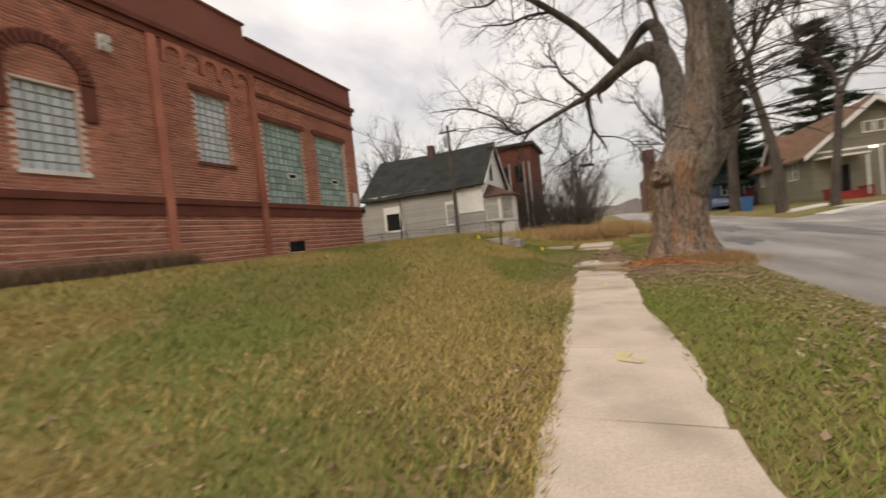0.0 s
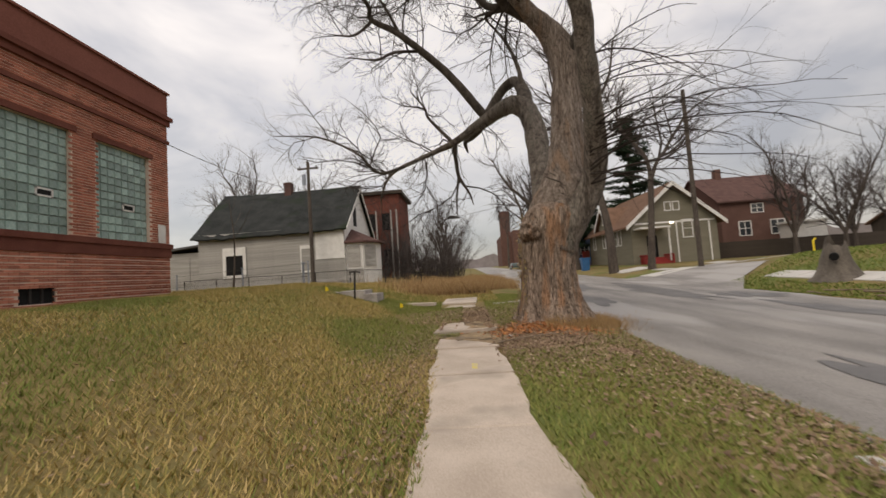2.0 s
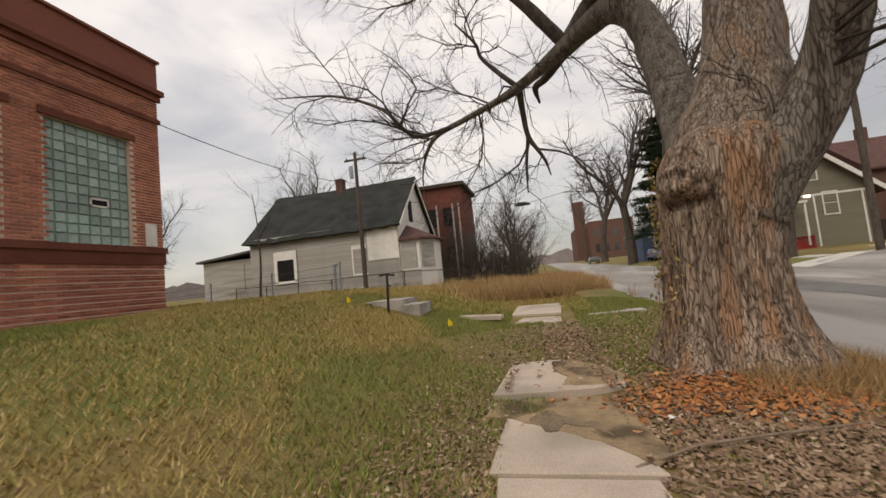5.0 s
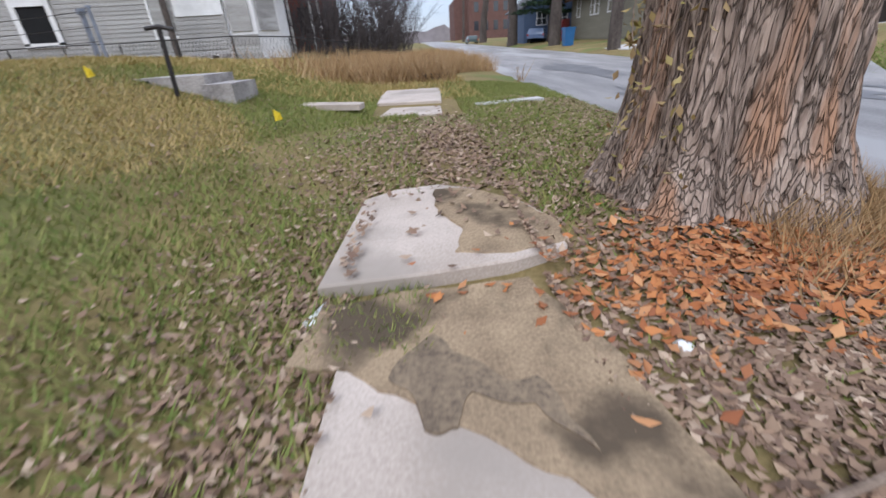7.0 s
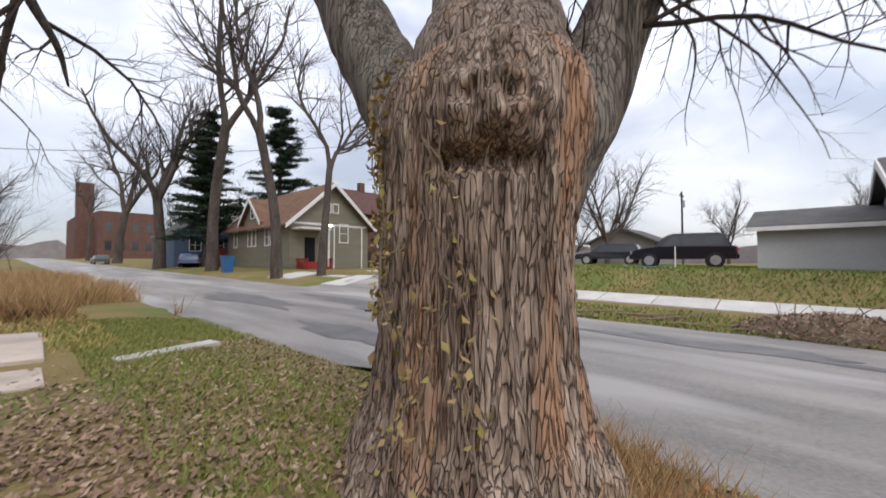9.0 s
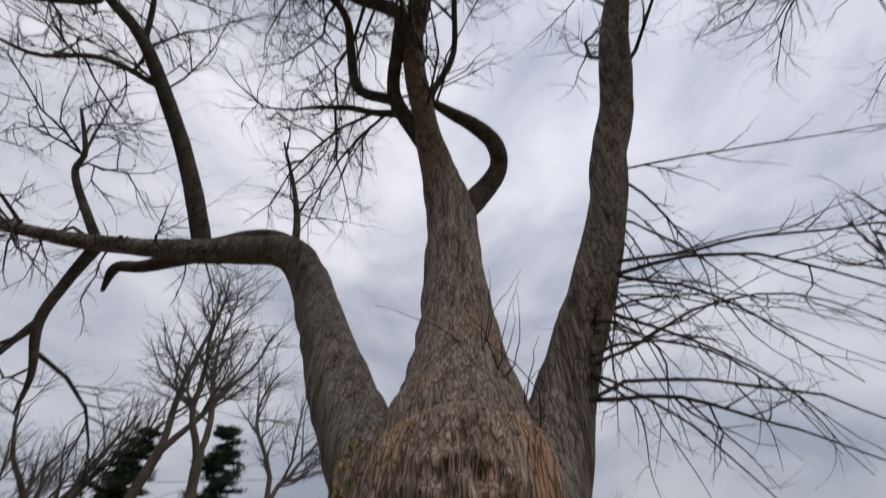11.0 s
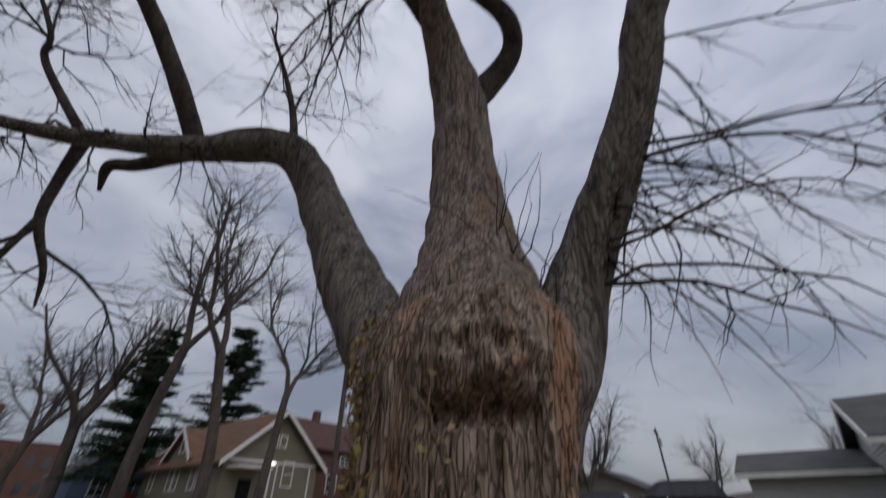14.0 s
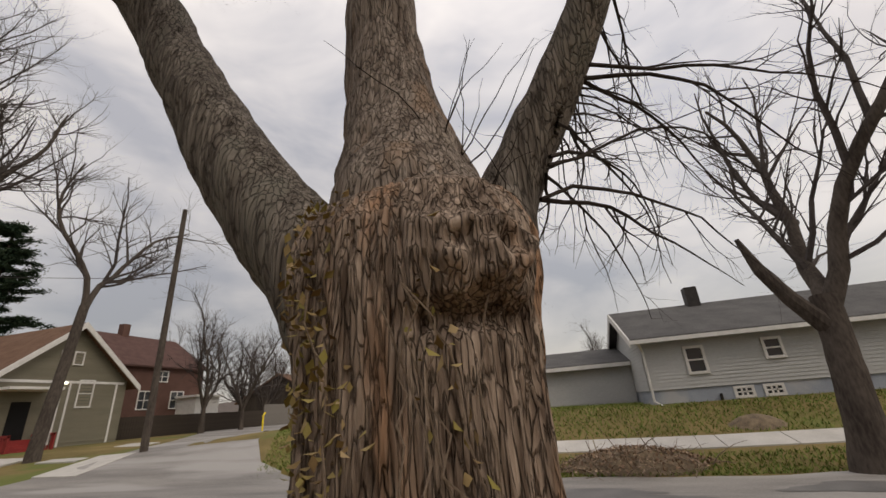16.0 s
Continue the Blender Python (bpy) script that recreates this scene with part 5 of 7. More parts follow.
def build_grey_house():
    x0, x1, y0, y1 = -20.0, -8.95, 31.0, 39.0
    zb, ze, zr = 0.7, 5.45, 9.1
    h = thing("derelict_house", (-14.5, 35, 1.0), "derelict grey clapboard house with sagging dark roof", "house")
    body = Mesh().box((x0, y0 + 0.02, zb), (x1 - 0.02, y1, ze - 0.45))
    body.prism([(x1 - 0.02, y0 + 0.02, ze - 0.45), (x1 - 0.02, y1, ze - 0.45), (x1 - 0.02, (y0 + y1) / 2, zr - 0.65)], (-(x1 - x0) + 0.04, 0, 0))
    part("wall", body, M["greyboard"], h)
    part("foundation", Mesh().box((x0 - 0.05, y0 - 0.12, 0.4), (x1 + 0.08, y0 + 0.02, 1.45)), M["stone"], h, "pale rubble stone foundation")
    rng = random.Random(4)
    rocks = Mesh()
    for i in range(150):
        x, z = rng.uniform(x0, x1), rng.uniform(0.8, 1.4)
        s = rng.uniform(0.06, 0.16)
        rocks.box((x - s, y0 - 0.16, z - s * 0.5), (x + s, y0 - 0.1, z + s * 0.5), 0)
    part("foundation_stones", rocks, M["stone"], h)["kind"] = "stuff"
    # clapboards, each a board, broken round the openings
    holes = [(-18.15, -16.3, 2.15, 4.4), (-12.2, -11.2, 2.15, 4.1)]
    z = 1.45
    cache = {}
    while z < ze - 0.1:
        spans = [(x0, x1)]
        for a, b, c, d in holes:
            if c < z + 0.09 < d:
                spans = [s for p, q in spans for s in (((p, a), (b, q)) if p < a < q else ((p, q),)) if s[1] - s[0] > 0.1]
        for p, q in spans:
            key = (round(q - p, 2))
            if key not in cache:
                bm = Mesh()
                bm.prism([(0, 0, 0), (0, -0.035, 0), (0, -0.012, 0.185), (0, 0, 0.185)], (q - p, 0, 0))
                cache[key] = bm.data("clapboard", M["greyboard"])
            o = new("clapboard", cache[key])
            o.parent, o.matrix_parent_inverse = h, Matrix.Translation(-h.location)
            o.location = (p, y0 + 0.01, z)
            o.rotation_euler = (0, rng.gauss(0, 0.002), 0)
        z += 0.18
    part("siding", siding(x1, y0, x1, y1, 1.4, 9.0, 0.18, lambda z: (0, 8) if z < ze else (4 * (z - ze) / (zr - ze), 8 - 4 * (z - ze) / (zr - ze))), M["white"], h, "faded white gable boards")
    part("white_patch", Mesh().box((-11.1, y0 - 0.06, 3.05), (x1, y0 - 0.03, 5.2)), M["white"], h, "pale repaired wall patch")
    part("trim_board", Mesh().box((x0, y0 - 0.05, 5.2), (x1, y0 - 0.02, 5.42)).box((x1 - 0.14, y0 - 0.055, 1.45), (x1 + 0.02, y0 - 0.02, 5.4)), M["greyboard"], h)
    # roof: two thick slopes with a ragged, sagging eave
    rf = Mesh()
    nx, ny = 44, 14
    for side in (-1, 1):
        base = len(rf.v)
        for i in range(nx):
            for k in range(ny):
                s = k / (ny - 1)
                x = x0 - 0.35 + (x1 - x0 + 0.7) * i / (nx - 1)
                y = 35 + side * (0.0 + 4.45 * s)
                z = zr + 0.05 - (zr - ze + 0.35) * s - 0.10 * math.sin(math.pi * i / (nx - 1))
                if side < 0:
                    rot = math.exp(-((x + 18.6) / 1.5) ** 2 - ((s - 0.8) / 0.2) ** 2)
                    z -= 0.30 * rot * (0.6 + noise.noise(Vector((x * 3, s * 6, 0))))
                    if k == ny - 1:
                        z += 0.10 * noise.noise(Vector((x * 2, 0, 4)))
                rf.v.append((x, y, z + 0.03 * noise.noise(Vector((x * 1.5, y * 1.5, 1)))))
        for i in range(nx - 1):
            for k in range(ny - 1):
                p = base + i * ny + k
                rf.f.append((p, p + 1, p + ny + 1, p + ny))
    ob = part("roof", rf, M["shingle"], h, "dark patched shingle roof with a rotted corner")
    md = ob.modifiers.new("thickness", 'SOLIDIFY')
    md.thickness = 0.12
    for side in (-1, 1):
        part("barge_board", Mesh().prism([(x1 + 0.33, 35, zr - 0.05), (x1 + 0.33, 35, zr - 0.30), (x1 + 0.33, 35 + side * 4.4, ze - 0.45), (x1 + 0.33, 35 + side * 4.4, ze - 0.22)], (0.05, 0, 0)), M["white"], h)
    part("chimney", Mesh().box((-14.95, 34.7, 8.6), (-14.4, 35.3, 9.9)).box((-15.0, 34.65, 9.75), (-14.35, 35.35, 9.87)), M["redroof"], h, "short brick chimney")
    # broken window with wide white casing
    cas = Mesh()
    for a, b in (((-18.12, 3.75), (-16.35, 4.35)), ((-18.12, 2.2), (-17.88, 3.75)), ((-16.58, 2.2), (-16.35, 3.75)), ((-18.12, 2.1), (-16.35, 2.3))):
        cas.box((a[0], y0 - 0.09, a[1]), (b[0], y0 - 0.02, b[1]))
    w = part("window", cas, M["white"], h, "broken out window in a wide white casing")
    # the dark room behind is only shade, painted as a black box
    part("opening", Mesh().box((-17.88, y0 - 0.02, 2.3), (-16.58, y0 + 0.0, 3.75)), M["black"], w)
    b = part("boarded_window", Mesh().box((-12.15, y0 - 0.04, 2.3), (-11.3, y0 - 0.01, 3.9)), M["greyboard"], h, "window boarded with grey plywood")
    part("frame", Mesh().box((-12.25, y0 - 0.07, 2.18), (-11.2, y0 - 0.02, 2.3)).box((-12.25, y0 - 0.07, 3.9), (-11.2, y0 - 0.02, 4.15)).box((-12.25, y0 - 0.07, 2.3), (-12.15, y0 - 0.02, 3.9)), M["white"], b)
    # black plate on the gable boards for the unlit inside
    part("gable_window", Mesh().box((x1 + 0.01, 33.6, 5.7), (x1 + 0.06, 34.4, 7.3)), M["black"], h, "empty gable window, its shade painted black")
    # bay at the street end
    bay = Mesh()
    pl = [(x1, 31.15), (x1 + 1.3, 31.15), (x1 + 2.1, 32.2), (x1 + 2.1, 33.6), (x1 + 1.3, 34.6), (x1, 34.6)]
    bay.prism([(x, y, 0.8) for x, y in pl], (0, 0, 3.4))
    bayo = part("bay", bay, M["white"], h, "white bay with boarded windows")
    top = Mesh()
    ap = (x1, 32.9, 5.35)
    ring = [(x + (0.3 if x > x1 else 0), y + (0.25 if y > 33 else -0.25), 4.2) for x, y in pl]
    for p, q in zip(ring, ring[1:]):
        top.poly([p, q, ap])
    top.prism([(p[0], p[1], 4.08) for p in ring], (0, 0, 0.12))
    part("bay_roof", top, M["redroof"], h, "faded red hipped bay roof")
    part("board", Mesh().box((x1 + 0.15, 31.09, 2.35), (x1 + 1.1, 31.13, 3.9)), M["greyboard"], bayo)
    part("board", Mesh().prism([(x1 + 1.42, 31.24, 2.35), (x1 + 2.02, 32.04, 2.35), (x1 + 2.02, 32.04, 3.9), (x1 + 1.42, 31.24, 3.9)], (0.04, -0.03, 0)), M["greyboard"], bayo)
    part("lower_panel", Mesh().box((x1 - 0.02, 31.08, 0.9), (x1 + 1.3, 31.14, 2.2)), M["greyboard"], bayo)
    # back annexe
    an = Mesh().box((-25.0, 32.0, 0.8), (-20.0, 38.0, 4.3))
    part("annexe", an, M["greyboard"], h, "low flat-roofed grey annexe")
    part("annexe_roof", Mesh().prism([(-25.3, 31.6, 4.3), (-20.0, 31.6, 4.75), (-20.0, 31.6, 4.9), (-25.3, 31.6, 4.45)], (0, 6.6, 0)), M["greyroof"], h)
    part("annexe_door", Mesh().box((-23.2, 31.95, 1.9), (-21.4, 31.99, 3.9)), M["greyboard"], h, "boarded annexe doorway")


build_grey_house()


def build_ruin():
    r = thing("brick_ruin", (-9.2, 48, 1.2), "burnt dark red brick house smothered in vines", "house")
    part("wall", Mesh().box((-11.6, 46, 0.8), (-7.2, 53, 10.6)), M["dbrick"], r)
    part("roof", Mesh().box((-12.0, 45.6, 10.6), (-6.8, 53.4, 10.95)), M["darkfence"], r)
    for z in (2.6, 6.6):
        for x in (-10.8, -9.2):
            # flat black plates paint the shade within the window holes
            part("window", Mesh().box((x, 45.96, z), (x + 0.9, 45.99, z + 1.9)), M["black"], r)
    for x in (-8.0, -9.6, -7.4):
        part("porch_post", Mesh().box((x, 44.6, 1.0), (x + 0.14, 44.74, 8.6)), M["greyboard"], r)
    rng = random.Random(6)
    vn = Mesh()
    for i in range(60):
        q, qr = shoot(rng, (rng.uniform(-12, -6.6), rng.uniform(44.8, 45.9), 0.9), (rng.gauss(0, .1), 0, 1), rng.uniform(4, 10), 0.05, 8, 0.12, 0.05)
        vn.tube(q, qr, 4, False)
        ramify(rng, vn, q, qr, 1, SPEC)
    part("vines", vn, M["bgtwig"], r, "dead climbing vines")


build_ruin()


def build_thicket():
    rng = random.Random(12)
    for bx, by, n, hh in ((-6.2, 38.5, 70, 4.4), (-4.8, 40.0, 90, 5.8), (-3.4, 42.5, 90, 6.2), (-2.6, 46.0, 80, 6.0), (-1.8, 51.0, 70, 6.0)):
        t = thing("bush", (bx, by, gz(bx, by)), "dense bare brown thicket of thin stems", "bush", "thicket beside the street")
        m = Mesh()
        for i in range(n):
            x, y = bx + rng.gauss(0, 0.7), by + rng.gauss(0, 0.9)
            q, qr = shoot(rng, (x, y, gz(x, y) - 0.05), (rng.gauss(0, 0.35), rng.gauss(0, 0.35), 1), hh * rng.uniform(0.5, 1.1), 0.03, 6, 0.13, 0.0)
            m.tube(q, qr, 4, False)
            ramify(rng, m, q, qr, 1, [SPEC[0], (2.2, 1.0, 0.8, 0.02, 0.15, 0.15, 3), (2.0, 0.5, 0.8, 0.02, 0.12, 0.1, 3)])
        part("stem_clump", m, M["bgtwig"], t)


build_thicket()


def build_olive_house():
    x0, x1, y0, y1 = 16.2, 24.4, 43.0, 56.5
    zb, ze, zr = 0.4, 5.1, 8.75
    h = thing("bungalow", (20, 49, 1.0), "olive-grey bungalow with brown roof and white trim", "house")
    xm = (x0 + x1) / 2
    body = Mesh().box((x0, y0, zb), (x1, y1, ze))
    body.prism([(x0, y0, ze), (x1, y0, ze), (xm, y0, zr - 0.15)], (0, y1 - y0, 0))
    part("wall", body, M["olive"], h)
    part("siding", siding(x0, y0, x1, y0, 1.2, zr - 0.2, 0.2, lambda z: (0, 8.2) if z < ze else (4.1 * (z - ze) / (zr - ze), 8.2 - 4.1 * (z - ze) / (zr - ze))), M["olive"], h, "olive lapped boards")
    part("siding", siding(x0, y1, x0, y0, 1.2, ze, 0.2), M["olive"], h)
    for side in (-1, 1):
        e = xm + side * 4.75
        zz = ze - 0.5
        rf = Mesh().prism([(xm, y0 - 0.6, zr), (e, y0 - 0.6, zz), (e, y0 - 0.6, zz + 0.16), (xm, y0 - 0.6, zr + 0.18)], (0, y1 - y0 + 1.2, 0))
        part("roof", rf, M["brownroof"], h)
        part("barge_board", Mesh().prism([(xm, y0 - 0.68, zr - 0.22), (e, y0 - 0.68, zz - 0.22), (e, y0 - 0.68, zz + 0.18), (xm, y0 - 0.68, zr + 0.2)], (0, 0.08, 0)), M["white"], h, "white painted barge board")
    part("skirt_trim", Mesh().box((x0 + 0.4, y0 - 0.05, 4.9), (x1 - 0.2, y0, 5.06)).box((x0 + 4.3, y0 - 0.045, 1.0), (x0 + 4.42, y0, 4.9)) .box((x1 - 0.8, y0 - 0.06, 1.0), (x1 - 0.68, y0, 4.9)), M["white"], h)
    framed_window(h, (22.0 - 0.4, y0, 4.25), (1, 0), 0.85, 1.65)
    for dx in (-0.4, 0.4):
        framed_window(h, (xm + dx, y0, 6.55), (1, 0), 0.5, 0.75, 1, 1)
    # cross gable toward the street
    dm = Mesh().prism([(x0 - 0.1, 48.2, ze - 0.3), (x0 - 0.1, 52.2, ze - 0.3), (x0 - 0.1, 52.2, 5.6), (x0 - 0.1, 50.2, 7.5), (x0 - 0.1, 48.2, 5.6)], (3.5, 0, 0))
    part("cross_gable", dm, M["olive"], h)
    for side in (-1, 1):
        part("roof", Mesh().prism([(x0 - 0.5, 50.2, 7.6), (x0 - 0.5, 50.2 + side * 2.5, 5.2), (x0 - 0.5, 50.2 + side * 2.5, 5.35), (x0 - 0.5, 50.2, 7.78)], (4.2, 0, 0)), M["brownroof"], h)
        part("barge_board", Mesh().prism([(x0 - 0.56, 50.2, 7.4), (x0 - 0.56, 50.2 + side * 2.5, 5.0), (x0 - 0.56, 50.2 + side * 2.5, 5.38), (x0 - 0.56, 50.2, 7.8)], (0.06, 0, 0)), M["white"], h)
    framed_window(h, (x0 - 0.1, 50.2, 6.3), (0, -1), 0.7, 0.9)
    for y in (46.0, 47.2, 50.0, 51.0, 54.5):
        framed_window(h, (x0, y, 3.9), (0, -1), 0.75, 1.5)
    # porch with red steps
    porch = Mesh().box((16.4, 41.3, 4.35), (19.2, 43.0, 4.5))
    po = part("porch_roof", porch, M["white"], h, "small white porch canopy")
    # shade of the doorway painted as a black plate on the wall
    part("front_door", Mesh().box((17.6, 42.95, 1.5), (18.6, 42.99, 3.75)), M["black"], h, "open front door, its shade painted black")
    part("porch_post", Mesh().box((19.0, 41.4, 1.2), (19.12, 41.52, 4.35)), M["white"], h)
    for i in range(6):
        part("step", Mesh().box((16.9, 41.0 + i * 0.28, 0.7 + i * 0.15), (19.0, 41.3 + i * 0.28, 0.85 + i * 0.15)), M["redpaint"], h)
    for x in (16.8, 19.05):
        rl = Mesh().box((x, 41.0, 1.75), (x + 0.09, 43, 1.88)).box((x, 41.0, 0.7), (x + 0.1, 41.1, 1.85))
        rail = part("railing", rl, M["redpaint"], h, "red painted porch railing")
        for k in range(9):
            part("baluster", Mesh().box((x + 0.02, 41.2 + k * 0.2, 0.8), (x + 0.07, 41.27 + k * 0.2, 1.78)), M["redpaint"], rail)
    part("chimney", Mesh().box((22.3, 52, 7.5), (23.0, 52.7, 9.4)), M["palecon"], h)
    lm = Mesh().box((19.95, 42.85, 4.85), (20.3, 43.0, 4.97))
    m = bpy.data.materials.new("lit_lamp")
    m.use_nodes = True
    m.node_tree.nodes["Principled BSDF"].inputs["Emission Color"].default_value = (1, 0.95, 0.8, 1)
    m.node_tree.nodes["Principled BSDF"].inputs["Emission Strength"].default_value = 6
    part("wall_lamp", lm, m, h, "lit security lamp")


build_olive_house()


def board_fence(name, a, b, height, material, label, step=0.16):
    f = thing(name, (a[0], a[1], gz(*a)), label, "fence")
    d = Vector((b[0] - a[0], b[1] - a[1]))
    n = int(d.length / step)
    d.normalize()
    ang = math.atan2(d.y, d.x)
    data = Mesh().box((0, -0.012, 0), (step * 0.92, 0.012, height)).data("board", material)
    for i in range(n):
        x, y = a[0] + d.x * i * step, a[1] + d.y * i * step
        o = new("board", data)
        o.parent, o.matrix_parent_inverse = f, Matrix.Translation(-f.location)
        o.location, o.rotation_euler = (x, y, gz(x, y) - 0.05 + 0.015 * math.sin(i * 7)), (0, 0, ang)
    for z in (0.3, height - 0.3):
        m = Mesh()
        m.tube([(a[0], a[1] + 0.05, gz(*a) + z), (b[0], b[1] + 0.05, gz(*b) + z)], [0.05, 0.05], 4)
        part("rail", m, material, f)


board_fence("board_fence", (24.8, 45.0), (41, 43.5), 1.7, M["darkfence"], "dark stained wooden board fence", 0.2)
board_fence("board_fence", (41, 43.5), (62, 36), 2.3, M["greyfence"], "tall weathered grey board fence", 0.25)
board_fence("red_fence", (14.4, 54.0), (16.2, 57), 2.0, M["redpaint"], "red painted wooden fence beside the bungalow", 0.2)


def plain_house(name, at, size, ze, zr, wall, roof, label, ridge="y", windows=()):
    """A simple gabled house further off."""
    x, y = at
    w, d = size
    z = gz(x, y)
    h = thing(name, (x, y, z), label, "house")
    m = Mesh().box((x - w / 2, y - d / 2, z - 0.5), (x + w / 2, y + d / 2, z + ze))
    if ridge == "y":
        m.prism([(x - w / 2, y - d / 2, z + ze), (x + w / 2, y - d / 2, z + ze), (x, y - d / 2, z + zr)], (0, d, 0))
        slopes = [[(x, y - d / 2 - 0.4, z + zr + 0.02), (x + s * (w / 2 + 0.4), y - d / 2 - 0.4, z + ze - 0.25)] for s in (-1, 1)]
        off = (0, d + 0.8, 0)
    else:
        m.prism([(x - w / 2, y - d / 2, z + ze), (x - w / 2, y + d / 2, z + ze), (x - w / 2, y, z + zr)], (w, 0, 0))
        slopes = [[(x - w / 2 - 0.4, y, z + zr + 0.02), (x - w / 2 - 0.4, y + s * (d / 2 + 0.4), z + ze - 0.25)] for s in (-1, 1)]
        off = (w + 0.8, 0, 0)
    part("wall", m, wall, h)
    for p, q in slopes:
        part("roof", Mesh().prism([p, q, (q[0], q[1], q[2] + 0.16), (p[0], p[1], p[2] + 0.16)], off), roof, h)
    for c, u, ww, hh, cols in windows:
        framed_window(h, (c[0], c[1], z + c[2]), u, ww, hh, cols)
    return h


rb = plain_house("brick_house", (33, 54, ), (9, 10), 6.2, 9.6, M["oldbrick"], M["redroof"], "dark red brick house with hipped porch behind the fence", "x", [((31, 49, 3.0), (1, 0), 1.2, 1.5, 2), ((34.5, 49, 3.0), (1, 0), 1.4, 1.5, 2), ((32.5, 49, 5.2), (1, 0), 1.2, 0.9, 2)])
part("chimney", Mesh().box((31.2, 53.6, 9.3), (31.9, 54.3, 12.0)), M["oldbrick"], rb)
part("sun_porch", Mesh().box((34.6, 46.6, 0.6), (37.6, 49, 4.3)).box((34.3, 46.3, 4.3), (37.9, 49, 4.5)), M["white"], rb, "white sun porch")
plain_house("blue_house", (15.8, 66.5), (6.5, 9), 3.4, 5.6, mat("slate_blue_siding", (0.06, 0.09, 0.15), (0.09, 0.12, 0.19), 0.8, 1, 20, 0.2), M["greyroof"], "small slate blue house with white porch trim", "y", [((14.6, 62, 2.2), (1, 0), 1.1, 1.3, 2), ((17.0, 62, 2.2), (1, 0), 1.1, 1.3, 2)])
plain_house("white_house", (24, 80), (8, 10), 6, 9, M["white"], M["greyroof"], "tall white frame house behind the pines", "y")
plain_house("ridge_house", (56, 47), (16, 12), 3.0, 6.0, M["darkfence"], M["brownroof"], "low brown-roofed house beyond the fence", "x")
plain_house("garden_shed", (44, 24), (7, 6), 2.4, 3.6, M["greyfence"], M["greyroof"], "weathered grey shed at the back of the lot", "x")
plain_house("far_house", (75, -18), (10, 10), 4, 7, M["grey"], M["greyroof"], "grey house far across the lots", "y")


def build_school():
    s = thing("brick_school", (22, 165, 2.5), "large red brick building with a square tower", "building")
    z = gz(20, 165)
    part("wall", Mesh().box((17, 150, z - 1), (31, 190, z + 12.5)), M["oldbrick"], s)
    part("wing", Mesh().box((13, 156, z - 1), (17, 176, z + 11)), M["oldbrick"], s)
    part("tower", Mesh().box((14.2, 166, z - 1), (18.0, 170, z + 22)), M["oldbrick"], s, "square brick tower")
    for k in range(4):
        for f in range(2):
            part("window", Mesh().box((18.5 + 3 * k, 149.95, z + 2 + 5 * f), (19.9 + 3 * k, 149.99, z + 4.6 + 5 * f)), M["pane"], s)


build_school()


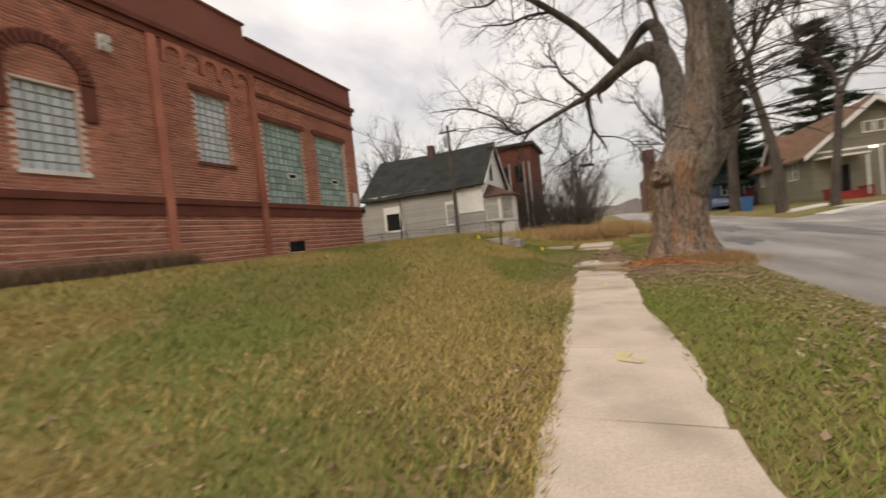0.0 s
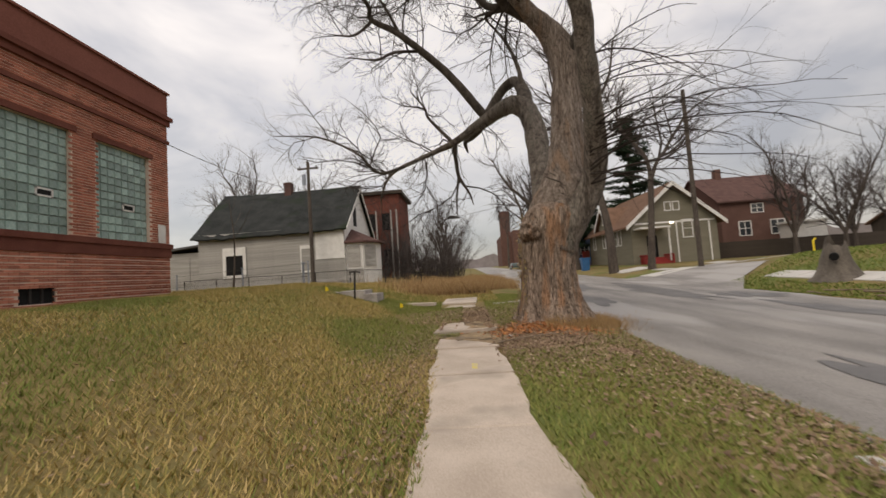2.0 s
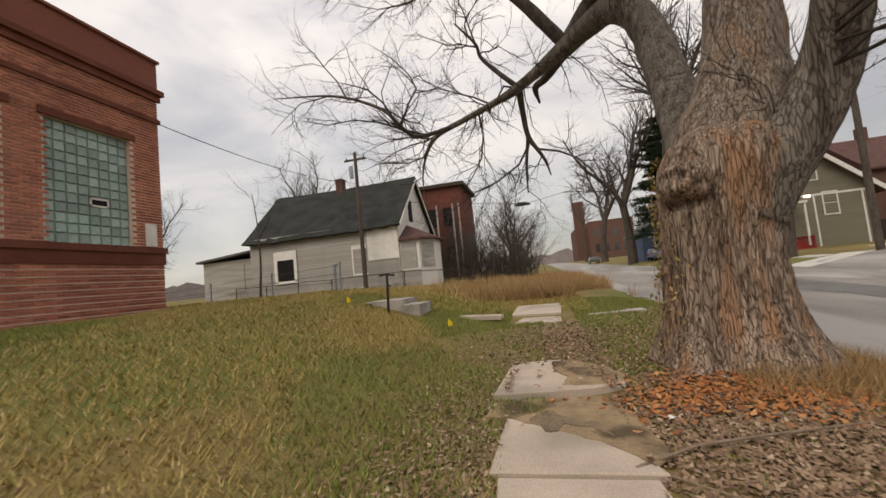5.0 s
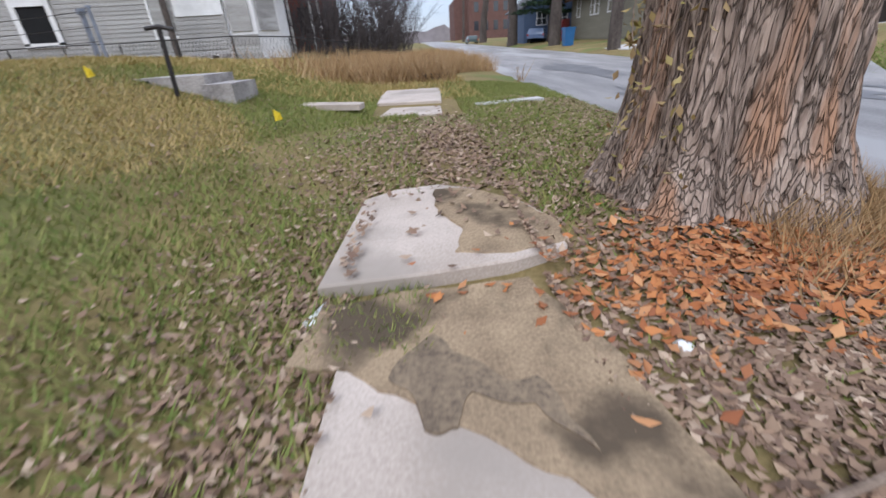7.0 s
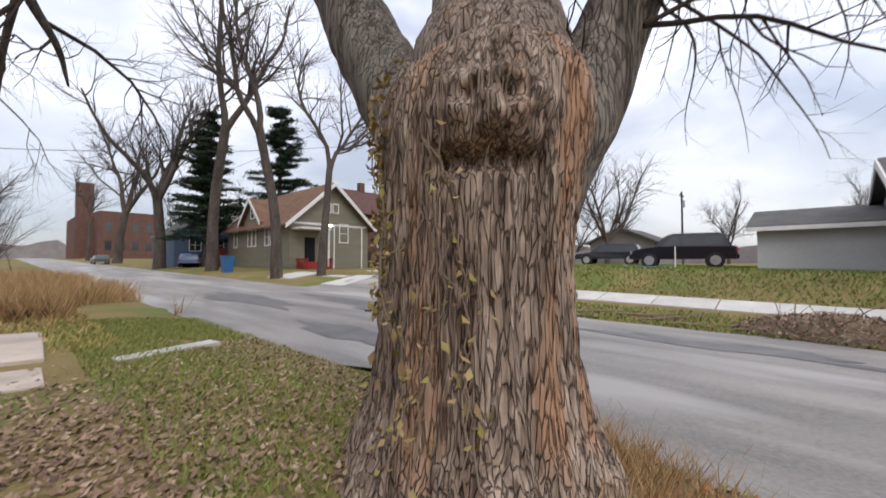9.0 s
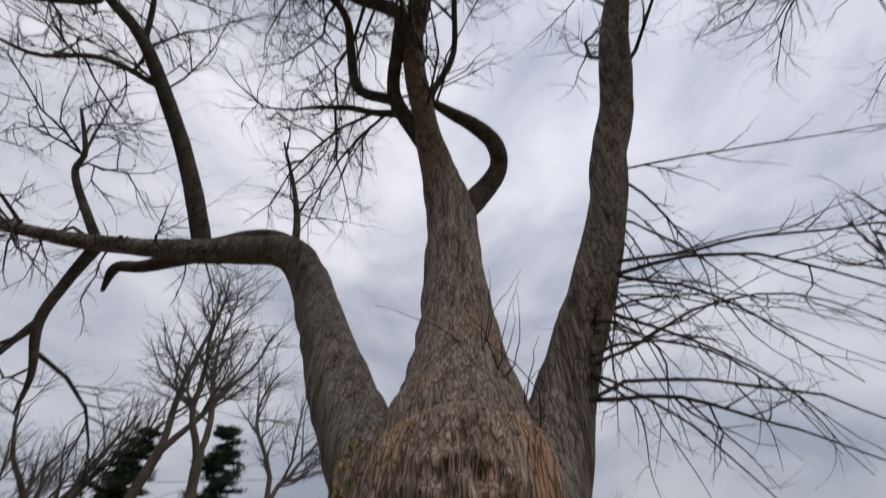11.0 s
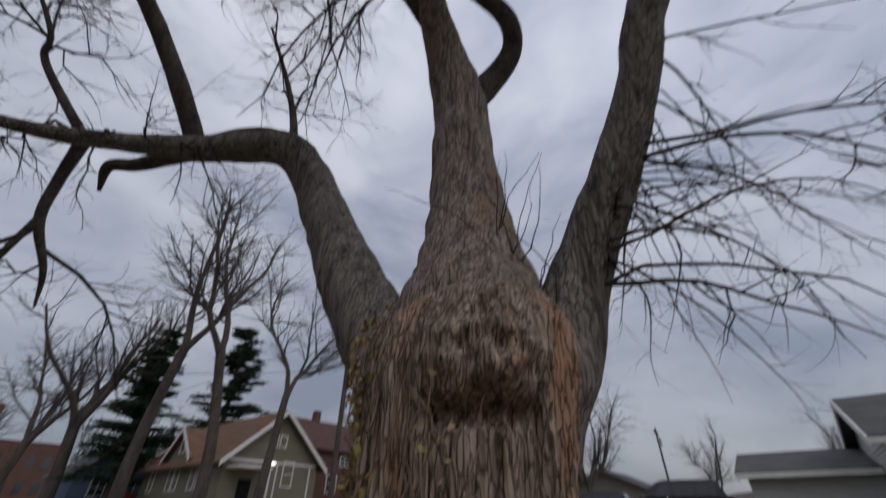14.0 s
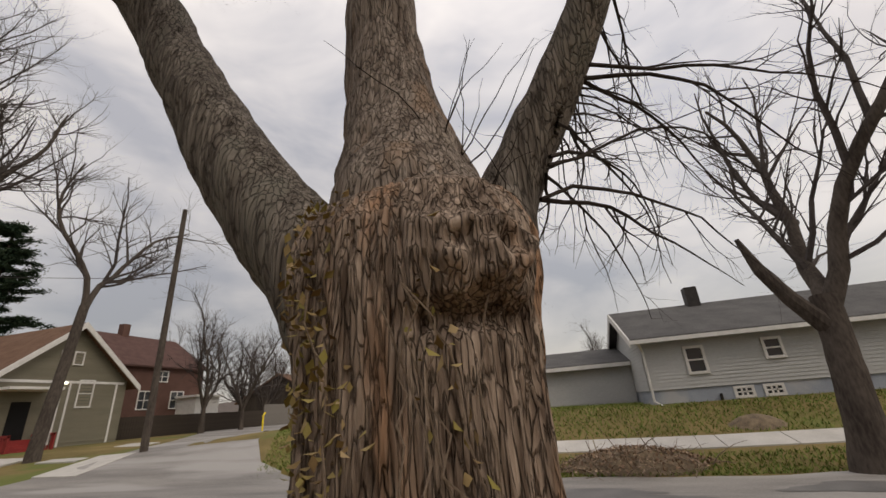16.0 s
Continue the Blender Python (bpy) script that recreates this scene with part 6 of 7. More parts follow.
def build_grey_ranch():
    """The pale house across the street with its lower garage."""
    h = thing("ranch_house", (18.5, 2, 1.0), "pale grey sided house on a blue-grey block foundation", "house")
    x0, x1, y0, y1 = 16.54, 23.5, -16.0, 8.15
    part("foundation", Mesh().box((x0 + 0.03, y0, 0.3), (x1, y1 - 0.02, 1.55)), M["bluegrey"], h, "painted blue-grey block foundation")
    body = Mesh().box((x0, y0, 1.55), (x1, y1, 3.35))
    xm = 20.0
    body.prism([(x0, y1, 3.35), (x1, y1, 3.35), (xm, y1, 4.8)], (0, y0 - y1, 0))
    part("wall", body, M["grey"], h)
    part("siding", siding(x0, y1, x0, y0, 1.55, 3.35, 0.12), M["grey"], h, "pale grey lapped siding")
    part("siding", siding(x1, y1, x0, y1, 1.55, 3.35, 0.12), M["grey"], h)
    for s in (-1, 1):
        e = xm + s * 3.95
        part("roof", Mesh().prism([(xm, y1 + 0.35, 4.9), (e, y1 + 0.35, 3.25), (e, y1 + 0.35, 3.37), (xm, y1 + 0.35, 5.04)], (0, y0 - y1 - 0.7, 0)), M["greyroof"], h)
        part("barge_board", Mesh().prism([(xm, y1 + 0.36, 4.72), (e, y1 + 0.36, 3.08), (e, y1 + 0.36, 3.36), (xm, y1 + 0.36, 5.03)], (0, 0.05, 0)), M["white"], h)
    part("gutter", Mesh().box((16.0, y0, 3.18), (16.1, y1 + 0.4, 3.32)), M["white"], h, "white eaves gutter")
    part("downspout", Mesh().tube([(16.1, y1 + 0.1, 3.2), (16.48, y1 - 0.05, 2.9), (16.48, y1 - 0.05, 1.2), (16.2, y1 - 0.35, 0.95)], [0.045] * 4, 6), M["white"], h)
    for y, z, w, hh in ((6.42, 2.48, 0.5, 0.8), (3.95, 2.65, 0.45, 0.55), (-1.5, 2.5, 0.9, 0.8), (-5.5, 2.5, 0.9, 0.8)):
        framed_window(h, (x0 - 0.02, y, z), (0, -1), w, hh)
    for y in (5.2, 4.3, 0.3):
        framed_window(h, (x0 + 0.03, y, 1.3), (0, -1), 0.45, 0.22, 3, 2, 0.03)
    part("vent_pipe", Mesh().tube([(16.5, 5.95, 0.8), (16.5, 5.95, 1.3)], [0.05, 0.05], 8), M["iron"], h)
    part("chimney", Mesh().box((19.6, 4.7, 4.6), (20.1, 5.2, 5.75)), M["iron"], h, "short dark chimney")
    g = thing("garage", (21, 10, 1.0), "white sided garage with shallow grey roof", "garage")
    part("wall", Mesh().box((19.5, 8.17, 0.5), (26, 11.8, 2.76)), M["grey"], g)
    part("siding", siding(19.5, 11.8, 19.5, 8.2, 1.0, 2.76, 0.12), M["grey"], g)
    part("roof", Mesh().prism([(19.15, 8.17, 2.72), (22.7, 8.17, 3.6), (26.3, 8.17, 2.72), (26.3, 8.17, 2.84), (22.7, 8.17, 3.74), (19.15, 8.17, 2.84)], (0, 3.95, 0)), M["greyroof"], g)
    part("fascia", Mesh().box((19.1, 8.2, 2.64), (19.16, 12.1, 2.80)), M["white"], g)


build_grey_ranch()


# ---- vehicles ----
def car(name, at, turn, length, height, paint, label, scale=1.0):
    t = thing(name, (0, 0, 0), label, "car")
    L, H, W = length / 2, height, 0.92
    side = [(-L, 0.42), (-L, 0.80), (-L + 0.08, 1.02), (-L * 0.92, H * 0.60), (-L * 0.80, H * 0.95), (-L * 0.70, H), (L * 0.15, H), (L * 0.28, H * 0.94), (L * 0.50, H * 0.63), (L * 0.92, H * 0.55), (L, H * 0.46), (L, 0.42)]
    sec = [(-1.0, 0.97), (-0.96, 1.0), (0.96, 1.0), (1.0, 0.97)]
    m = Mesh()
    for yy, k in sec:
        for x, z in side:
            inset = 0.16 * max(0, (z - H * 0.6) / (H * 0.4))
            m.v.append((x * k, yy * (W - inset), z))
    n = len(side)
    for s in range(3):
        for i in range(n):
            j = (i + 1) % n
            m.f.append((s * n + i, s * n + j, (s + 1) * n + j, (s + 1) * n + i))
    m.f += [tuple(range(n)), tuple(reversed(range(3 * n, 4 * n)))]
    body = part("body", m, paint, t, "glossy car body")
    for s in (-1, 1):
        for a, b in ((-0.74, -0.42), (-0.38, -0.02), (0.02, 0.34)):
            g = Mesh()
            y = lambda z: s * (W + 0.006 - 0.16 * max(0, (z - H * 0.6) / (H * 0.4)))
            za, zb = H * 0.64, H * 0.92
            b2 = b - (0.16 if b > 0.3 else 0)
            g.prism([(a * L, y(za), za), (b * L, y(za), za), (b2 * L, y(zb), zb), (a * L, y(zb), zb)], (0, 0.004 * s, 0))
            part("side_window", g, M["carglass"], body)
        for x in (-0.62, 0.62):
            w = part("wheel", Mesh().cyl((x * L, s * (W - 0.16), 0.36), (x * L, s * (W + 0.02), 0.36), 0.36, 20), M["rubber"], t, "black tyre")
            part("rim", Mesh().cyl((x * L, s * (W - 0.02), 0.36), (x * L, s * (W + 0.035), 0.36), 0.22, 14), M["chrome"], w, "bright alloy rim")
        part("headlight", Mesh().box((L - 0.05, s * 0.8 - 0.16, H * 0.42), (L + 0.015, s * 0.8 + 0.12, H * 0.50)), M["chrome"], t)
        part("tail_light", Mesh().box((-L - 0.01, s * 0.82 - 0.08, H * 0.45), (-L + 0.05, s * 0.82 + 0.1, H * 0.60)), M["redpaint"], t)
    part("bumper", Mesh().box((L - 0.05, -W + 0.05, 0.42), (L + 0.06, W - 0.05, 0.62)), paint, t)
    part("bumper", Mesh().box((-L - 0.06, -W + 0.05, 0.42), (-L + 0.05, W - 0.05, 0.62)), paint, t)
    part("windscreen", Mesh().prism([(L * 0.31, -0.66, H * 0.92), (L * 0.31, 0.66, H * 0.92), (L * 0.50, 0.78, H * 0.66), (L * 0.50, -0.78, H * 0.66)], (0.012, 0, 0.012)), M["carglass"], t)
    t.matrix_basis = Matrix.Translation((*at, gz(*at))) @ Matrix.Rotation(turn, 4, 'Z') @ Matrix.Scale(scale, 4)
    return t


car("suv", (20.2, 14.55), radians(101), 4.3, 1.62, M["navy"], "dark blue sport utility car parked on the grass", 0.92)
car("parked_car", (10.2, 92), radians(90), 4.4, 1.4, mat("green_grey_paint", (0.06, 0.08, 0.075), (0.08, 0.10, 0.095), 0.3, 2, 30, 0), "dark green car parked at the kerb far off")
car("parked_car", (13.6, 60), radians(70), 4.3, 1.4, mat("blue_paint", (0.10, 0.14, 0.24), (0.14, 0.19, 0.30), 0.3, 2, 30, 0), "pale blue car parked in a drive")
car("parked_car", (28, 20.5), radians(100), 4.4, 1.4, M["navy"], "dark car behind the grass lot")


# ---- street furniture and small things ----
def utility_pole(x, y, height, r, arm=True, label="tall dark wooden utility pole with crossarm", lean=(0, 0)):
    z = gz(x, y)
    p = thing("utility_pole", (x, y, z), label, "utility pole", "wooden utility poles")
    top = (x + lean[0] * height, y + lean[1] * height, z + height)
    part("pole", Mesh().tube([(x, y, z - 0.4), top], [r, r * 0.7], 10), M["bgbark"], p)
    if arm:
        part("crossarm", Mesh().box((top[0] - 0.75, top[1] - 0.07, top[2] - 0.55), (top[0] + 0.75, top[1] + 0.03, top[2] - 0.43)), M["bgbark"], p)
        for k in (-0.6, 0.6):
            part("insulator", Mesh().cyl((top[0] + k, top[1], top[2] - 0.43), (top[0] + k, top[1], top[2] - 0.28), 0.04, 8), M["iron"], p)
        part("transformer", Mesh().cyl((top[0] - 0.25, top[1] - 0.2, top[2] - 1.7), (top[0] - 0.25, top[1] - 0.2, top[2] - 0.95), 0.14, 10), M["steel"], p)
    return top


tops = [utility_pole(-11.0, 30.0, 8.9, 0.15), utility_pole(14.6, 28.7, 11.5, 0.16, False, "bare wooden pole by the lane"), utility_pole(11.3, 64, 9.5, 0.15), utility_pole(-27, 44, 8.5, 0.13), utility_pole(47, 20, 7.5, 0.12)]


def wire(a, b, sag, label="thin black overhead wire"):
    pts = [Vector(a).lerp(Vector(b), k / 16) - Vector((0, 0, sag * 4 * (k / 16) * (1 - k / 16))) for k in range(17)]
    tagged(part("overhead_wire", Mesh().tube(pts, [0.013] * 17, 4, False), M["iron"]), label, "wire", "overhead wires")


wire((-10.8, 30, 6.9), (-0.6, 30.6, 5.35), 0.12)
wire((-0.6, 30.6, 5.35), (14.6, 28.7, 8.5), 0.3)
wire((-11, 29.9, 9.3), (-27, 44, 8.6), 0.5)
wire((HX, 15.3, 6.6), (-11, 30, 8.0), 0.4)
wire((14.6, 28.7, 11.0), (11.3, 64, 9.6), 0.7)
wire((14.6, 28.7, 11.2), (48, 20, 8.4), 0.6)
lampo = thing("street_lamp", (-0.9, 30.5, 5.3), "dark cobra-head lamp hung from a span wire", "street lamp")
part("lamp_head", Mesh().tube([(-1.35, 30.4, 5.27), (-1.1, 30.4, 5.30), (-0.7, 30.4, 5.30), (-0.45, 30.4, 5.24)], [0.05, 0.12, 0.11, 0.05], 10), M["iron"], lampo)


def fence_line():
    f = thing("wire_fence", (-10, 20, 1), "sagging wire fence on thin steel posts", "fence")
    pts = [(-24, 24.5), (-19.5, 23.6), (-15.0, 22.0), (-10.6, 20.4), (-6.9, 19.0)]
    tops = []
    for i, (x, y) in enumerate(pts):
        z = gz(x, y)
        part("post", Mesh().cyl((x, y, z - 0.1), (x, y, z + 0.95), 0.035, 8), M["steel"], f)
        part("cap", Mesh().cyl((x, y, z + 0.95), (x, y, z + 1.0), 0.055, 8), M["steel"], f)
        tops.append((x, y, z))
    for k in (0.35, 0.62, 0.9):
        part("fence_wire", Mesh().tube([(x, y, z + k) for x, y, z in tops], [0.008] * len(tops), 4, False), M["iron"], f)
    f2 = thing("rail_fence", (-2, 28, 1), "low dark chain fence before the derelict house", "fence")
    q = [(-20 + 2.4 * i, 29.4 - 0.12 * i) for i in range(8)]
    for x, y in q:
        part("post", Mesh().cyl((x, y, gz(x, y) - 0.1), (x, y, gz(x, y) + 1.0), 0.03, 8), M["iron"], f2)
    part("top_rail", Mesh().tube([(x, y, gz(x, y) + 0.98) for x, y in q], [0.022] * 8, 6, False), M["iron"], f2)
    mesh = Mesh()
    for (xa, ya), (xb, yb) in zip(q, q[1:]):
        for k in range(16):
            s0, s1 = k / 16, (k + 1) / 16
            for za, zb in ((0.1, 0.55), (0.55, 0.1), (0.55, 0.98), (0.98, 0.55)):
                a = (xa + (xb - xa) * s0, ya + (yb - ya) * s0)
                b = (xa + (xb - xa) * s1, ya + (yb - ya) * s1)
                mesh.tube([(*a, gz(*a) + za), (*b, gz(*b) + zb)], [0.006, 0.006], 3, False)
    part("chain_mesh", mesh, M["iron"], f2)


fence_line()


def entry_steps():
    s = thing("concrete_steps", (-4.3, 16.6, 0.6), "broken concrete entry steps standing in the lawn", "steps")
    z = gz(-4.6, 17.2)
    part("step", Mesh().box((-5.7, 16.6, z - 0.3), (-3.9, 17.8, z + 0.12)), M["stone"], s)
    part("step", Mesh().box((-3.9, 16.4, z - 0.4), (-3.4, 17.5, z - 0.02)), M["stone"], s)
    # black strip painted as shade under the step, no real hole
    part("cavity", Mesh().box((-5.5, 16.58, z - 0.06), (-4.8, 16.62, z + 0.08)), M["black"], s)
    r = thing("handrail_post", (-4.1, 16.0, gz(-4.1, 16.0)), "rusty iron handrail post with a short top bar", "handrail")
    g = gz(-4.1, 16.0)
    part("post", Mesh().cyl((-4.1, 16.0, g - 0.15), (-4.05, 16.0, g + 0.98), 0.035, 8), M["iron"], r)
    part("top_bar", Mesh().tube([(-4.25, 16.0, g + 0.98), (-4.05, 16.0, g + 1.0), (-3.85, 16.0, g + 0.95)], [0.03] * 3, 8), M["iron"], r)
    for x, y in ((-7.2, 19.2), ):
        t = thing("steel_post", (x, y, gz(x, y)), "grey steel post with a round cap", "post")
        part("shaft", Mesh().cyl((x, y, gz(x, y) - 0.1), (x, y, gz(x, y) + 0.85), 0.05, 10), M["steel"], t)
        part("cap", Mesh().cyl((x, y, gz(x, y) + 0.85), (x, y, gz(x, y) + 0.95), 0.09, 10), M["steel"], t)
    sap = thing("sapling", (-10.7, 19.8, gz(-10.7, 19.8)), "thin bare sapling beside the hall", "tree")
    sm = Mesh()
    rng = random.Random(2)
    q, qr = shoot(rng, (-10.7, 19.8, gz(-10.7, 19.8) - 0.05), (0, 0, 1), 4.2, 0.05, 8, 0.04, 0.1)
    sm.tube(q, qr, 6, False)
    ramify(rng, sm, q[3:], qr[3:], 1, SPEC)
    part("stem", sm, M["bgbark"], sap)
    for x, y in ((-2.35, 14.95), (-4.9, 15.4)):
        z = gz(x, y)
        fl = thing("marker_flag", (x, y, z), "small yellow plastic survey flag on a wire", "marker flag", "survey flags in the lawn")
        part("wire_stake", Mesh().cyl((x, y, z - 0.05), (x, y, z + 0.30), 0.004, 4), M["iron"], fl)
        part("flag", Mesh().prism([(x, y, z + 0.14), (x + 0.10, y + 0.02, z + 0.16), (x + 0.09, y - 0.01, z + 0.25), (x, y, z + 0.30)], (0.004, 0.006, 0)), M["yellow"], fl)


entry_steps()


def small_things():
    rng = random.Random(31)
    # stump across the street
    x, y = 12.25, 16.55
    g = gz(x, y)
    st = thing("tree_stump", (x, y, g), "grey jagged hollow tree stump in the grass", "stump")
    m = Mesh()
    n = 20
    for k in range(9):
        z = -0.1 + 1.5 * k / 8
        for i in range(n):
            a = 2 * math.pi * i / n
            r = 0.55 - 0.30 * k / 8 + 0.30 * math.exp(-k * 0.9) + 0.05 * noise.noise(Vector((math.cos(a) * 2, math.sin(a) * 2, k * 0.4)))
            top = 0.5 * (0.5 + noise.noise(Vector((math.cos(a) * 1.5, math.sin(a) * 1.5, 7)))) * (k / 8) ** 3
            m.v.append((x + r * math.cos(a), y + r * math.sin(a), g + z - top))
    for k in range(8):
        for i in range(n):
            m.f.append((k * n + i, k * n + (i + 1) % n, (k + 1) * n + (i + 1) % n, (k + 1) * n + i))
    part("trunk", m, M["stump"], st, "", True)
    # black disc on the bark in place of a shaded hole
    part("hollow", Mesh().tube([(x - 0.34, y - 0.34, g + 0.75), (x - 0.42, y - 0.42, g + 0.72)], [0.13, 0.13], 10), M["black"], st, "black disc painted as the shade inside a hollow")
    # bin and hydrant marker
    bx, by = 12.2, 45.5
    b = thing("wheelie_bin", (bx, by, gz(bx, by)), "blue plastic wheeled refuse bin at the kerb", "bin")
    z = gz(bx, by)
    m = Mesh()
    m.v = [(bx - .33, by - .33, z), (bx + .33, by - .33, z), (bx + .33, by + .33, z), (bx - .33, by + .33, z), (bx - .42, by - .42, z + 1.25), (bx + .42, by - .42, z + 1.25), (bx + .42, by + .42, z + 1.25), (bx - .42, by + .42, z + 1.25)]
    m.f = [(0, 1, 5, 4), (1, 2, 6, 5), (2, 3, 7, 6), (3, 0, 4, 7), (3, 2, 1, 0), (4, 5, 6, 7)]
    part("body", m, M["bluebin"], b)
    part("lid", Mesh().box((bx - .46, by - .46, z + 1.25), (bx + .46, by + .48, z + 1.35)), M["bluebin"], b)
    hx, hy = 20.5, 27.5
    hm = thing("marker_post", (hx, hy, gz(hx, hy)), "thin yellow marker post on the verge", "post")
    part("post", Mesh().tube([(hx, hy, gz(hx, hy) - 0.1), (hx, hy, gz(hx, hy) + 0.9), (hx + 0.15, hy, gz(hx, hy) + 1.05)], [0.05, 0.05, 0.05], 8), M["yellow"], hm)
    # tarp and pole by the car
    tp = Mesh()
    for i in range(7):
        for k in range(5):
            X, Y = 18.6 + 0.25 * k, 14.6 + 0.33 * i
            tp.v.append((X, Y, gz(X, Y) + 0.05 + 0.06 * abs(noise.noise(Vector((X * 3, Y * 3, 0))))))
    for i in range(6):
        for k in range(4):
            p = i * 5 + k
            tp.f.append((p, p + 1, p + 6, p + 5))
    tagged(part("blue_tarp", tp, M["tarp"]), "crumpled blue tarpaulin lying on the grass", "tarp")
    tagged(part("white_stake", Mesh().cyl((18.4, 14.4, gz(18.4, 14.4) - 0.1), (18.4, 14.4, gz(18.4, 14.4) + 0.9), 0.025, 6), M["white"]), "thin white stake standing in the grass", "stake")
    # brush pile at the far kerb
    px, py = 10.9, 9.9
    pile = thing("brush_pile", (px, py, gz(px, py)), "heap of brown brush and leaves at the kerb", "brush pile")
    mound = Mesh()
    na, nr = 36, 10
    for k in range(nr):
        r = k / (nr - 1)
        for i in range(na):
            a = 2 * math.pi * i / na
            X, Y = px + 0.65 * r * math.cos(a), py + 1.6 * r * math.sin(a)
            mound.v.append((X, Y, gz(X, Y) - 0.03 + 0.38 * (1 - r * r) * (1 + 0.5 * noise.noise(Vector((X * 2, Y * 2, 0))))))
    for k in range(nr - 1):
        for i in range(na):
            mound.f.append((k * na + i, (k + 1) * na + i, (k + 1) * na + (i + 1) % na, k * na + (i + 1) % na))
    part("leaf_mound", mound, M["damp"], pile, "damp leaf heap")
    tw = Mesh()
    for i in range(160):
        a, r = rng.uniform(0, 6.28), math.sqrt(rng.random())
        X, Y = px + 0.7 * r * math.cos(a), py + 1.8 * r * math.sin(a)
        q, qr = shoot(rng, (X, Y, gz(X, Y) + 0.34 * (1 - r * r)), (rng.gauss(0, 1), rng.gauss(0, 1), rng.gauss(0.1, 0.2)), rng.uniform(0.3, 1.0), 0.014, 4, 0.2, 0)
        tw.tube(q, qr, 4, False)
    part("stick_tangle", tw, M["wood"], pile)
    leaf_soup("pile_leaves", [(Vector((px + 0.8 * math.sqrt(u) * math.cos(a), py + 1.8 * math.sqrt(u) * math.sin(a), gz(px, py) + 0.03 + 0.4 * (1 - u))), rng.uniform(0.03, 0.06)) for u, a in ((rng.random(), rng.uniform(0, 6.28)) for _ in range(900))], M["leaf"], rng, pile)
    for k in range(7):
        X, Y = rng.uniform(10.2, 10.9), rng.uniform(11.5, 16)
        q, qr = shoot(rng, (X, Y, gz(X, Y) + 0.05), (0.2, -1, 0.02), rng.uniform(1, 2.5), 0.03, 6, 0.1, 0)
        tagged(part("dead_branch", Mesh().tube([(p.x, p.y, gz(p.x, p.y) + 0.05) for p in q], qr, 5), M["wood"]), "fallen dead branch lying along the kerb", "branch", "fallen branches")
    mnd = Mesh()
    for k in range(6):
        for i in range(20):
            a, r = 2 * math.pi * i / 20, k / 5
            X, Y = 13.6 + 0.45 * r * math.cos(a), 6.2 + 0.75 * r * math.sin(a)
            mnd.v.append((X, Y, gz(X, Y) - 0.02 + 0.28 * (1 - r * r)))
    for k in range(5):
        for i in range(20):
            mnd.f.append((k * 20 + i, (k + 1) * 20 + i, (k + 1) * 20 + (i + 1) % 20, k * 20 + (i + 1) % 20))
    tagged(part("soil_mound", mnd, M["damp"], None, "", True), "low brown mound of soil beside the far walk", "mound")
    # sticks on the walk
    for pts, r in (([(0.15, 9.35, 0.07), (0.6, 9.62, 0.10), (1.1, 9.72, 0.13), (1.8, 9.95, 0.12)], 0.013), ([(-0.80, 9.45, 0.05), (-0.74, 9.8, 0.06), (-0.62, 10.15, 0.06)], 0.012), ([(-0.55, 3.05, 0.05), (-0.38, 3.10, 0.05)], 0.008), ([(0.3, 9.3, 0.06), (0.62, 9.05, 0.05), (0.9, 8.8, 0.04)], 0.008)):
        tagged(part("fallen_stick", Mesh().tube(pts, [r] * (len(pts) - 1) + [r * 0.4], 6), M["wood"]), "dry fallen stick lying on the ground", "stick", "fallen sticks")
    tagged(part("bark_strip", slab([(-0.98, 10.62), (-0.90, 10.80), (-0.84, 10.55), (-0.80, 10.33), (-0.86, 10.35)], 0.065, 0.02), M["litter"]), "pale curled strip of bark at the slab edge", "bark")
    for x, y, s, mk, lb in ((-0.23, 9.55, 0.03, "litter", "small white stone on the walk"), (0.62, 10.25, 0.04, "litter", "crumpled white paper scrap among leaves"), (1.62, 2.6, 0.06, "green", "pale green plastic cup in the grass"), (1.42, 1.9, 0.05, "litter", "crumpled white wrapper in the grass")):
        mm = Mesh()
        z = max(gz(x, y), 0.03)
        for k in range(5):
            for i in range(8):
                a, f = 2 * math.pi * i / 8, math.pi * k / 4
                q = s * (1 + 0.35 * noise.noise(Vector((a, f, x * 9))))
                mm.v.append((x + q * math.sin(f) * math.cos(a), y + q * math.sin(f) * math.sin(a), z + s * 0.45 - 0.55 * q * math.cos(f)))
        for k in range(4):
            for i in range(8):
                mm.f.append((k * 8 + i, k * 8 + (i + 1) % 8, (k + 1) * 8 + (i + 1) % 8, (k + 1) * 8 + i))
        tagged(part("litter", mm, M[mk]), lb, "litter")
    # dark sunken drain by the dry grass
    tagged(part("old_tyre", Mesh().tube([(0.15 + 0.42 * math.cos(a), 23.0 + 0.42 * math.sin(a), gz(0.2, 23) + 0.1) for a in np.linspace(0, 2 * math.pi, 20)], [0.1] * 20, 8, False), M["rubber"]), "old black tyre half hidden in dry grass", "tyre")
    for k in range(26):
        y = -8 + k * 0.95
        x = 2.72 + wob(y, 0)
        if 2.0 < y < 6.0 and k % 2:
            tagged(part("kerb_stone", Mesh().box((x - 0.1, y, gz(x, y) - 0.1), (x + 0.04, y + 0.85, float(road_z(3, y)) + 0.06), rng.gauss(0, 0.03)), M["palecon"]), "broken pale concrete kerb stone at the road edge", "kerb", "broken kerb stones", "structure")


small_things()


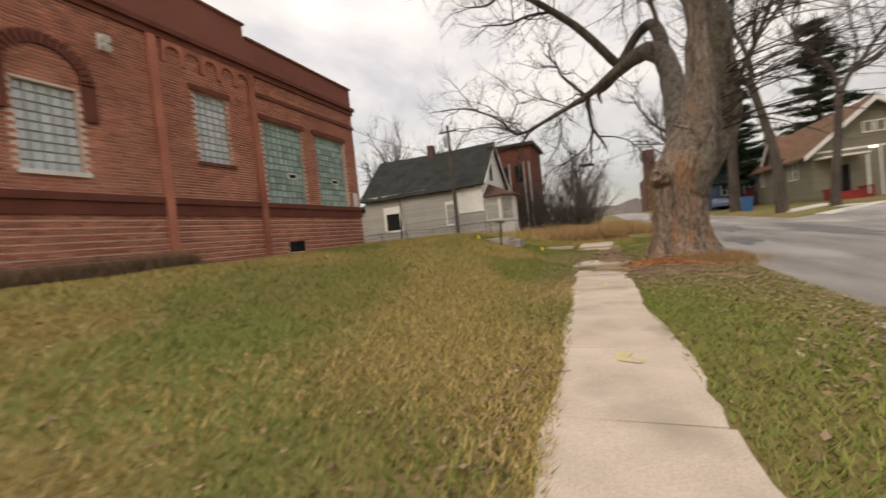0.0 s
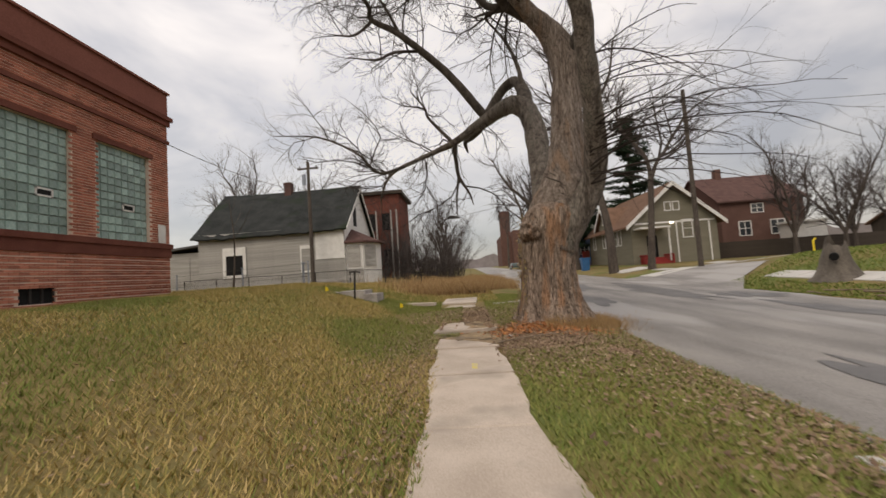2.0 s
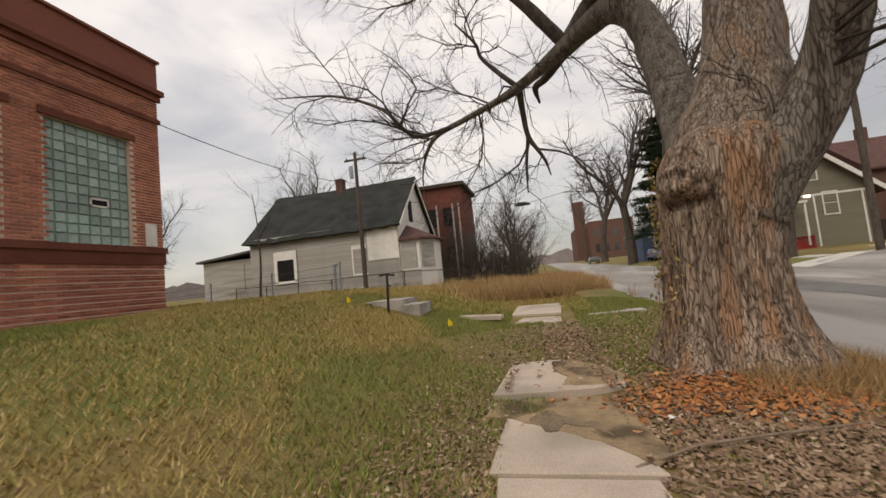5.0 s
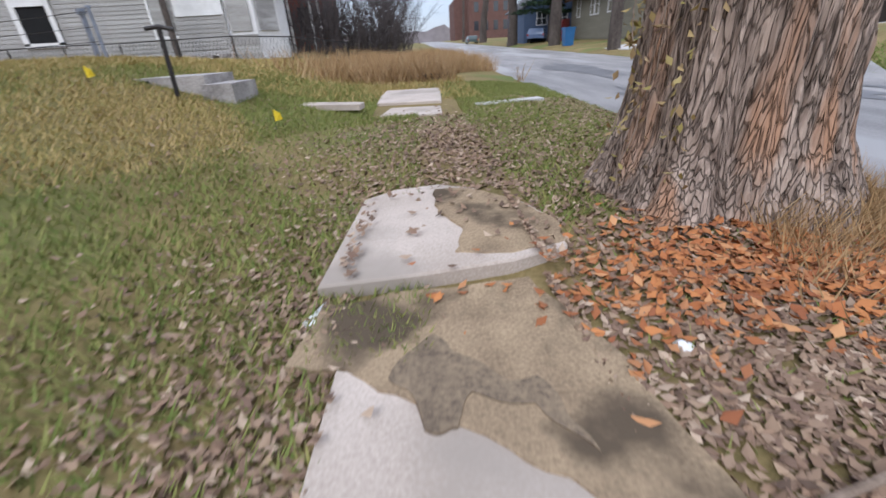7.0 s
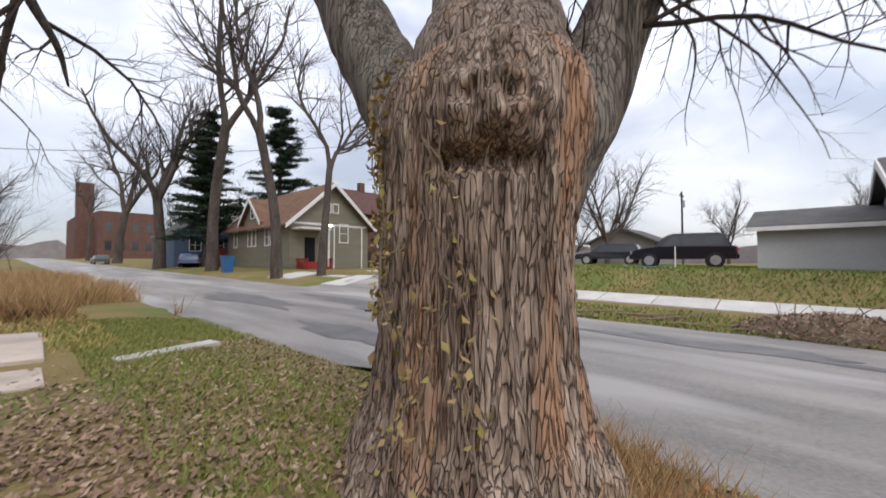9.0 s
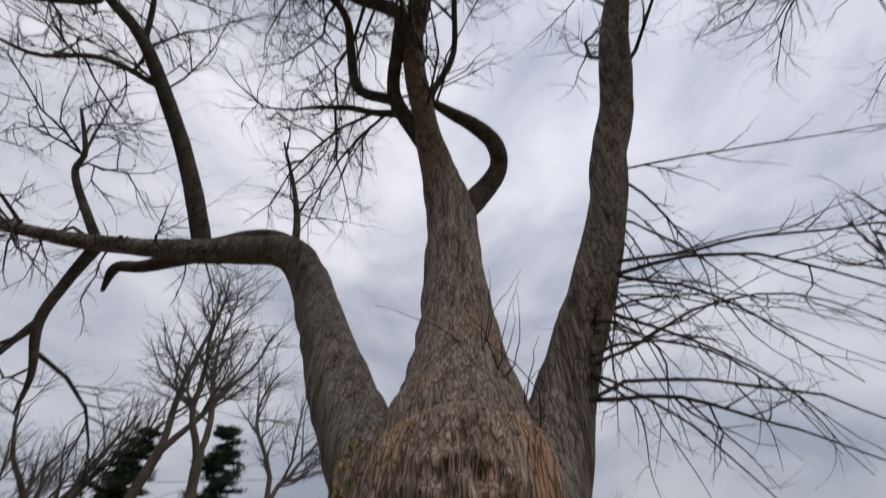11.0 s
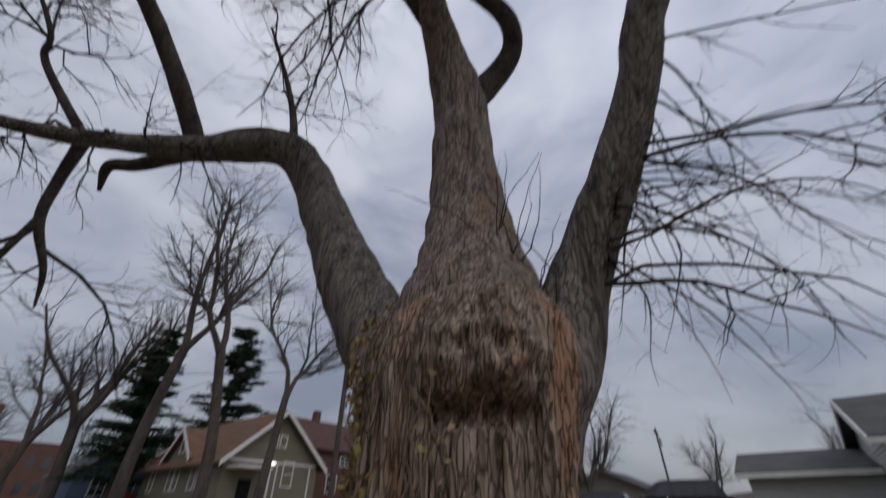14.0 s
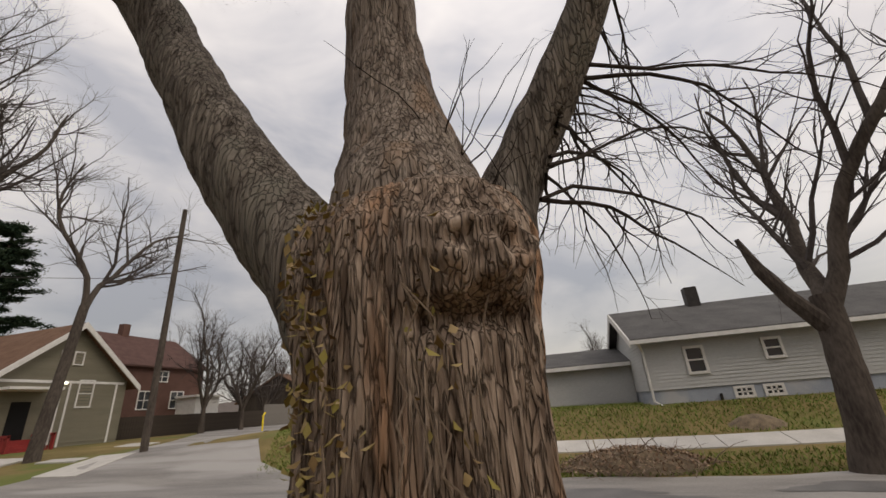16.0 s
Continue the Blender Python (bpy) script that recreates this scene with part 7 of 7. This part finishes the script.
# ---- grass, weeds and leaf litter ----
def blades(name, X, Y, H, lean, width, material, seed, label, category="grass"):
    r = np.random.RandomState(seed)
    n = len(X)
    Z = ground(X, Y) - 0.01
    H = np.full(n, float(H))
    a = r.uniform(0, 2 * np.pi, n)
    w = np.stack([np.cos(a), np.sin(a), np.zeros(n)], 1) * (width * r.uniform(0.6, 1.4, n))[:, None]
    P = np.stack([X, Y, Z], 1)
    b = r.uniform(0, 2 * np.pi, n)
    tip = P + np.stack([np.cos(b) * H * lean, np.sin(b) * H * lean, H], 1) * r.uniform(0.6, 1.2, n)[:, None]
    v = np.stack([P - w, P + w, tip], 1).reshape(-1, 3)
    return tagged(soup(name, v, np.arange(n * 3).reshape(-1, 3), material), label, category)


def clump_noise(X, Y, f, seed):
    r = np.random.RandomState(seed)
    out = np.zeros(len(X))
    for k in range(7):
        a, p = r.uniform(0, 2 * np.pi), r.uniform(0, 6.28)
        q = f * r.uniform(0.5, 2.0)
        out += np.sin((X * np.cos(a) + Y * np.sin(a)) * q + p)
    return out / 7


def in_walk(X, Y):
    c = 0.115 - 0.046 * (Y - 1.5)
    on = (np.abs(X - c) < 0.5) & (Y < 10.3)
    on |= (X > -0.85) & (X < 0.38) & (Y > 10.85) & (Y < 12.2)
    on |= (X > -1.2) & (X < 0.15) & (Y > 16.3) & (Y < 20.4)
    return on


def grow_grass():
    r = np.random.RandomState(7)
    # near lawn west of the walk: density falls with distance from the walk
    n = 230000
    X = -0.40 - 9.9 * r.random_sample(n) ** 1.35
    Y = -2.5 + 24 * r.random_sample(n)
    green = clump_noise(X, Y, 1.1, 3) + 0.5 * ease((Y - 5) / 6) * ease((X + 5) / 4)
    keep = ~in_walk(X, Y) & (X > HX + 0.1)
    bare = (np.hypot(X + 0.4, Y - 14) < 1.9) & (r.random_sample(n) < 0.75)
    keep &= ~bare
    X, Y, green = X[keep], Y[keep], green[keep]
    g = green + r.normal(0, 0.12, len(X)) > 0.10
    blades("lawn_grass", X[~g], Y[~g], 0.085, 0.9, 0.008, M["grass"], 1, "short tan and green winter lawn grass")
    blades("green_grass", X[g], Y[g], 0.085, 0.7, 0.008, M["greengrass"], 2, "patches of greener lawn grass")
    # verge between walk and street
    n = 90000
    X = 0.4 + 2.6 * r.random_sample(n)
    Y = -2.5 + 24 * r.random_sample(n)
    k = clump_noise(X, Y, 1.6, 5)
    keep = ~in_walk(X, Y) & (np.hypot(X - 1.74, Y - 11.85) > 0.9) & (k > -0.5) & ~((np.hypot(X - 0.9, Y - 10.2) < 1.3) & (r.random_sample(n) < 0.85))
    X, Y = X[keep], Y[keep]
    blades("verge_grass", X, Y, 0.07, 0.9, 0.008, M["greengrass"], 3, "thin green and tan verge grass")
    # lawns across the street and up the block
    n = 120000
    X = 10.3 + 22 * r.random_sample(n) ** 1.4
    Y = -14 + 40 * r.random_sample(n)
    keep = ~((X > 11.7) & (X < 13.05) & (Y < 19)) & ~((X > 16.3) & (Y < 8.3)) & ~((X > 19.3) & (Y < 12)) & (Y < 19.5 + 0.60 * (X - 10))
    blades("far_lawn_grass", X[keep], Y[keep], 0.10, 0.8, 0.02, M["lush"], 4, "green lawn across the street")
    n = 50000
    X = -25 + 26 * r.random_sample(n)
    Y = 18 + 12 * r.random_sample(n)
    keep = ~in_walk(X, Y)
    blades("back_lawn_grass", X[keep], Y[keep], 0.13, 0.8, 0.016, M["grass"], 5, "tan lawn before the derelict house")
    # tall dry weeds
    n = 26000
    X = r.normal(-0.2, 1.9, n)
    Y = 22 + 18 * r.random_sample(n)
    keep = (X < 3.0) & (clump_noise(X, Y, 0.9, 8) > -0.2)
    blades("dry_weeds", X[keep], Y[keep], 0.62, 0.55, 0.014, M["straw"], 6, "tall dry orange-brown weeds by the road")
    n = 7000
    a, d = r.uniform(0, 2 * np.pi, n), np.abs(r.normal(0, 0.4, n))
    X, Y = 1.95 + (0.85 + d) * np.cos(a), 12.0 + (0.85 + d) * np.sin(a)
    keep = (np.cos(a - 5.6) > 0.25)
    blades("trunk_weeds", X[keep], Y[keep], 0.24, 0.6, 0.005, M["straw"], 9, "dry straw weeds round the trunk foot")
    n = 5000
    X = -9.95 + 0.5 * r.random_sample(n) - 0.35
    Y = 2 + 5 * r.random_sample(n)
    blades("wall_weeds", X, Y, 0.45, 0.6, 0.01, M["leaf"], 10, "dead brown weeds along the hall wall")


grow_grass()


def scatter_leaves():
    r = np.random.RandomState(17)
    rng = random.Random(17)

    def lay(name, X, Y, size, material, label, lift=0.012):
        keep = ~in_walk(X, Y) | (r.random_sample(len(X)) < np.where(Y > 9.4, 0.45, 0.03))
        X, Y = X[keep], Y[keep]
        Z = np.maximum(ground(X, Y), np.where(in_walk(X, Y), np.where(Y > 10.8, 0.15, np.where(Y > 9.3, 0.085, 0.04)), -9)) + lift + 0.03 * r.random_sample(len(X))
        ob = leaf_soup(name, [((x, y, z), s) for x, y, z, s in zip(X, Y, Z, r.uniform(size * 0.5, size, len(X)))], material, rng, None, True)
        tagged(ob, label, "leaves")
    n = 14000
    lay("leaf_litter", np.clip(r.normal(1.3, 0.75, n), 0.25, 3.0), r.normal(9.9, 1.2, n), 0.035, M["leaf"], "thick brown fallen leaf litter round the tree")
    n = 1500
    lay("orange_leaves", r.normal(1.35, 0.6, n), r.normal(10.75, 0.28, n), 0.045, M["orangeleaf"], "bright orange-brown leaves before the trunk", 0.03)
    n = 11000
    lay("verge_leaves", 2.95 - np.abs(r.normal(0, 0.75, n)), r.uniform(-2, 18, n), 0.045, M["leaf"], "brown leaves along the road verge")
    n = 4200
    lay("walk_side_leaves", -0.75 - np.abs(r.normal(0, 0.55, n)), r.normal(9.6, 1.6, n), 0.034, M["leaf"], "brown leaves beside the broken walk")
    n = 1400
    lay("edge_leaves", -0.55 - np.abs(r.normal(0, 0.35, n)), r.uniform(-1, 9, n), 0.035, M["leaf"], "few dry leaves along the walk edge")
    n = 5000
    lay("trodden_leaves", r.normal(0.1, 0.9, n), r.normal(13.9, 1.2, n), 0.04, M["leaf"], "leaf litter on the trodden soil")
    n = 2200
    lay("scattered_leaves", r.uniform(-9, -0.6, n), r.uniform(0, 18, n), 0.038, M["leaf"], "scattered dry leaves over the lawn")


scatter_leaves()


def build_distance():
    """Far woods that close the horizon, with air haze put into their pale colour."""
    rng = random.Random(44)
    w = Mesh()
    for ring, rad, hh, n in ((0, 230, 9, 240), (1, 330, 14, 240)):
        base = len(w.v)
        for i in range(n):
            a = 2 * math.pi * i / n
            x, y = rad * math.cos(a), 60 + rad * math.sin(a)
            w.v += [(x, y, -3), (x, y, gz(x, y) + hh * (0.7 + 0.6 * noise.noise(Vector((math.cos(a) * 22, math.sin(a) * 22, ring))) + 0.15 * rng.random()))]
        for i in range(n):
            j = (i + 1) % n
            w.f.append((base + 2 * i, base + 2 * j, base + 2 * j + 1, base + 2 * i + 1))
    tagged(part("backdrop", w, M["haze"]), "line of far woods with haze painted into its grey-brown", "backdrop", kind="structure")


build_distance()
